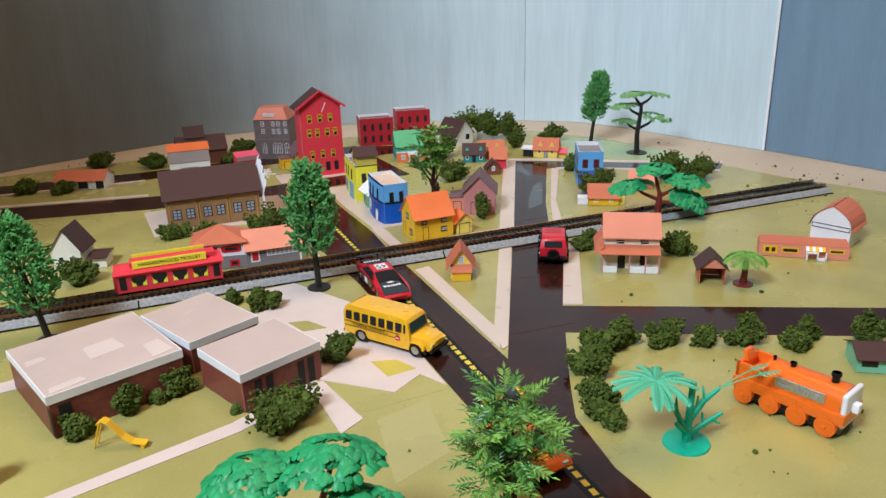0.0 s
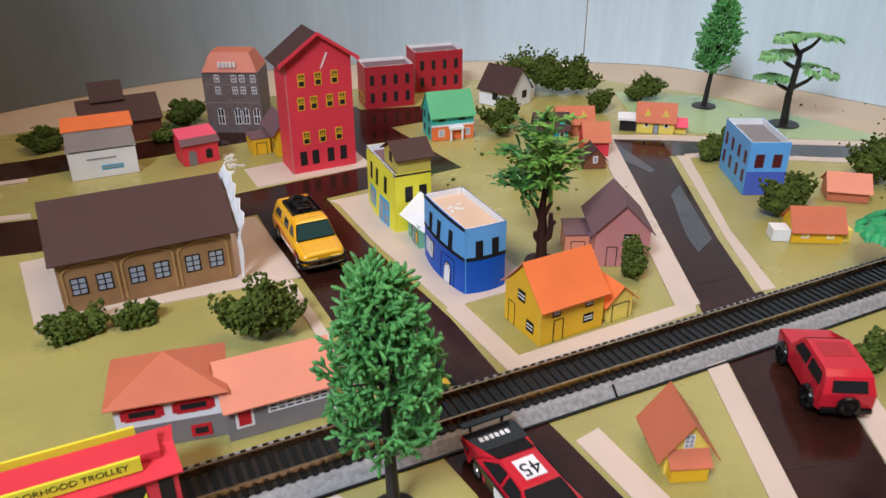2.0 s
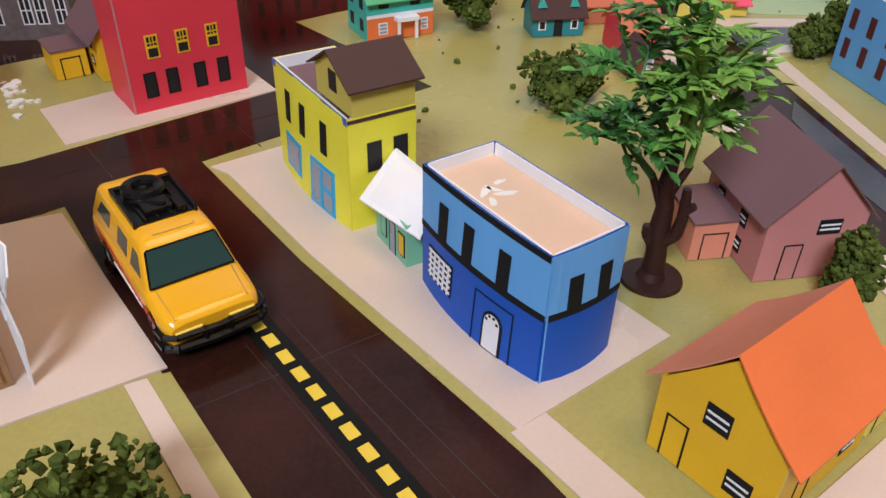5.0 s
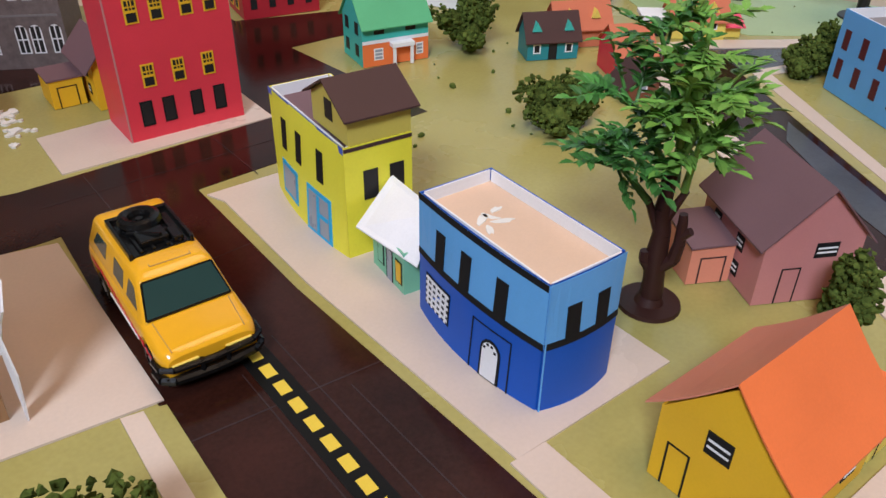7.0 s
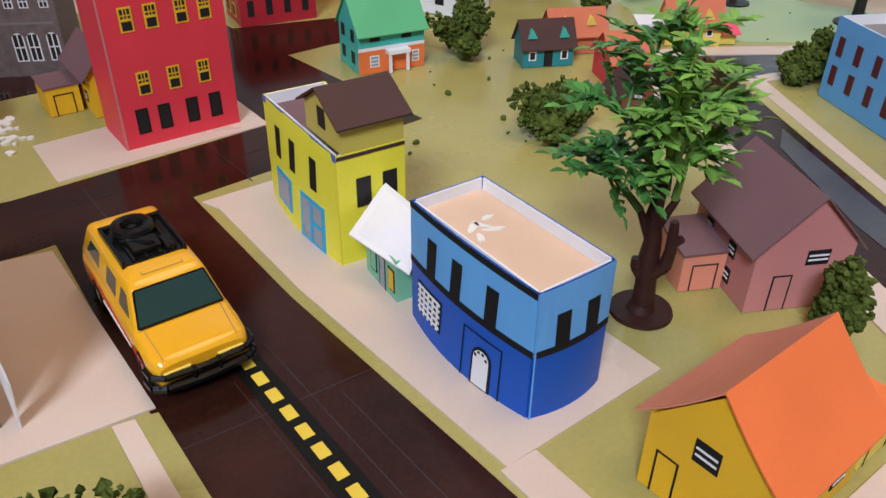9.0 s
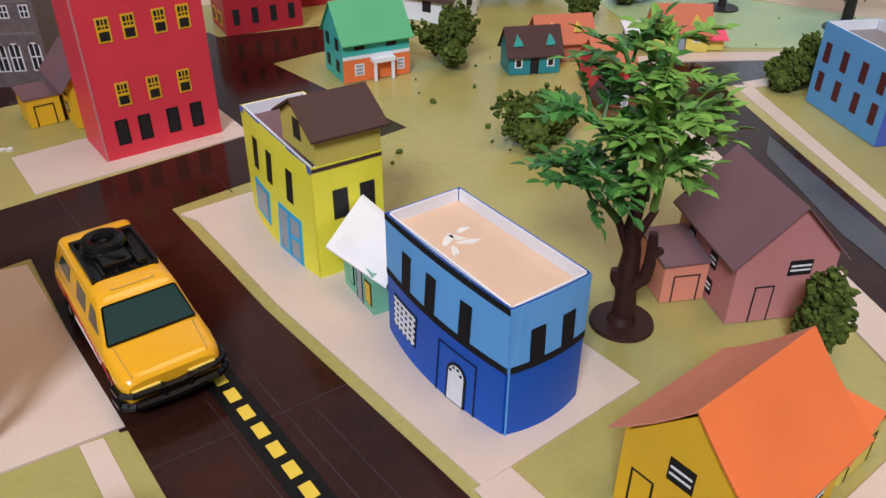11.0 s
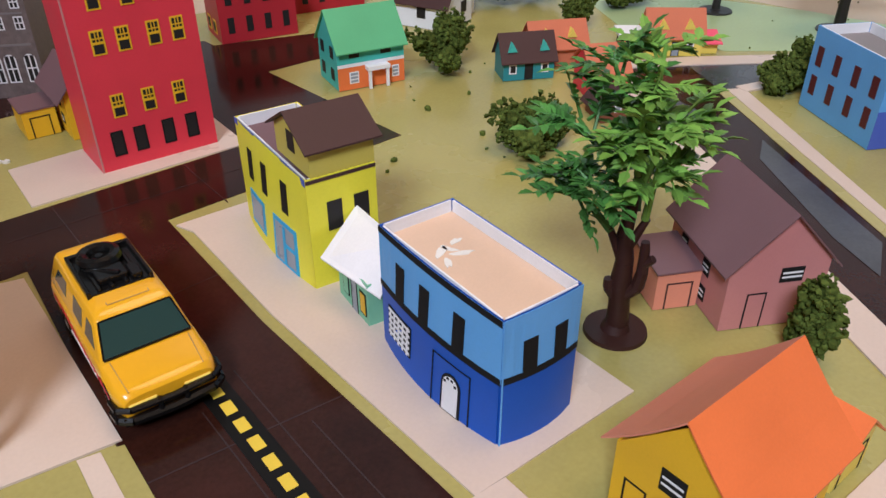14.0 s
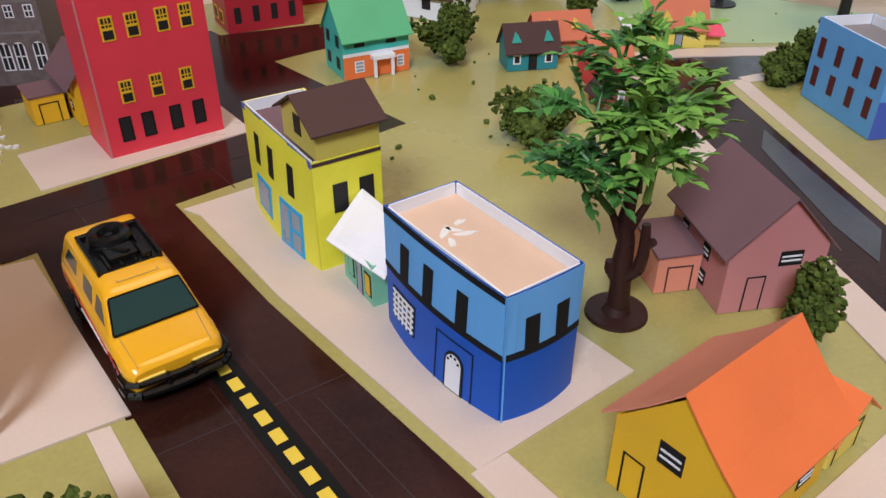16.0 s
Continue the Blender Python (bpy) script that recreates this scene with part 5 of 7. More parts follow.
    part("rear_bumper", bevelled(box(bmesh.new(), -3.4, -1.2, 0.48, -3.15, 1.2, 0.82), 0.05, 1), BLACKPL, v)
    for s in (1, -1):
        part("headlight", bevelled(box(bmesh.new(), 2.72, s * 0.68 - 0.34, 0.74, 2.87, s * 0.68 + 0.34, 0.96), 0.02, 1), SUNNY, v)
        bm = bmesh.new()
        rnd = random.Random(7)
        for k in range(15):
            x = -1.7 + k * 0.26
            hgt = rnd.uniform(0.10, 0.2)
            z = 1.22 - 0.03 * k
            box(bm, x, s * 1.27 - 0.012, z - hgt / 2, x + 0.15, s * 1.27 + 0.012, z + hgt / 2)
        part("lettering", bm, REDPRINT, v, "red lettering bars along the doors")
        bm = bmesh.new()
        slab(bm, [(-2.6, s * 1.265, 1.25), (-1.75, s * 1.272, 1.28), (-1.9, s * 1.272, 1.12), (-2.5, s * 1.265, 1.1)], (0, s * 0.012, 0))
        part("decal", bm, REDPRINT, v, "red decal")
        bm = bmesh.new()
        box(bm, -1.2, s * 1.265 - 0.012, 0.72, 1.1, s * 1.265 + 0.016, 0.79)
        part("sill_stripe", bm, WHITE, v)
    wheels(v, (-1.95, 1.85), 1.1, 0.5, 0.34)


yellow_suv()
bpy.data.objects["toy_suv"].scale = (1.04, 1.04, 1.02)


def school_bus():
    v = thing("toy_school_bus", "yellow die-cast toy school bus", "toy bus", 39.4, 107.5, Z2 + 0.03, -55, "toy cars")
    wid = lambda x, z: 1.22 if z < 1.9 else 1.22 - 0.16 * (z - 1.9) ** 1.3
    prof = [(-3.75, 0.5)] + arch_cut(-2.2, 0.62, 0.42) + [(2.1, 0.45), (2.08, 1.6), (1.92, 2.5), (1.75, 2.75), (1.2, 2.88), (-3.2, 2.88), (-3.65, 2.7), (-3.78, 2.2)]
    wid2 = wid
    bm = hull(bmesh.new(), prof, wid2)
    bevelled(bm, 0.08, 2)
    part("body", bm, BUSYELLOW, v, "", True)
    hood = [(1.9, 1.05)] + arch_cut(2.5, 0.58, 0.5)[1:] + [(3.55, 0.6), (3.72, 0.85), (3.68, 1.2), (3.4, 1.4), (1.9, 1.62)]
    part("hood", bevelled(hull(bmesh.new(), hood, lambda x, z: 1.02 - 0.08 * max(0, x - 2) - 0.12 * max(0, z - 1.2)), 0.08, 2), BUSYELLOW, v, "", True)
    for s in (1, -1):
        part("fender", bevelled(hull(bmesh.new(), [(1.85, 0.75)] + arch_cut(2.5, 0.58, 0.55) + [(3.3, 0.75), (3.2, 1.0), (2.9, 1.2), (2.1, 1.2)], lambda x, z: 0.14), 0.03, 1), BUSYELLOW, v, "", True).location = (0, s * 1.05 * U, 0)
    part("chassis", box(bmesh.new(), -3.6, -1.0, 0.3, 3.3, 1.0, 0.65), BLACKPL, v)
    panes = [[(-3.55 + k * 0.74, 1.75), (-3.55 + k * 0.74 + 0.5, 1.75), (-3.55 + k * 0.74 + 0.5, 2.42), (-3.55 + k * 0.74, 2.42)] for k in range(7)]
    panes += [[(1.58, 1.75), (1.72, 1.75), (1.72, 2.4), (1.58, 2.4)]]
    side_panes(v, panes, wid2, DARKPANE)
    panel("windscreen", GLASS, v, [(2.09, -1.02, 1.72), (2.09, 1.02, 1.72), (1.93, 0.95, 2.5), (1.93, -0.95, 2.5)], (0.03, 0, 0.01), "smoky windscreen")
    for s in (1, -1):
        bm = bmesh.new()
        for z, t in ((1.55, 0.035), (1.18, 0.03)):
            box(bm, -3.7, s * 1.225 - 0.012, z, 1.2, s * 1.225 + 0.012, z + t)
        part("side_stripe", bm, BLACK, v)
        part("headlight", bevelled(box(bmesh.new(), 3.6, s * 0.72 - 0.18, 0.95, 3.76, s * 0.72 + 0.18, 1.2), 0.03, 1), SUNNY, v)
        bm = bmesh.new()
        tube(bm, (1.05, s * 1.2, 1.22), (1.05, s * 1.245, 1.22), 0.22, 0.22, 8)
        part("stop_sign", bm, REDPRINT, v, "small red stop sign")
        part("stop_band", box(bmesh.new(), 0.9, s * 1.255 - 0.004, 1.19, 1.2, s * 1.255 + 0.004, 1.25), WHITE, v)
    words("lettering", "SCHOOL DISTRICT 2", 0.34, BLACK, v, pose(-1.35 * U, -1.226 * U, 1.37 * U, 90, 0, 0), "black lettering reading SCHOOL DISTRICT 2")
    part("front_bumper", bevelled(box(bmesh.new(), 3.6, -1.05, 0.5, 3.9, 1.05, 0.78), 0.05, 1), BLACKPL, v)
    part("grille", bevelled(box(bmesh.new(), 3.66, -0.5, 0.85, 3.78, 0.5, 1.3), 0.03, 1), BUSYELLOW, v)
    part("rear_bumper", bevelled(box(bmesh.new(), -3.95, -1.15, 0.5, -3.7, 1.15, 0.72), 0.05, 1), BLACKPL, v)
    for x, y in ((-2.4, 0), (-0.6, 0), (1.0, 0)):
        part("roof_vent", bevelled(box(bmesh.new(), x - 0.15, y - 0.12, 2.86, x + 0.15, y + 0.12, 2.93), 0.02, 1), BUSYELLOW, v)
    wheels(v, (-2.2, 2.5), 1.06, 0.54, 0.36)


school_bus()
bpy.data.objects["toy_school_bus"].scale = (0.92, 0.92, 0.86)


def race_car():
    v = thing("toy_race_car", "red and black die-cast toy stock race car", "toy car", 41.8, 118.05, Z2, -90, "toy cars", fixed=True)
    def wid(x, z):
        return (1.4 - 0.34 * max(0, abs(x) - 2.8)) if z < 1.05 else 1.4 - 0.55 * min(1, (z - 1.05) / 0.6)
    prof = [(-3.7, 0.35)] + arch_cut(-2.2, 0.6, 0.4) + arch_cut(2.2, 0.6, 0.4) + [(3.6, 0.3), (3.78, 0.55), (3.5, 0.82), (1.4, 1.05), (0.35, 1.6), (-1.2, 1.66), (-2.4, 1.15), (-3.6, 1.15), (-3.75, 0.7)]
    bm = hull(bmesh.new(), prof, wid)
    bevelled(bm, 0.07, 2)
    part("body", bm, REDCAR, v, "glossy red body", True)
    panel("hood", CARBLACK, v, [(3.5, -1.06, 0.85), (3.5, 1.06, 0.85), (1.4, 1.36, 1.075), (1.4, -1.36, 1.075)], (0, 0, 0.025), "black hood")
    panel("windscreen", BLACK, v, [(1.5, -1.2, 1.07), (1.5, 1.2, 1.07), (0.42, 0.84, 1.6), (0.42, -0.84, 1.6)], (0.02, 0, 0.03))
    panel("rear_window", BLACK, v, [(-2.3, 1.05, 1.2), (-2.3, -1.05, 1.2), (-1.3, -0.84, 1.64), (-1.3, 0.84, 1.64)], (-0.02, 0, 0.03))
    panel("rear_deck", CARBLACK, v, [(-3.55, -1.25, 1.16), (-2.35, -1.3, 1.17), (-2.35, 1.3, 1.17), (-3.55, 1.25, 1.16)], (0, 0, 0.025), "black rear deck")
    side_panes(v, [[(0.9, 1.18), (0.35, 1.52), (-0.4, 1.56), (-0.4, 1.18)], [(-0.6, 1.18), (-0.6, 1.56), (-1.2, 1.54), (-1.9, 1.2)]], wid, BLACK)
    side_panes(v, [[(1.0, 0.42), (1.3, 1.02), (-2.5, 1.04), (-1.5, 0.75), (-1.5, 0.42)]], wid, CARBLACK, "door_panel")
    side_panes(v, [[(-0.1, 0.5), (-0.1, 0.95), (-0.75, 0.95), (-0.75, 0.5)]], wid, WHITE, "number_panel", 0.03)
    side_panes(v, [[(-2.9, 0.75), (-2.9, 1.05), (-3.5, 1.05), (-3.5, 0.75)]], wid, CARBLACK, "tail_panel")
    part("roof_plate", box(bmesh.new(), -0.95, -0.5, 1.655, 0.1, 0.5, 1.69), WHITE, v)
    words("race_number", "45", 0.95, BLACK, v, pose(-0.38 * U, 0, 1.70 * U, 0, 0, -90))
    bm = bmesh.new()
    for y0, y1, x in ((-0.75, -0.5, 2.2), (-0.42, -0.2, 2.25), (-0.12, 0.0, 2.25), (0.08, 0.25, 2.25), (0.33, 0.5, 2.25), (0.58, 0.75, 2.2)):
        box(bm, x - 0.12, y0, 1.02, x + 0.17, y1, 1.05)
    slab(bm, [(1.62, -0.3, 1.075), (1.8, 0.05, 1.06), (1.68, 0.42, 1.07), (1.55, 0.1, 1.08)], (0, 0, 0.02))
    part("hood_mark", bm, WHITE, v, "plain white mark on the hood")
    bm = bmesh.new()
    box(bm, -3.85, -1.2, 1.45, -3.55, 1.2, 1.52)
    for y in (-0.8, 0.8):
        box(bm, -3.75, y - 0.04, 1.1, -3.6, y + 0.04, 1.5)
    part("spoiler", bm, CARBLACK, v, "black rear spoiler")
    bm = bmesh.new()
    for k in range(6):
        box(bm, -3.1, -0.75 + 0.26 * k, 1.18, -2.85, -0.57 + 0.26 * k, 1.2)
    part("deck_mark", bm, WHITE, v, "plain white bars on the rear deck")
    part("front_light", box(bmesh.new(), 3.42, -0.7, 0.55, 3.76, 0.7, 0.64), BLACKPL, v)
    wheels(v, (-2.2, 2.2), 1.2, 0.5, 0.36)


race_car()
bpy.data.objects["toy_race_car"].scale = (0.98, 0.9, 0.95)


def red_jeep():
    v = thing("toy_red_jeep", "red toy off-road car seen with black spare wheel", "toy car", 57.1, 118.35, Z2, 60, "toy cars", fixed=True)
    def wid(x, z):
        return 1.2 if z < 1.85 else 1.2 - 0.2 * (z - 1.85) / 0.9
    prof = [(-2.9, 0.8)] + arch_cut(-1.75, 0.68, 0.62) + arch_cut(1.9, 0.68, 0.62) + [(2.9, 0.8), (3.0, 1.4), (2.8, 1.62), (1.2, 1.75), (0.6, 2.55), (0.3, 2.72), (-2.2, 2.72), (-2.6, 2.55), (-2.95, 1.75)]
    bm = hull(bmesh.new(), prof, wid)
    bevelled(bm, 0.09, 2)
    part("body", bm, REDCAR, v, "", True)
    panel("rear_window", BLACK, v, [(-2.93, 0.8, 1.85), (-2.93, -0.8, 1.85), (-2.7, -0.75, 2.4), (-2.7, 0.75, 2.4)], (-0.04, 0, 0.01))
    panel("windscreen", BLACK, v, [(1.2, -0.95, 1.82), (1.2, 0.95, 1.82), (0.65, 0.85, 2.52), (0.65, -0.85, 2.52)], (0.04, 0, 0.02))
    side_panes(v, [[(0.8, 1.88), (0.4, 2.42), (-0.7, 2.46), (-0.7, 1.88)], [(-0.95, 1.88), (-0.95, 2.46), (-2.2, 2.44), (-2.4, 1.9)]], wid, BLACK)
    part("sunroof", box(bmesh.new(), -1.2, -0.7, 2.71, 0.0, 0.7, 2.74), DEEPRED, v)
    part("chassis", box(bmesh.new(), -2.8, -0.95, 0.45, 2.8, 0.95, 0.95), BLACKPL, v)
    bm = torus(bmesh.new(), (-3.12, 0, 1.2), 0.38, 0.16, axis="x")
    box(bm, -3.2, -0.38, 0.95, -2.95, 0.38, 1.45)
    part("spare_wheel", bm, BLACKPL, v, "", True)
    part("rear_bumper", bevelled(box(bmesh.new(), -3.1, -1.15, 0.7, -2.85, 1.15, 0.98), 0.05, 1), BLACKPL, v)
    wheels(v, (-1.75, 1.9), 1.15, 0.66, 0.5, BLACKPL)


red_jeep()
bpy.data.objects["toy_red_jeep"].scale = (0.88, 0.92, 0.86)


def front_cars():
    for name, lab, x, y, rot, mat, L in (("toy_yellow_car", "black and yellow toy car beside the road tree", 42.2, 95.3, -95, CARBLACK, 4.2), ("toy_orange_car", "orange toy sports car with yellow flame mark", 41.3, 91.9, -82, ORANGEPL, 5.0)):
        v = thing(name, lab, "toy car", x, y, Z2, rot, "toy cars")
        k = L / 7.0
        wid = lambda x, z: 1.3 if z < 1.0 else 1.3 - 0.5 * min(1, (z - 1.0) / 0.65)
        prof = [(-3.4 * k, 0.35)] + arch_cut(-2.0 * k, 0.55, 0.4) + arch_cut(2.1 * k, 0.55, 0.4) + [(3.3 * k, 0.35), (3.5 * k, 0.6), (3.1 * k, 0.85), (1.3 * k, 1.05), (0.3 * k, 1.6), (-1.3 * k, 1.65), (-2.5 * k, 1.2), (-3.4 * k, 1.1)]
        part("body", bevelled(hull(bmesh.new(), prof, wid), 0.08, 2), mat, v, "", True)
        panel("windscreen", BLACK, v, [(1.3 * k, -1.0, 1.09), (1.3 * k, 1.0, 1.09), (0.4 * k, 0.82, 1.58), (0.4 * k, -0.82, 1.58)], (0.02, 0, 0.03))
        side_panes(v, [[(0.9 * k, 1.15), (0.3 * k, 1.5), (-1.3 * k, 1.52), (-1.8 * k, 1.15)]], wid, BLACK)
        bm = bmesh.new()
        for i, (dx, w) in enumerate(((1.6, 0.6), (1.95, 0.25), (2.2, 0.5), (2.5, 0.2))):
            slab(bm, [(dx * k, -w, 1.07 - 0.055 * i), ((dx + 0.25) * k, -w * 0.6, 1.05 - 0.055 * i), ((dx + 0.25) * k, w * 0.6, 1.05 - 0.055 * i), (dx * k, w, 1.07 - 0.055 * i)], (0, 0, 0.03))
        part("hood_mark", bm, GOLD if mat is ORANGEPL else SUVYELLOW, v)
        if mat is CARBLACK:
            side_panes(v, [[(2.6 * k, 0.62), (1.2 * k, 1.0), (-2.4 * k, 1.02), (-1.2 * k, 0.6)]], wid, SUVYELLOW, "door_panel")
            for s in (1, -1):
                part("roof_stripe", box(bmesh.new(), -1.2 * k, s * 0.66 - 0.12, 1.62, 0.3 * k, s * 0.66 + 0.12, 1.69), SUVYELLOW, v)
        for s in (1, -1):
            part("headlight", bevelled(box(bmesh.new(), 3.25 * k, s * 0.85 - 0.2, 0.66, 3.46 * k, s * 0.85 + 0.2, 0.84), 0.02, 1), WHITE, v)
        wheels(v, (-2.0 * k, 2.1 * k), 1.15, 0.46, 0.34)


front_cars()


def trolley():
    v = thing("toy_trolley", "red paper trolley car with yellow roof signs on the track", "toy trolley", 26.5, 124.35, 0.9, -1.0, fixed=True)
    part("body", box(bmesh.new(), -4.0, -1.15, 0.15, 4.0, 1.15, 1.75), RED, v)
    part("end_panel", slab(bmesh.new(), [(-4.25, -0.8, 0.15), (-4.0, -1.15, 0.15), (-4.0, -1.15, 1.75), (-4.25, -0.8, 1.75)], (0.05, 0.1, 0)), DEEPRED, v)
    part("roof", slab(bmesh.new(), [(-4.2, -1.35, 1.72), (4.2, -1.35, 1.72), (4.1, 0, 2.1), (-4.1, 0, 2.1)], (0, 0, 0.07)), RED, v)
    part("roof", slab(bmesh.new(), [(-4.1, 0, 2.1), (4.1, 0, 2.1), (4.2, 1.35, 1.72), (-4.2, 1.35, 1.72)], (0, 0, 0.07)), RED, v)
    part("clerestory", box(bmesh.new(), -2.9, -0.6, 2.0, 3.6, 0.6, 2.4), RED, v)
    part("chassis", box(bmesh.new(), -3.8, -0.95, -0.02, 3.8, 0.95, 0.15), BLACKPL, v)
    for y, yy in ((-0.95, -1), (0.75, 1)):
        sb = part("roof_sign", box(bmesh.new(), -2.7, y, 2.0, 2.9, y + 0.12, 2.62), YELLOW, v, "long yellow sign board")
        if yy < 0:
            words("sign_lettering", "NEIGHBORHOOD TROLLEY", 0.38, BLACK, sb, pose(0.1 * U, (y - 0.01) * U, 2.32 * U, 90, 0, 0), "black lettering reading NEIGHBORHOOD TROLLEY")
    for i in range(4):
        x = -2.35 + i * 1.55
        w = part("window", box(bmesh.new(), x - 0.55, -1.175, 0.6, x + 0.55, -1.15, 1.45), DARKPANE, v)
        for s in (-1, 1):
            bm = bmesh.new()
            slab(bm, [(x + s * 0.55, -1.18, 0.6), (x + s * 0.2, -1.18, 0.62), (x + s * 0.28, -1.18, 0.85), (x + s * 0.45, -1.18, 0.95), (x + s * 0.55, -1.18, 1.15)], (0, -0.015, 0))
            part("curtain", bm, YELLOW, w, "yellow curtain")
    for x in (-3.55, 3.55):
        part("door", box(bmesh.new(), x - 0.25, -1.175, 0.4, x + 0.25, -1.15, 1.5), DARKPANE, v)
    for x in (-2.6, 2.6):
        for y in (-0.8, 0.8):
            bm = bmesh.new()
            tube(bm, (x, y - 0.06, 0.24), (x, y + 0.06, 0.24), 0.26, 0.26, 14)
            part("wheel", bm, BLACKPL, v)


trolley()
bpy.data.objects["toy_trolley"].scale = (0.96, 1.0, 0.92)


def toy_engine():
    v = thing("toy_engine", "orange plastic toy diesel engine with pale front plate", "toy engine", 56.9, 89.2, 0.06, -71)
    part("running_board", bevelled(box(bmesh.new(), -3.6, -1.35, 1.0, 3.5, 1.35, 1.75), 0.12, 2), ORANGEPL, v, "", True)
    bm = bmesh.new()
    prof = [(1.12 * math.cos(a), 1.75 + (1.35 if abs(math.cos(a)) < 0.99 else 1.0) * math.sin(a) ** 0.6) for a in np.linspace(0, math.pi, 13)]
    loft(bm, [[(x, y, z) for y, z in prof] for x in (-1.8, 3.1)])
    part("bonnet", bm, ORANGEPL, v, "rounded orange bonnet", True)
    bm = bmesh.new()
    box(bm, -3.5, -1.2, 1.7, -1.8, -1.0, 2.75)
    box(bm, -3.5, 1.0, 1.7, -1.8, 1.2, 2.75)
    box(bm, -3.5, -1.2, 1.7, -3.2, 1.2, 2.75)
    box(bm, -3.2, -1.0, 1.7, -1.8, 1.0, 1.9)
    part("cab", bevelled(bm, 0.05, 1), ORANGEPL, v)
    part("seat_back", bevelled(slab(bmesh.new(), [(-3.25, -0.6, 2.6), (-3.25, 0.6, 2.6), (-3.55, 0.45, 3.25), (-3.55, -0.45, 3.25)], (0.28, 0, 0)), 0.08, 2), ORANGEPL, v, "", True)
    part("front_plate", bevelled(box(bmesh.new(), 3.1, -1.15, 0.75, 3.45, 1.15, 3.0), 0.18, 3), WHITE, v, "plain pale grey front plate", True)
    part("nose", bevelled(box(bmesh.new(), 3.4, -0.3, 1.6, 3.85, 0.3, 2.2), 0.12, 2), WHITE, v, "", True)
    part("chassis", box(bmesh.new(), -3.5, -1.1, 0.25, 3.2, 1.1, 1.0), BLACKPL, v)
    for s in (-1, 1):
        g = part("grille_plate", bevelled(box(bmesh.new(), -0.9, s * 1.12 - 0.05, 1.95, 2.2, s * 1.12 + 0.05, 2.65), 0.03, 1), SILVER, v, "silver moulded side grille")
        bm = bmesh.new()
        for k in range(5):
            box(bm, 0.35 + k * 0.2, s * 1.18 - 0.03, 2.15, 0.45 + k * 0.2, s * 1.18 + 0.03, 2.45)
        box(bm, -0.7, s * 1.18 - 0.02, 2.2, 0.1, s * 1.18 + 0.02, 2.28)
        tube(bm, (1.7, s * 1.15, 2.3), (1.7, s * 1.24, 2.3), 0.2, 0.17, 14)
        part("grille_rib", bm, GREYPL, g)
        for x in (-2.75, -1.0, 0.75, 2.5):
            bm = bmesh.new()
            tube(bm, (x, s * 1.05, 0.68), (x, s * 1.42, 0.68), 0.66, 0.64, 24)
            tube(bm, (x, s * 1.42, 0.68), (x, s * 1.47, 0.68), 0.5, 0.48, 20)
            tube(bm, (x, s * 1.45, 0.68), (x, s * 1.56, 0.68), 0.13, 0.1, 10)
            part("wheel", bm, ORANGEPL, v, "orange wheel")
    for x, h, r in ((-1.6, 0.25, 0.1), (-0.4, 0.28, 0.17), (2.2, 0.6, 0.24)):
        bm = bmesh.new()
        disc(bm, x, 0, 3.0, 3.1 + h, r, r * 0.9, 14)
        disc(bm, x, 0, 3.1 + h * 0.7, 3.1 + h, r * 1.3, r * 1.2, 14)
        part("chimney", bm, BLACKPL, v)


toy_engine()
bpy.data.objects["toy_engine"].scale = (0.87, 0.89, 0.87)
h = plain_house("mint_trailer", "small mint paper trailer with dark maroon roof", 65.3, 91.0, 3.2, 2.2, 1.0, 1.5, "x", -32, MINT, BROWN, wins=[("S", -0.9, 0.4, 0.9, 0.5, None, DARKPANE)])


def slide():
    s = thing("playground_slide", "tiny orange paper playground slide", "playground slide", 21.2, 102.6, Z1, -25)
    bm = bmesh.new()
    path = [(-1.35, 0.0), (-0.95, 1.55), (-0.6, 1.75), (-0.3, 1.6), (0.4, 0.7), (0.9, 0.35), (1.7, 0.25)]
    for (x, z), (x2, z2) in zip(path[1:], path[2:]):
        slab(bm, [(x, -0.28, z), (x2, -0.28, z2), (x2, 0.28, z2), (x, 0.28, z)], (0, 0, 0.05))
    part("chute", bm, GOLD, s)
    bm = bmesh.new()
    for y in (-0.22, 0.22):
        tube(bm, (-1.3, y, 0), (-0.75, y, 1.7), 0.05, 0.05, 6)
    part("ladder", bm, GOLD, s)
    part("foot", box(bmesh.new(), 1.4, -0.25, 0, 1.6, 0.25, 0.28), GOLD, s)


slide()
sg = thing("paper_sign", "small folded red and brown paper stand", "paper sign", 14.6, 102.0, Z1, -40)
part("panel", slab(bmesh.new(), [(-0.7, 0, 0), (0.7, 0, 0), (0.7, 0.3, 1.6), (-0.7, 0.3, 1.6)], (0, 0.06, 0)), BARNWOOD, sg)
part("flag", slab(bmesh.new(), [(-0.5, 0.3, 1.55), (0.5, 0.3, 1.55), (0.3, 0.3, 2.2), (-0.4, 0.3, 2.2)], (0, 0.06, 0)), PINK, sg)

# ---- plants ----


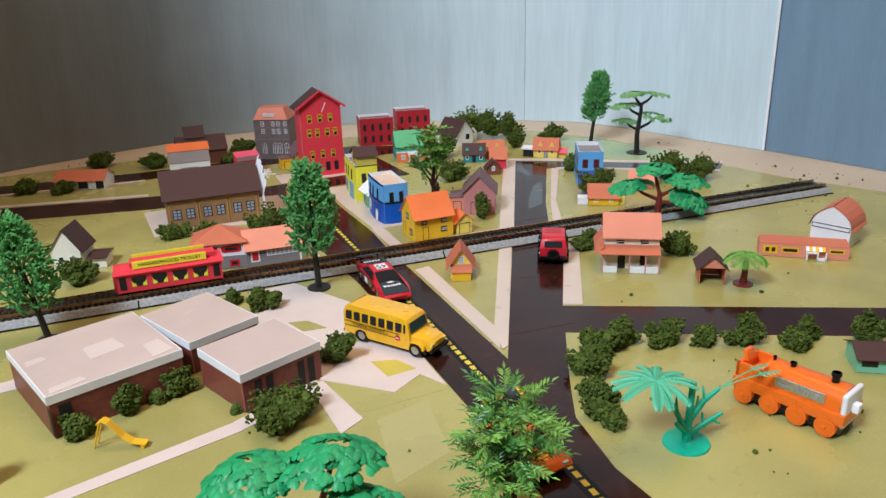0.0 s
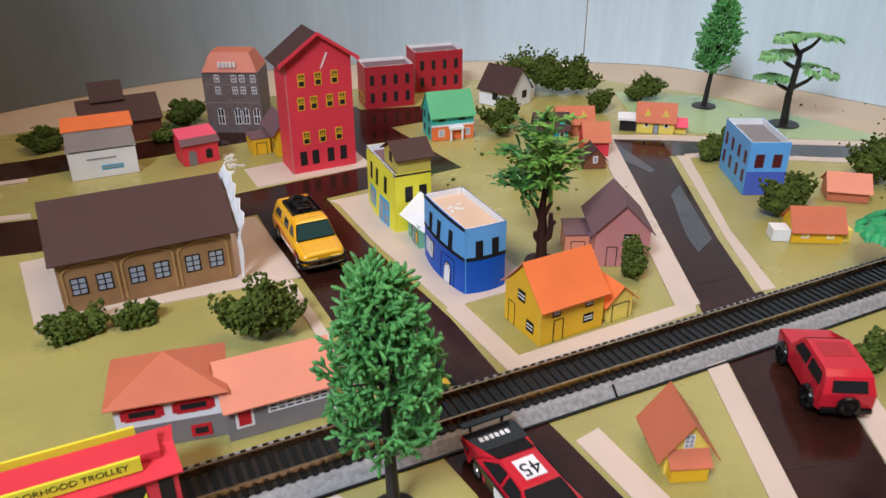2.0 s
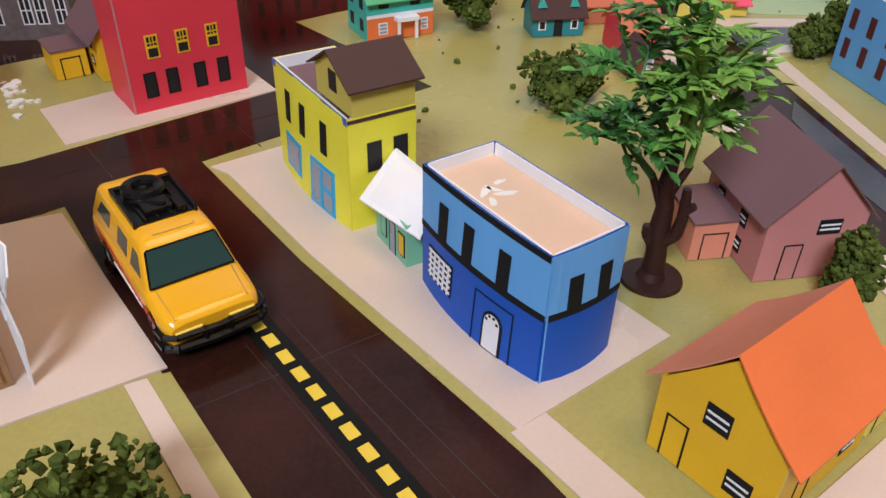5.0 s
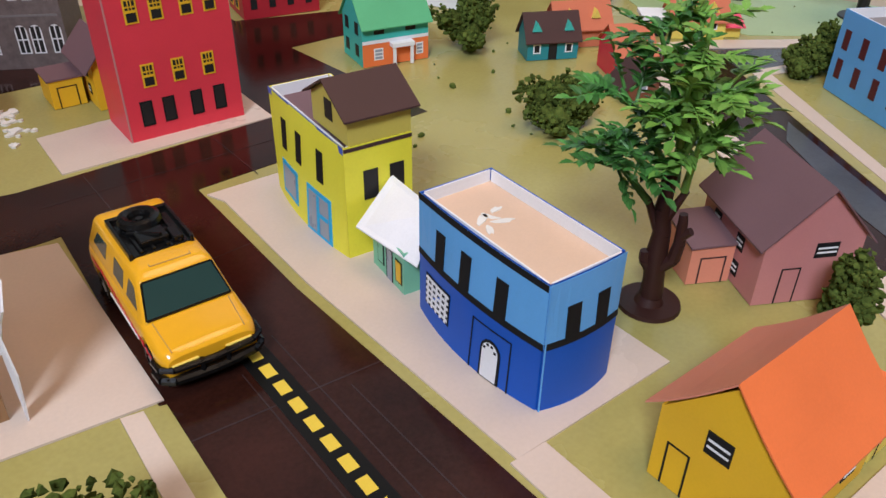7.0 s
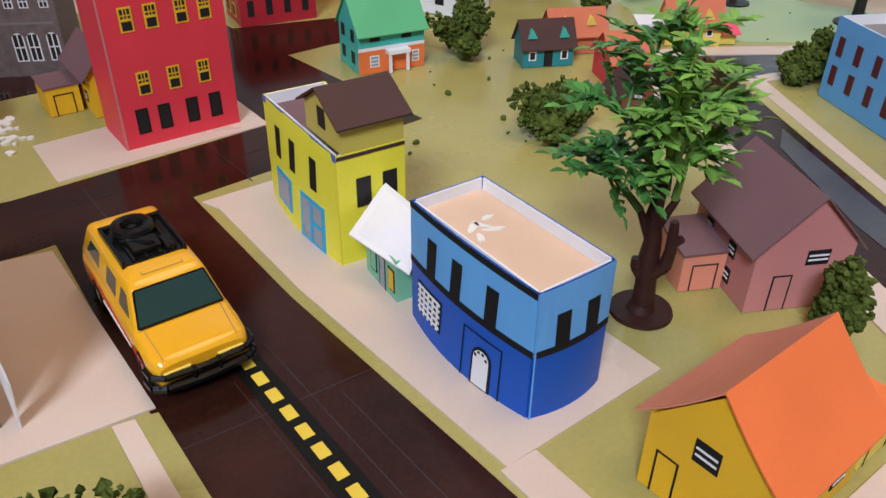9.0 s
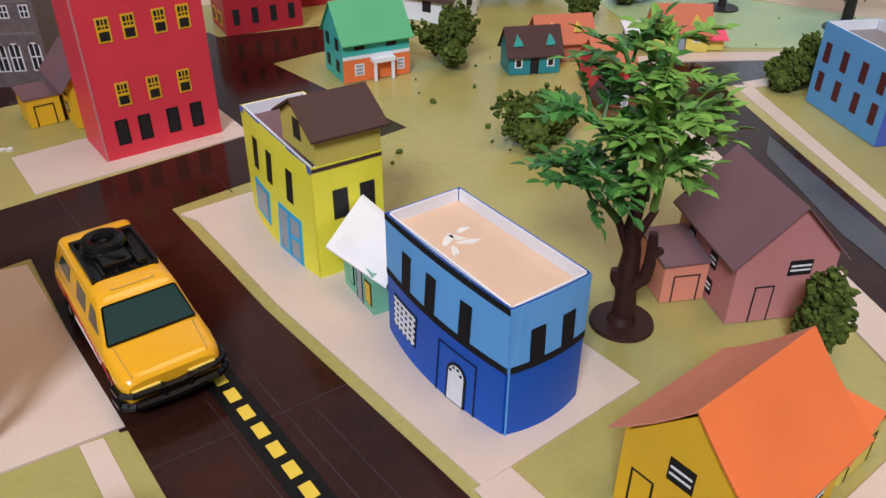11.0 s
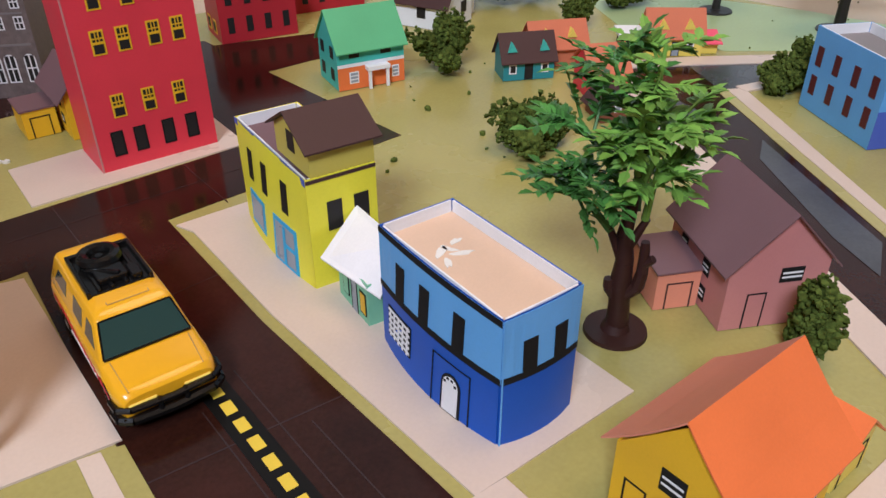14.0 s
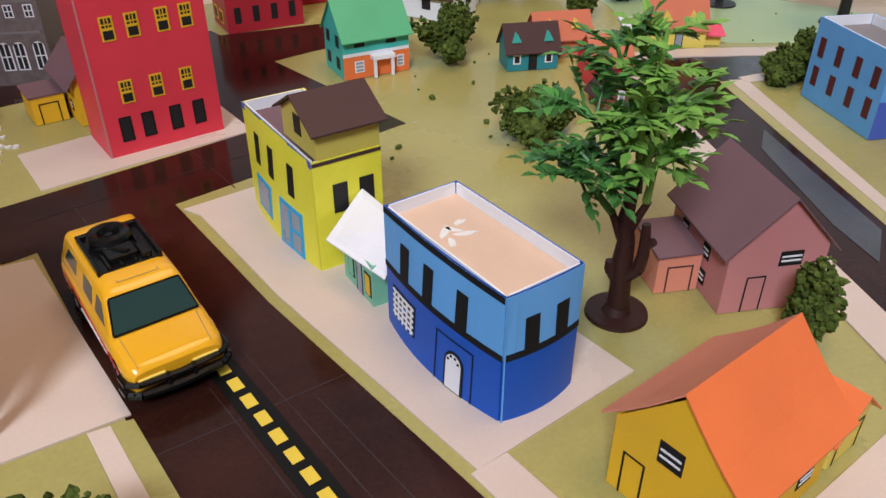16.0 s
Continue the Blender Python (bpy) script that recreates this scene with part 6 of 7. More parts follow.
def leaflet(bm, p, d, up, ln, w):
    """A folded leaf blade of six triangles from p along d."""
    d = d.normalized()
    s = d.cross(up)
    if s.length < 1e-3:
        s = d.orthogonal()
    s.normalize()
    n = s.cross(d)
    a = bm.verts.new(p)
    m = bm.verts.new(p + d * ln * 0.5 - n * w * 0.12)
    t = bm.verts.new(p + d * ln - n * w * 0.3)
    l = bm.verts.new(p + d * ln * 0.42 + s * w * 0.5 + n * w * 0.15)
    r = bm.verts.new(p + d * ln * 0.42 - s * w * 0.5 + n * w * 0.15)
    for f in ((a, l, m), (l, t, m), (a, m, r), (m, t, r)):
        bm.faces.new(f)


def sprig(bm, rnd, p, d, ln, n=7, w=0.2):
    """A plastic frond: paired pointed blades along a curved rib."""
    d = d.normalized()
    up = Vector((rnd.uniform(-0.3, 0.3), rnd.uniform(-0.3, 0.3), 1))
    s = d.cross(up)
    s = s.normalized() if s.length > 1e-3 else d.orthogonal().normalized()
    for i in range(n):
        t = 0.15 + 0.85 * i / max(1, n - 1)
        q = p + d * ln * t + Vector((0, 0, -0.18 * ln * t * t))
        k = 1 - 0.5 * abs(t - 0.55)
        if i == n - 1:
            leaflet(bm, q, d, up, ln * 0.42, w)
        else:
            for sg_ in (-1, 1):
                leaflet(bm, q, d * 0.75 + s * sg_ * 0.8 + Vector((0, 0, rnd.uniform(-0.15, 0.2))), up, ln * 0.42 * k, w * k)
    a, b = bm.verts.new(p + s * 0.03), bm.verts.new(p - s * 0.03)
    c = bm.verts.new(p + d * ln + Vector((0, 0, -0.18 * ln)))
    bm.faces.new((a, b, c))


def rand_dir(rnd):
    z = rnd.uniform(-1, 1)
    a = rnd.uniform(0, 6.2832)
    r = math.sqrt(1 - z * z)
    return Vector((r * math.cos(a), r * math.sin(a), z))


def base_disc(bm, r, n=30):
    disc(bm, 0, 0, 0, 0.12, r, r * 0.97, n)
    return disc(bm, 0, 0, 0.12, 0.22, r * 0.35, r * 0.2, 16)


def fern_tree(label, x, y, height, spread, seed, bark, mats, limbs, count=150, rot=0, size=1.0, nl=5, wl=0.26):
    """Plastic tree: forked trunk on a round foot, fronds massed at the limb ends."""
    rnd = random.Random(seed)
    t = thing("toy_tree", label, "toy tree", x, y, Z1, rot, "toy trees")
    part("foot", base_disc(bmesh.new(), 0.92), bark, t, "round plastic foot", True)
    bm = bmesh.new()
    k = height / 9.0
    limb(bm, [Vector(p) * k for p in ((0, 0, 0.1), (0.0, 0.02, 0.7), (-0.02, 0.02, 1.5), (-0.2, 0, 2.6), (-0.4, 0, 3.8), (-0.45, 0.05, 5.0), (-0.4, 0.1, 6.4))], [0.38, 0.27, 0.24, 0.22, 0.19, 0.14, 0.07], 9)
    ends = []
    for i, (dx, dy, z, r) in enumerate(limbs):
        s = Vector((-0.42 + 0.05 * (i % 3 - 1), 0, min(z - 0.9, 3.5 + 0.5 * (i % 4))))
        e = Vector((dx, dy, z))
        m = (s + e) / 2 + Vector((0, 0, -0.15))
        limb(bm, [s * k, m * k, e * k], [0.15, 0.10, 0.04], 6)
        ends.append((e * k, r * spread))
    limb(bm, [Vector((0.15, -0.05, 1.5)) * k, Vector((0.42, -0.12, 2.0)) * k, Vector((0.42, -0.12, 2.8)) * k, Vector((0.4, -0.1, 3.5)) * k], [0.17, 0.17, 0.13, 0.10], 7)
    limb(bm, [Vector((0.42, -0.12, 2.75)) * k, Vector((0.68, -0.2, 3.0)) * k], [0.14, 0.1], 7)
    limb(bm, [Vector((-0.15, 0, 1.3)) * k, Vector((-0.36, -0.1, 1.7)) * k, Vector((-0.36, -0.1, 2.05)) * k], [0.16, 0.14, 0.12], 7)
    part("trunk", bm, bark, t, "", True)
    total = sum(r for _, r in ends)
    for mi, mat in enumerate(mats):
        bm = bmesh.new()
        for e, r in ends:
            for _ in range(max(4, int(count * r / total / len(mats)))):
                o = rand_dir(rnd)
                o.z *= 0.6
                p = e + o * r * rnd.uniform(0.2, 0.75)
                d = (o + Vector((0, 0, 0.1)) + rand_dir(rnd) * 0.45)
                sprig(bm, rnd, p, d, rnd.uniform(0.75, 1.2) * size, nl, wl * size)
        part("crown", bm, mat, t, "pointed plastic leaves")
    return t


def needle_tree(label, x, y, height, crown_lo, rx, seed, mat, bark, lean=(0, 0), count=900, foot=0.95):
    """Upright oval plastic tree of many small rounded twigs."""
    rnd = random.Random(seed)
    t = thing("toy_tree", label, "toy tree", x, y, Z1, 0, "toy trees")
    part("foot", base_disc(bmesh.new(), foot), bark, t, "dark rough plastic foot", True)
    top = Vector((lean[0], lean[1], height))
    bm = bmesh.new()
    limb(bm, [Vector((0, 0, 0.1)), top * 0.35, top * 0.7, top * 0.95], [0.27, 0.2, 0.14, 0.05], 8)
    c0 = top * (crown_lo / height)
    for i in range(14):
        f = rnd.uniform(0.1, 0.85)
        s = c0.lerp(top, f * 0.8)
        a = rnd.uniform(0, 6.28)
        rr = rx * math.sin(math.pi * min(0.95, 0.25 + f * 0.65)) * 0.8
        limb(bm, [s, s + Vector((rr * math.cos(a), rr * math.sin(a), 0.9))], [0.07, 0.03], 5)
    part("trunk", bm, bark, t, "", True)
    bm = bmesh.new()
    for i in range(count):
        f = rnd.random() ** 0.85
        env = rx * (math.sin(math.pi * (0.12 + 0.84 * f ** 0.75)) ** 0.8)
        env *= 0.82 + 0.3 * noise.noise(Vector((f * 5, i % 7, seed)))
        a = rnd.uniform(0, 6.2832)
        r = env * math.sqrt(rnd.uniform(0.12, 1.0))
        p = c0.lerp(top, f) + Vector((r * math.cos(a), r * math.sin(a), rnd.uniform(-0.2, 0.2)))
        d = Vector((math.cos(a) * 0.8, math.sin(a) * 0.8, 0.75)) + rand_dir(rnd) * 0.5
        d.normalize()
        tube(bm, p - d * 0.35, p + d * 0.3, 0.05, 0.05, 4)
        for j in range(4):
            dd = (d + rand_dir(rnd) * 0.85).normalized()
            ln = rnd.uniform(0.3, 0.55)
            q = p + d * 0.16 * j
            tube(bm, q, q + dd * ln * 0.7, 0.04, 0.085, 5, False)
            tube(bm, q + dd * ln * 0.7, q + dd * ln, 0.085, 0.035, 5)
    part("crown", bm, mat, t, "short rounded plastic twigs")
    return t


def lobe(bm, p, d, up, ln, w):
    """A rounded, slightly cupped leaf from p along d."""
    d = d.normalized()
    s = d.cross(up)
    s = s.normalized() if s.length > 1e-3 else d.orthogonal().normalized()
    n = s.cross(d)
    rim = ((0, 0), (0.3, 0.42), (0.65, 0.5), (0.92, 0.26), (1, 0), (0.92, -0.26), (0.65, -0.5), (0.3, -0.42))
    vs = [bm.verts.new(p + d * ln * a + s * w * b - n * w * 0.5 * (a * a * 0.7 + b * b)) for a, b in rim]
    c = bm.verts.new(p + d * ln * 0.55 + n * w * 0.02)
    for i in range(8):
        bm.faces.new((vs[i], vs[(i + 1) % 8], c))


def pad(bm, rnd, c, rx, ry, dome, tilt, n=90, size=0.55, star=False):
    """A shallow dome of overlapping lobed leaves."""
    q = tilt
    for i in range(n):
        r = math.sqrt(rnd.uniform(0.0, 1))
        a = rnd.uniform(0, 6.2832)
        p = Vector((rx * r * math.cos(a), ry * r * math.sin(a), dome * (1 - r * r) + rnd.uniform(-0.05, 0.05)))
        d = Vector((math.cos(a), math.sin(a), -0.25 - 0.3 * r)) + rand_dir(rnd) * 0.35
        for j in (-0.7, 0, 0.7):
            dd = Matrix.Rotation(j, 3, "Z") @ d
            (leaflet if star else lobe)(bm, c + q @ p, q @ dd, Vector((0, 0, 1)), size * rnd.uniform(0.8, 1.2), size * 0.75)


def pad_tree(label, x, y, trunk, limbs, seed, bark, mat, foot=1.0, n=90, size=0.55, rot=0, star=False):
    rnd = random.Random(seed)
    t = thing("toy_tree", label, "toy tree", x, y, Z1, rot, "toy trees")
    part("foot", base_disc(bmesh.new(), foot), bark, t, "round plastic foot", True)
    bm = bmesh.new()
    limb(bm, [Vector(p) for p in trunk], [0.36, 0.3, 0.24, 0.18][:len(trunk)], 9)
    for s, e, rx, ry, dome, ti in limbs:
        s, e = Vector(s), Vector(e)
        limb(bm, [s, s.lerp(e, 0.55) + Vector((0, 0, -0.2)), e], [0.2, 0.16, 0.1], 7)
    part("trunk", bm, bark, t, "", True)
    for s, e, rx, ry, dome, ti in limbs:
        bm = bmesh.new()
        pad(bm, rnd, Vector(e), rx, ry, dome, Euler(ti).to_matrix(), n, size, star)
        part("leaf_pad", bm, mat, t, "spreading plastic leaf pad").data.shade_smooth()
    return t


def blade(bm, p, d, up, ln, w):
    """A toothed, cupped oval leaf from p along d."""
    d = d.normalized()
    s = d.cross(up)
    s = s.normalized() if s.length > 1e-3 else d.orthogonal().normalized()
    n = s.cross(d)
    side = ((0.22, 0.34), (0.48, 0.5), (0.52, 0.38), (0.76, 0.34), (0.8, 0.2))
    rim = [(0.0, 0.0)] + list(side) + [(1.0, 0.0)] + [(a, -b) for a, b in side[::-1]]
    vs = [bm.verts.new(p + d * ln * a + s * w * b + n * w * (0.35 * abs(b) - 0.35 * a * a)) for a, b in rim]
    c = bm.verts.new(p + d * ln * 0.5 - n * w * 0.1)
    for i in range(len(vs)):
        bm.faces.new((vs[i], vs[(i + 1) % len(vs)], c))


def leafy_branch(bm, rnd, p, d, ln, size, pairs=4):
    """A thin green stem that droops, with paired toothed leaves and one at its tip."""
    d = d.normalized()
    up = Vector((rnd.uniform(-0.3, 0.3), rnd.uniform(-0.3, 0.3), 1))
    s = d.cross(up)
    s = s.normalized() if s.length > 1e-3 else d.orthogonal().normalized()
    def point(t):
        return p + d * ln * t + Vector((0, 0, -0.2 * ln * t * t))
    limb(bm, [point(0), point(0.5), point(1)], [0.055, 0.04, 0.022], 5)
    for i in range(pairs):
        q = point(0.3 + 0.6 * i / pairs)
        for sg in (-1, 1):
            blade(bm, q, d * rnd.uniform(0.5, 0.9) + s * sg + Vector((0, 0, rnd.uniform(-0.2, 0.4))), up, size * rnd.uniform(0.8, 1.15), size * 0.52)
    blade(bm, point(0.97), d, up, size * 1.1, size * 0.55)


def branch_tree(label, x, y, seed, bark, boughs):
    """Plastic tree on a round foot: a forked trunk, cut stubs, and boughs that plug in, each with its own leaves."""
    rnd = random.Random(seed)
    t = thing("toy_tree", label, "toy tree", x, y, Z1, -53, "toy trees", fixed=True)
    part("foot", base_disc(bmesh.new(), 0.95), bark, t, "round plastic foot", True)
    bm = bmesh.new()
    limb(bm, [Vector(q) for q in ((0, 0, 0.08), (0.02, 0.0, 0.35), (0.0, 0.02, 1.0), (-0.05, 0.02, 1.7), (-0.02, 0, 2.5), (-0.12, 0, 3.3), (0.0, 0.05, 4.6), (0.1, 0.1, 6.2))], [0.46, 0.34, 0.31, 0.32, 0.26, 0.22, 0.15, 0.07], 11)
    limb(bm, [Vector(q) for q in ((0.05, -0.05, 1.35), (0.42, -0.1, 1.75), (0.5, -0.12, 2.3), (0.48, -0.1, 3.0), (0.46, -0.1, 3.25))], [0.2, 0.2, 0.17, 0.14, 0.12], 9)
    limb(bm, [Vector((0.5, -0.12, 2.55)), Vector((0.74, -0.2, 2.8))], [0.16, 0.12], 8)
    limb(bm, [Vector((-0.1, 0, 1.2)), Vector((-0.36, -0.1, 1.6)), Vector((-0.38, -0.1, 1.9))], [0.19, 0.16, 0.14], 8)
    for s, e in (((-0.1, 0, 2.5), (-0.55, 0.0, 3.5)), ((0.0, 0, 2.9), (0.42, 0.05, 3.9)), ((-0.1, 0.05, 3.2), (-0.2, 0.5, 4.2))):
        limb(bm, [Vector(s), Vector(e)], [0.16, 0.1], 8)
    part("trunk", bm, bark, t, "", True)
    for mat, s, e, r, count, size in boughs:
        s, e = Vector(s), Vector(e)
        bm = bmesh.new()
        limb(bm, [s, s.lerp(e, 0.5) + Vector((0, 0, 0.12)), e], [0.12, 0.09, 0.05], 7)
        for k in range(count):
            o = rand_dir(rnd)
            o.z = o.z * 0.55 + 0.1
            p = s.lerp(e, rnd.uniform(0.55, 1.0)) + o * r * 0.2
            leafy_branch(bm, rnd, p, o + (e - s).normalized() * 0.35, r * rnd.uniform(0.7, 1.1), size)
        part("bough", bm, mat, t, "green plastic bough with toothed leaves")
    return t


FORKS = [(-1.7, 0.1, 4.6, 1.0), (1.3, -0.5, 5.0, 1.0), (-0.9, 0.8, 6.4, 1.0), (0.9, 0.6, 6.6, 1.05), (0.1, -0.9, 6.9, 1.0), (0.3, 0.2, 8.3, 1.0), (-0.8, -0.6, 5.6, 0.9), (1.7, 0.3, 6.2, 0.9), (0.0, 0.9, 4.9, 0.9)]
# LEAFLIGHT boughs carry the look of lit leaves in their colour
BOUGHS = [
    # leaf, start, end, reach, branches, leaf length
    (LEAF, (-0.5, 0, 3.4), (-2.1, 0.2, 4.8), 1.05, 13, 0.46),
    (LEAF, (-0.4, 0.1, 3.8), (-1.2, -0.7, 5.2), 1.1, 13, 0.46),
    (LEAFLIGHT, (0.35, 0, 3.9), (0.5, -0.5, 5.9), 1.1, 11, 0.5),
    (LEAF, (0.1, 0.2, 4.0), (0.0, 1.0, 5.6), 1.15, 13, 0.48),
    (LEAF, (-0.2, 0.1, 4.4), (-1.7, 0.2, 6.5), 1.25, 15, 0.46),
    (LEAFLIGHT, (0.1, 0, 4.8), (0.8, 0.1, 6.9), 1.3, 15, 0.56),
    (LEAFLIGHT, (0.0, 0, 5.2), (-0.1, -0.9, 7.1), 1.2, 12, 0.52),
    (LEAF, (0.0, 0, 5.6), (-1.0, 0.3, 8.1), 1.2, 14, 0.46),
    (LEAFLIGHT, (0.1, 0.1, 6.0), (0.2, 0.2, 8.6), 1.1, 12, 0.5),
]
branch_tree("leafy green plastic toy tree with forked brown trunk", 52.45, 133.9, 11, BARK, BOUGHS)
fern_tree("leafy green plastic toy tree beside the road", 38.2, 87.3, 7.2, 1.45, 21, BARK, (LEAF, LEAFLIGHT, LEAFLIGHT), FORKS, 270, 40, 1.15, 6, 0.13)
needle_tree("bright green plastic toy tree with dark foot by the track", 36.85, 119.7, 10.1, 3.1, 2.2, 5, LEAFMINT, BARKBLACK, (-0.2, 0.4), 430)
needle_tree("bright green plastic toy tree with thin dark trunk", 16.7, 119.5, 9.3, 2.6, 2.3, 6, LEAFMINT, BARKBLACK, (-1.2, 0.2), 430)
needle_tree("green plastic toy tree leaning by the backdrop", 81.3, 151.6, 9.0, 3.2, 1.9, 8, LEAFMINT, BARKBLACK, (1.4, 0.5), 420, 1.1)
pad_tree("flat-topped plastic toy tree with black trunk and light green leaves", 83.6, 144.6, [(0, 0, 0.1), (-0.1, 0, 2.5), (0.25, 0, 5.2), (0.3, 0, 6.4)],
         [((0.2, 0, 3.2), (2.1, -0.8, 4.6), 2.1, 1.2, 0.35, (0.25, 0.2, 0)), ((-0.05, 0, 3.0), (-1.6, 0.8, 4.2), 1.8, 0.9, 0.2, (0, 0.1, 0)), ((0.2, 0, 4.8), (-1.6, 0.6, 6.2), 2.5, 0.9, 0.25, (0, 0.05, 0.3)), ((0.3, 0, 6.0), (-0.7, 0.4, 7.6), 1.9, 0.8, 0.2, (0, 0, 0.3)), ((0.3, 0, 6.2), (1.6, -0.7, 7.5), 2.0, 0.8, 0.2, (0, 0.15, -0.2))],
         31, BARKBLACK, LEAFPALE, 1.3, 42, 0.6, 0, True)
pad_tree("spreading plastic toy tree with red trunk and broad leaves", 70.4, 121.0, [(0, 0, 0.1), (0.0, 0, 1.6), (0.1, 0, 2.6)],
         [((0, 0, 1.8), (-2.4, 1.2, 3.3), 2.0, 1.3, 0.5, (0, -0.1, 0)), ((0.1, 0, 2.2), (-0.3, 0.6, 4.8), 2.0, 1.3, 0.5, (0, 0, 0.2)), ((0.1, 0, 2.2), (2.3, -1.0, 3.7), 2.1, 1.4, 0.6, (0.1, 0.15, 0)), ((0, 0, 1.6), (2.2, -1.8, 2.0), 2.0, 1.4, 0.7, (0.45, 0.3, 0))],
         41, BARKRED, LEAFBLUE, 1.2, 110, 0.55)
pad_tree("broad-leaved plastic toy tree with red trunk on the grass", 28.7, 87.1, [(0, 0, 0.1), (0.0, 0, 1.8), (0.1, 0, 3.0)],
         [((0, 0, 2.0), (-1.7, 1.4, 5.6), 1.9, 1.4, 0.8, (0, -0.1, 0)), ((0.1, 0, 2.4), (1.6, 0.6, 6.0), 2.0, 1.5, 0.8, (0, 0.1, 0.2)), ((0.1, 0, 2.4), (-2.9, 0.0, 4.2), 1.9, 1.4, 0.6, (0.1, -0.15, 0)), ((0, 0, 2.0), (2.3, -1.6, 4.4), 2.0, 1.6, 0.7, (0.25, 0.2, 0))],
         43, BARKRED, LEAFBLUE, 1.2, 170, 0.5)


def palm(label, x, y, h, mat, leafm, seed, fronds, ln, foot, rot=0, stubs=False):
    rnd = random.Random(seed)
    t = thing("toy_palm", label, "toy palm", x, y, Z1, rot, "toy trees")
    part("foot", base_disc(bmesh.new(), foot), mat, t, "round plastic foot", True)
    bm = bmesh.new()
    heads = [Vector((0, 0, h))]
    if stubs:
        heads = [Vector((-1.8, 1.0, 4.0)), Vector((2.4, -0.3, 2.4))]
        limb(bm, [Vector((0, 0, 0.1)), Vector((0.0, 0, 0.9)), Vector((0.35, 0.1, 3.5))], [0.27, 0.22, 0.17], 9)
        limb(bm, [Vector((0, 0, 0.5)), Vector((-0.7, 0.4, 2.2)), heads[0]], [0.19, 0.15, 0.11], 8)
        limb(bm, [Vector((0, 0, 0.6)), Vector((-1.0, 0.1, 1.6))], [0.18, 0.12], 8)
        limb(bm, [Vector((0.1, 0, 1.4)), Vector((1.3, -0.1, 2.1)), heads[1]], [0.22, 0.17, 0.1], 8)
        limb(bm, [Vector((0.1, 0, 0.5)), Vector((1.4, -0.4, 0.9)), Vector((2.2, -0.7, 1.2))], [0.2, 0.16, 0.1], 8)
        for a, b in (((0.6, -0.05, 1.7), (1.0, 0.1, 2.4)), ((1.3, -0.1, 2.1), (1.6, 0.2, 2.7)), ((-0.6, 0.35, 2.0), (-0.5, 0.5, 2.8)), ((1.0, -0.3, 0.8), (1.2, -0.1, 1.4)), ((1.5, -0.4, 1.0), (1.9, -0.8, 0.7))):
            limb(bm, [Vector(a), Vector(b)], [0.1, 0.05], 6)
    else:
        limb(bm, [Vector((0, 0, 0.1)), Vector((0.1, 0, h * 0.6)), Vector((0, 0, h))], [0.28, 0.2, 0.18], 8)
    part("trunk", bm, mat, t, "", True)
    bm = bmesh.new()
    for hi, c in enumerate(heads):
        cnt = fronds if hi == 0 else 2
        for i in range(cnt):
            a = 6.2832 * i / fronds + rnd.uniform(-0.2, 0.2)
            if hi == 1:
                a = -0.5 + 0.25 * i
            p = c.copy()
            d = Vector((math.cos(a), math.sin(a), 0.3 if stubs else 0.5))
            n = 12
            for j in range(n):
                st = ln / n * (1.0 if hi == 0 else 1.6)
                q = p + d.normalized() * st
                s = d.cross(Vector((0, 0, 1))).normalized()
                k = math.sin(math.pi * (0.15 + 0.8 * j / n)) * (0.17 if stubs else 0.28) * ln
                tube(bm, p, q, 0.05, 0.04, 4)
                if hi == 0 or j > 7:
                    for sg_ in (-1, 1):
                        leaflet(bm, p, d.normalized() * (1.1 if stubs else 0.7) + s * sg_, Vector((0, 0, 1)), k + 0.12, 0.26 if stubs else 0.16)
                p = q
                d.z -= ((1.0 if stubs else 1.9) if hi == 0 else 0.35) / n
    part("crown", bm, leafm, t, "long plastic palm fronds")


palm("turquoise plastic toy palm with broken fronds", 49.7, 89.3, 4.0, PLTEAL, PLTEALPALE, 3, 12, 2.3, 1.25, 20, True)
palm("small green plastic toy palm on brown foot", 66.6, 104.6, 2.3, BARKRED, LEAFLIGHT, 9, 15, 1.9, 0.75)


def ico(level):
    bm = bmesh.new()
    bmesh.ops.create_icosphere(bm, subdivisions=level, radius=1.0)
    v = np.array([p.co[:] for p in bm.verts])
    f = np.array([[q.index for q in g.verts] for g in bm.faces])
    bm.free()
    return v, f


ICO = {1: ico(1), 3: ico(3)}


def lumps(name, mat, spots, seed, parent=None, rough=0.5):
    """Many rough little lumps, (place, radius) each, in one mesh."""
    rg = np.random.RandomState(seed)
    vs, fs, base = [], [], 0
    for p, s in spots:
        core = s > 0.2
        v, f = ICO[3 if core else 1]
        q = v * (1 + (0.35 if core else rough) * (rg.rand(len(v), 1) - 0.5)) * s * (0.75 + 0.6 * rg.rand(3))
        vs.append(q + np.array(p))
        fs.append(f + base)
        base += len(v)
    me = bpy.data.meshes.new(name)
    me.from_pydata((np.concatenate(vs) * U).tolist(), [], np.concatenate(fs).tolist())
    me.materials.append(mat)
    ob = new(name, me)
    if parent:
        ob.parent = parent
    return ob


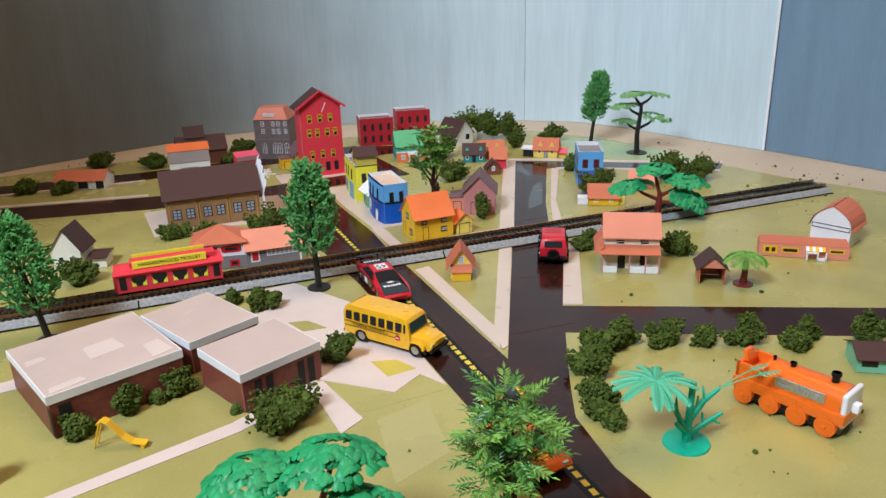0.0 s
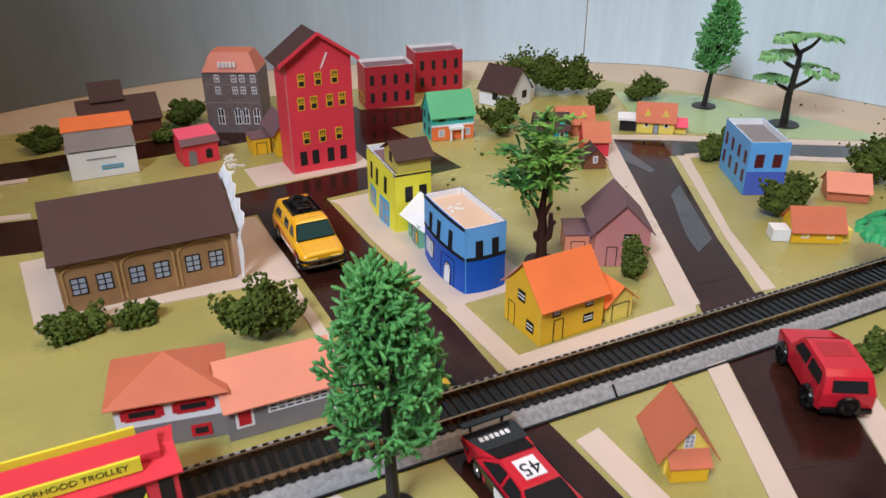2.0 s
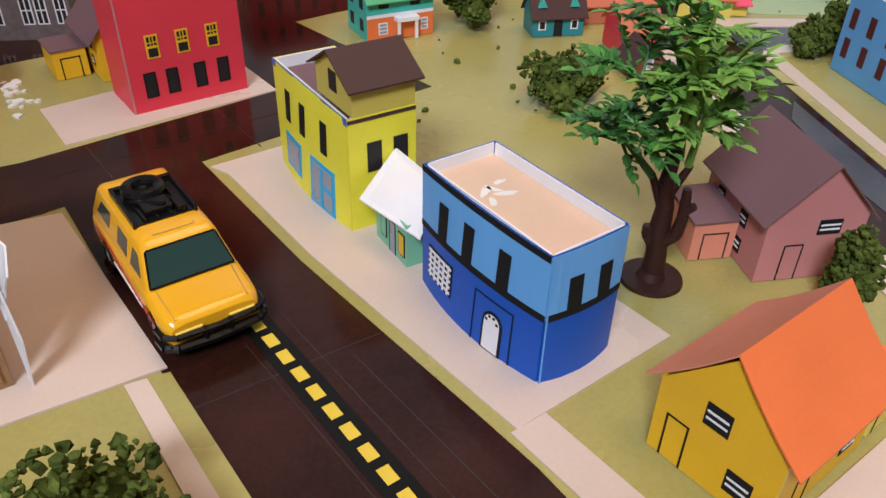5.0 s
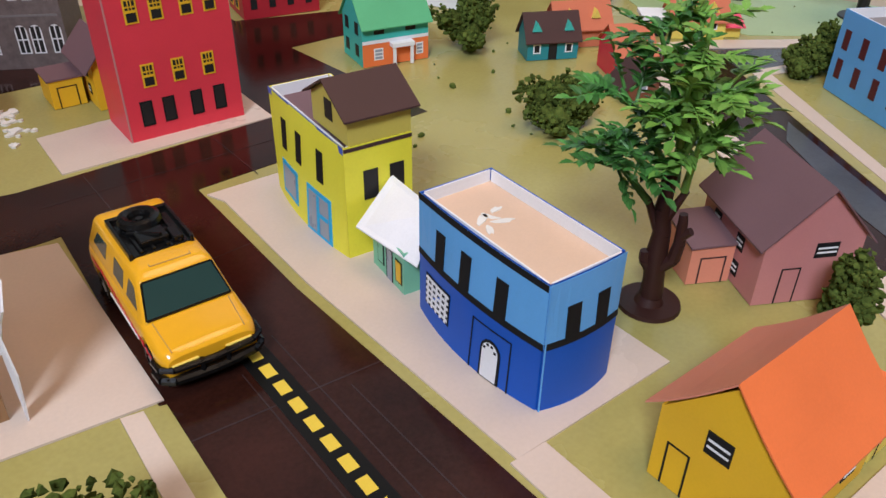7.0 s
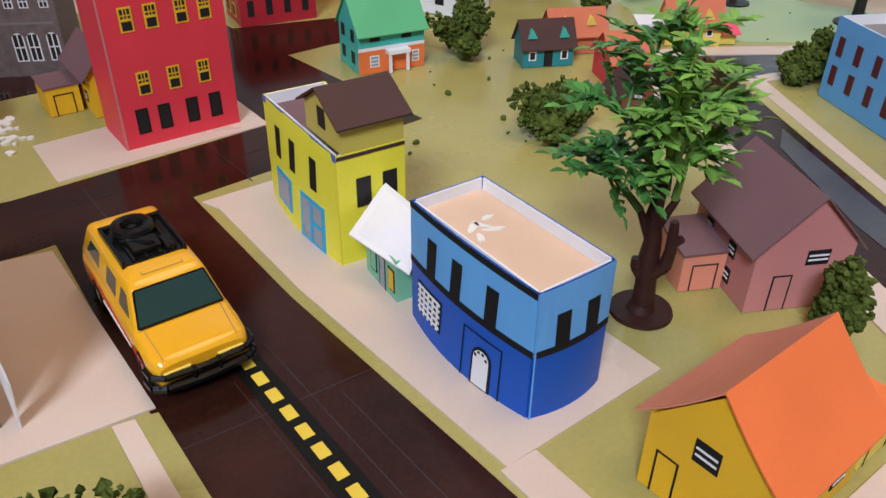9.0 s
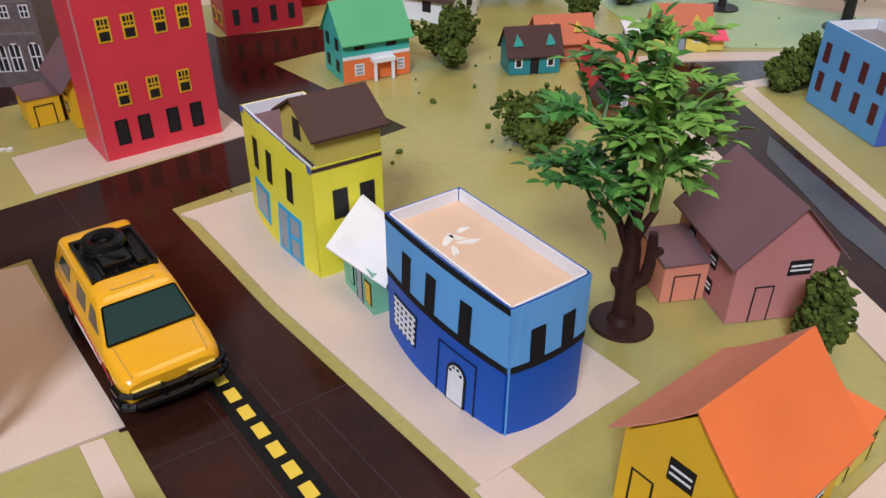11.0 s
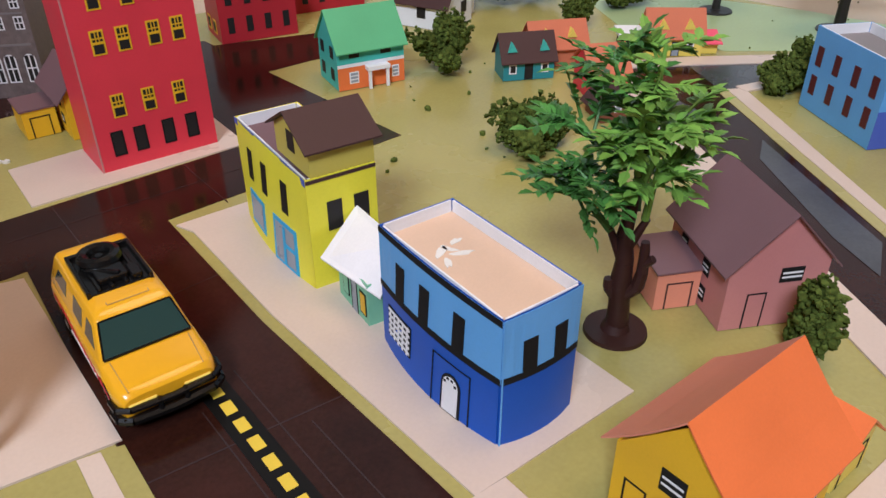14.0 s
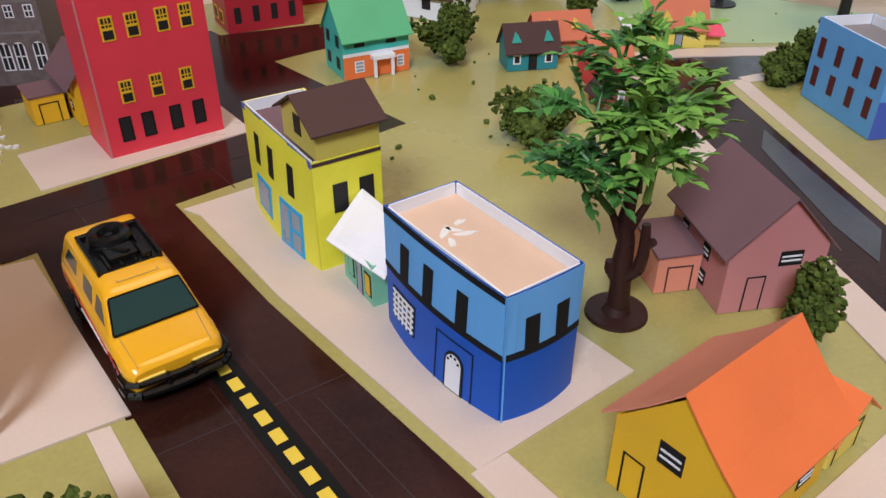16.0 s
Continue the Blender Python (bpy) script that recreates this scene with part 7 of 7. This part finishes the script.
def bush(x, y, rx, ry, h, seed, label="clump of dark green foam foliage", z=Z1):
    """A foam clump: many rough little lumps heaped over an uneven mound."""
    rnd = random.Random(seed)
    t = thing("bush", label, "bush", x, y, z, rnd.uniform(0, 20), "foam bushes")
    heads = [Vector((rnd.uniform(-0.7, 0.7) * rx, rnd.uniform(-0.7, 0.7) * ry, rnd.uniform(0.4, 0.95) * h)) for _ in range(max(6, int(4 + rx * 4.5)))]
    heads.append(Vector((0, 0, h)))
    spots = []
    for i in range(min(1900, int(420 + 560 * rx * h / 1.5))):
        e = rnd.choice(heads)
        o = rand_dir(rnd)
        r = rnd.uniform(0.45, 1.0)
        w = (0.27 * min(rx, ry) + 0.16) * rnd.uniform(0.8, 1.08)
        p = Vector((e.x * r + o.x * w, e.y * r + o.y * w, max(0.05, (e.z - 0.3) * r + o.z * 0.34)))
        spots.append((p, rnd.choice((0.06, 0.07, 0.08, 0.1, 0.13))))
    for e in heads:
        spots.append((e * 0.62, max(0.21, 0.30 * min(rx, ry))))
    lumps("foliage", BUSH, spots, seed, t, 1.0)
    return t


BUSHES = [
    # x, y, rx, ry, h
    (19.2, 104.7, 1.2, 0.8, 1.5), (21.9, 106.2, 1.3, 1.0, 2.0), (23.6, 106.7, 0.7, 0.5, 0.9), (24.9, 107.5, 1.3, 1.0, 1.9), (28.0, 103.4, 0.4, 0.3, 0.4),
    (30.4, 100.5, 3.3, 1.8, 2.3), (35.0, 107.0, 1.2, 1.1, 2.1), (29.9, 119.6, 0.9, 0.8, 1.4), (31.9, 117.8, 1.8, 1.1, 1.7),
    (19.5, 129.6, 2.1, 1.4, 2.2), (27.7, 137.7, 2.0, 1.0, 1.5), (30.4, 137.6, 1.6, 0.8, 1.3), (35.8, 133.3, 2.5, 1.8, 3.7),
    (55.35, 129.8, 0.9, 0.9, 2.9), (58.6, 144.0, 2.3, 1.5, 2.3), (61.6, 153.8, 2.9, 1.7, 3.1), (72.3, 141.4, 1.4, 1.2, 2.0), (73.7, 141.2, 1.3, 1.1, 2.6), (69.8, 132.0, 2.4, 1.7, 3.0),
    (69.2, 162.8, 4.4, 2.2, 4.8), (71.2, 161.6, 3.0, 2.0, 4.0), (73.5, 160.5, 3.0, 1.8, 3.8), (71.8, 154.6, 1.9, 1.3, 2.2), (77.9, 156.0, 2.5, 1.5, 2.7),
    (79.6, 133.2, 3.0, 1.9, 3.3), (82.4, 131.6, 3.2, 1.8, 2.9),
    (60.2, 116.9, 1.7, 1.3, 2.0), (66.1, 112.1, 1.6, 1.3, 2.2),
    (13.4, 162.8, 2.0, 1.3, 1.8), (17.2, 161.0, 2.0, 1.2, 1.5), (21.0, 171.8, 2.2, 1.4, 2.0), (27.6, 168.0, 2.2, 1.4, 2.0), (38.8, 168.8, 2.4, 1.5, 2.3), (36.6, 165.4, 1.4, 1.0, 1.4),
    (46.9, 92.9, 1.1, 1.5, 1.3), (47.8, 95.2, 1.2, 1.6, 1.5), (49.2, 97.9, 1.3, 1.6, 1.7), (50.9, 100.2, 1.3, 1.3, 1.6), (52.9, 100.5, 1.6, 1.1, 1.9),
    (55.6, 99.3, 2.0, 1.0, 1.7), (58.0, 98.0, 1.3, 0.8, 1.3), (60.2, 97.0, 2.1, 1.0, 2.1), (63.6, 95.3, 2.6, 1.0, 1.7), (66.9, 93.5, 1.5, 1.0, 2.3), (69.9, 91.7, 2.0, 1.0, 1.8),
]
for i, (x, y, rx, ry, h0) in enumerate(BUSHES):
    bush(x, y, rx, ry, h0, 100 + i)

# loose crumbs of foam on the grass
rnd = random.Random(77)
spots = []
for i in range(170):
    x, y = rnd.choice(((rnd.uniform(56, 92), rnd.uniform(96, 118)), (rnd.uniform(76, 95), rnd.uniform(124, 150)), (rnd.uniform(50, 62), rnd.uniform(84, 96)), (rnd.uniform(28, 37), rnd.uniform(90, 101)), (rnd.uniform(52, 64), rnd.uniform(138, 154)), (rnd.uniform(10, 26), rnd.uniform(158, 178)), (rnd.uniform(88, 97), rnd.uniform(118, 134))))
    s = rnd.choice((0.05, 0.06, 0.08, 0.14))
    x, y = lay(x, y)
    spots.append(((x, y, Z2 + s * 0.4), s))
tagged(lumps("foam_crumbs", BUSH, spots, 5), "scattered crumbs of green foam on the paper grass", "crumbs", kind="stuff")
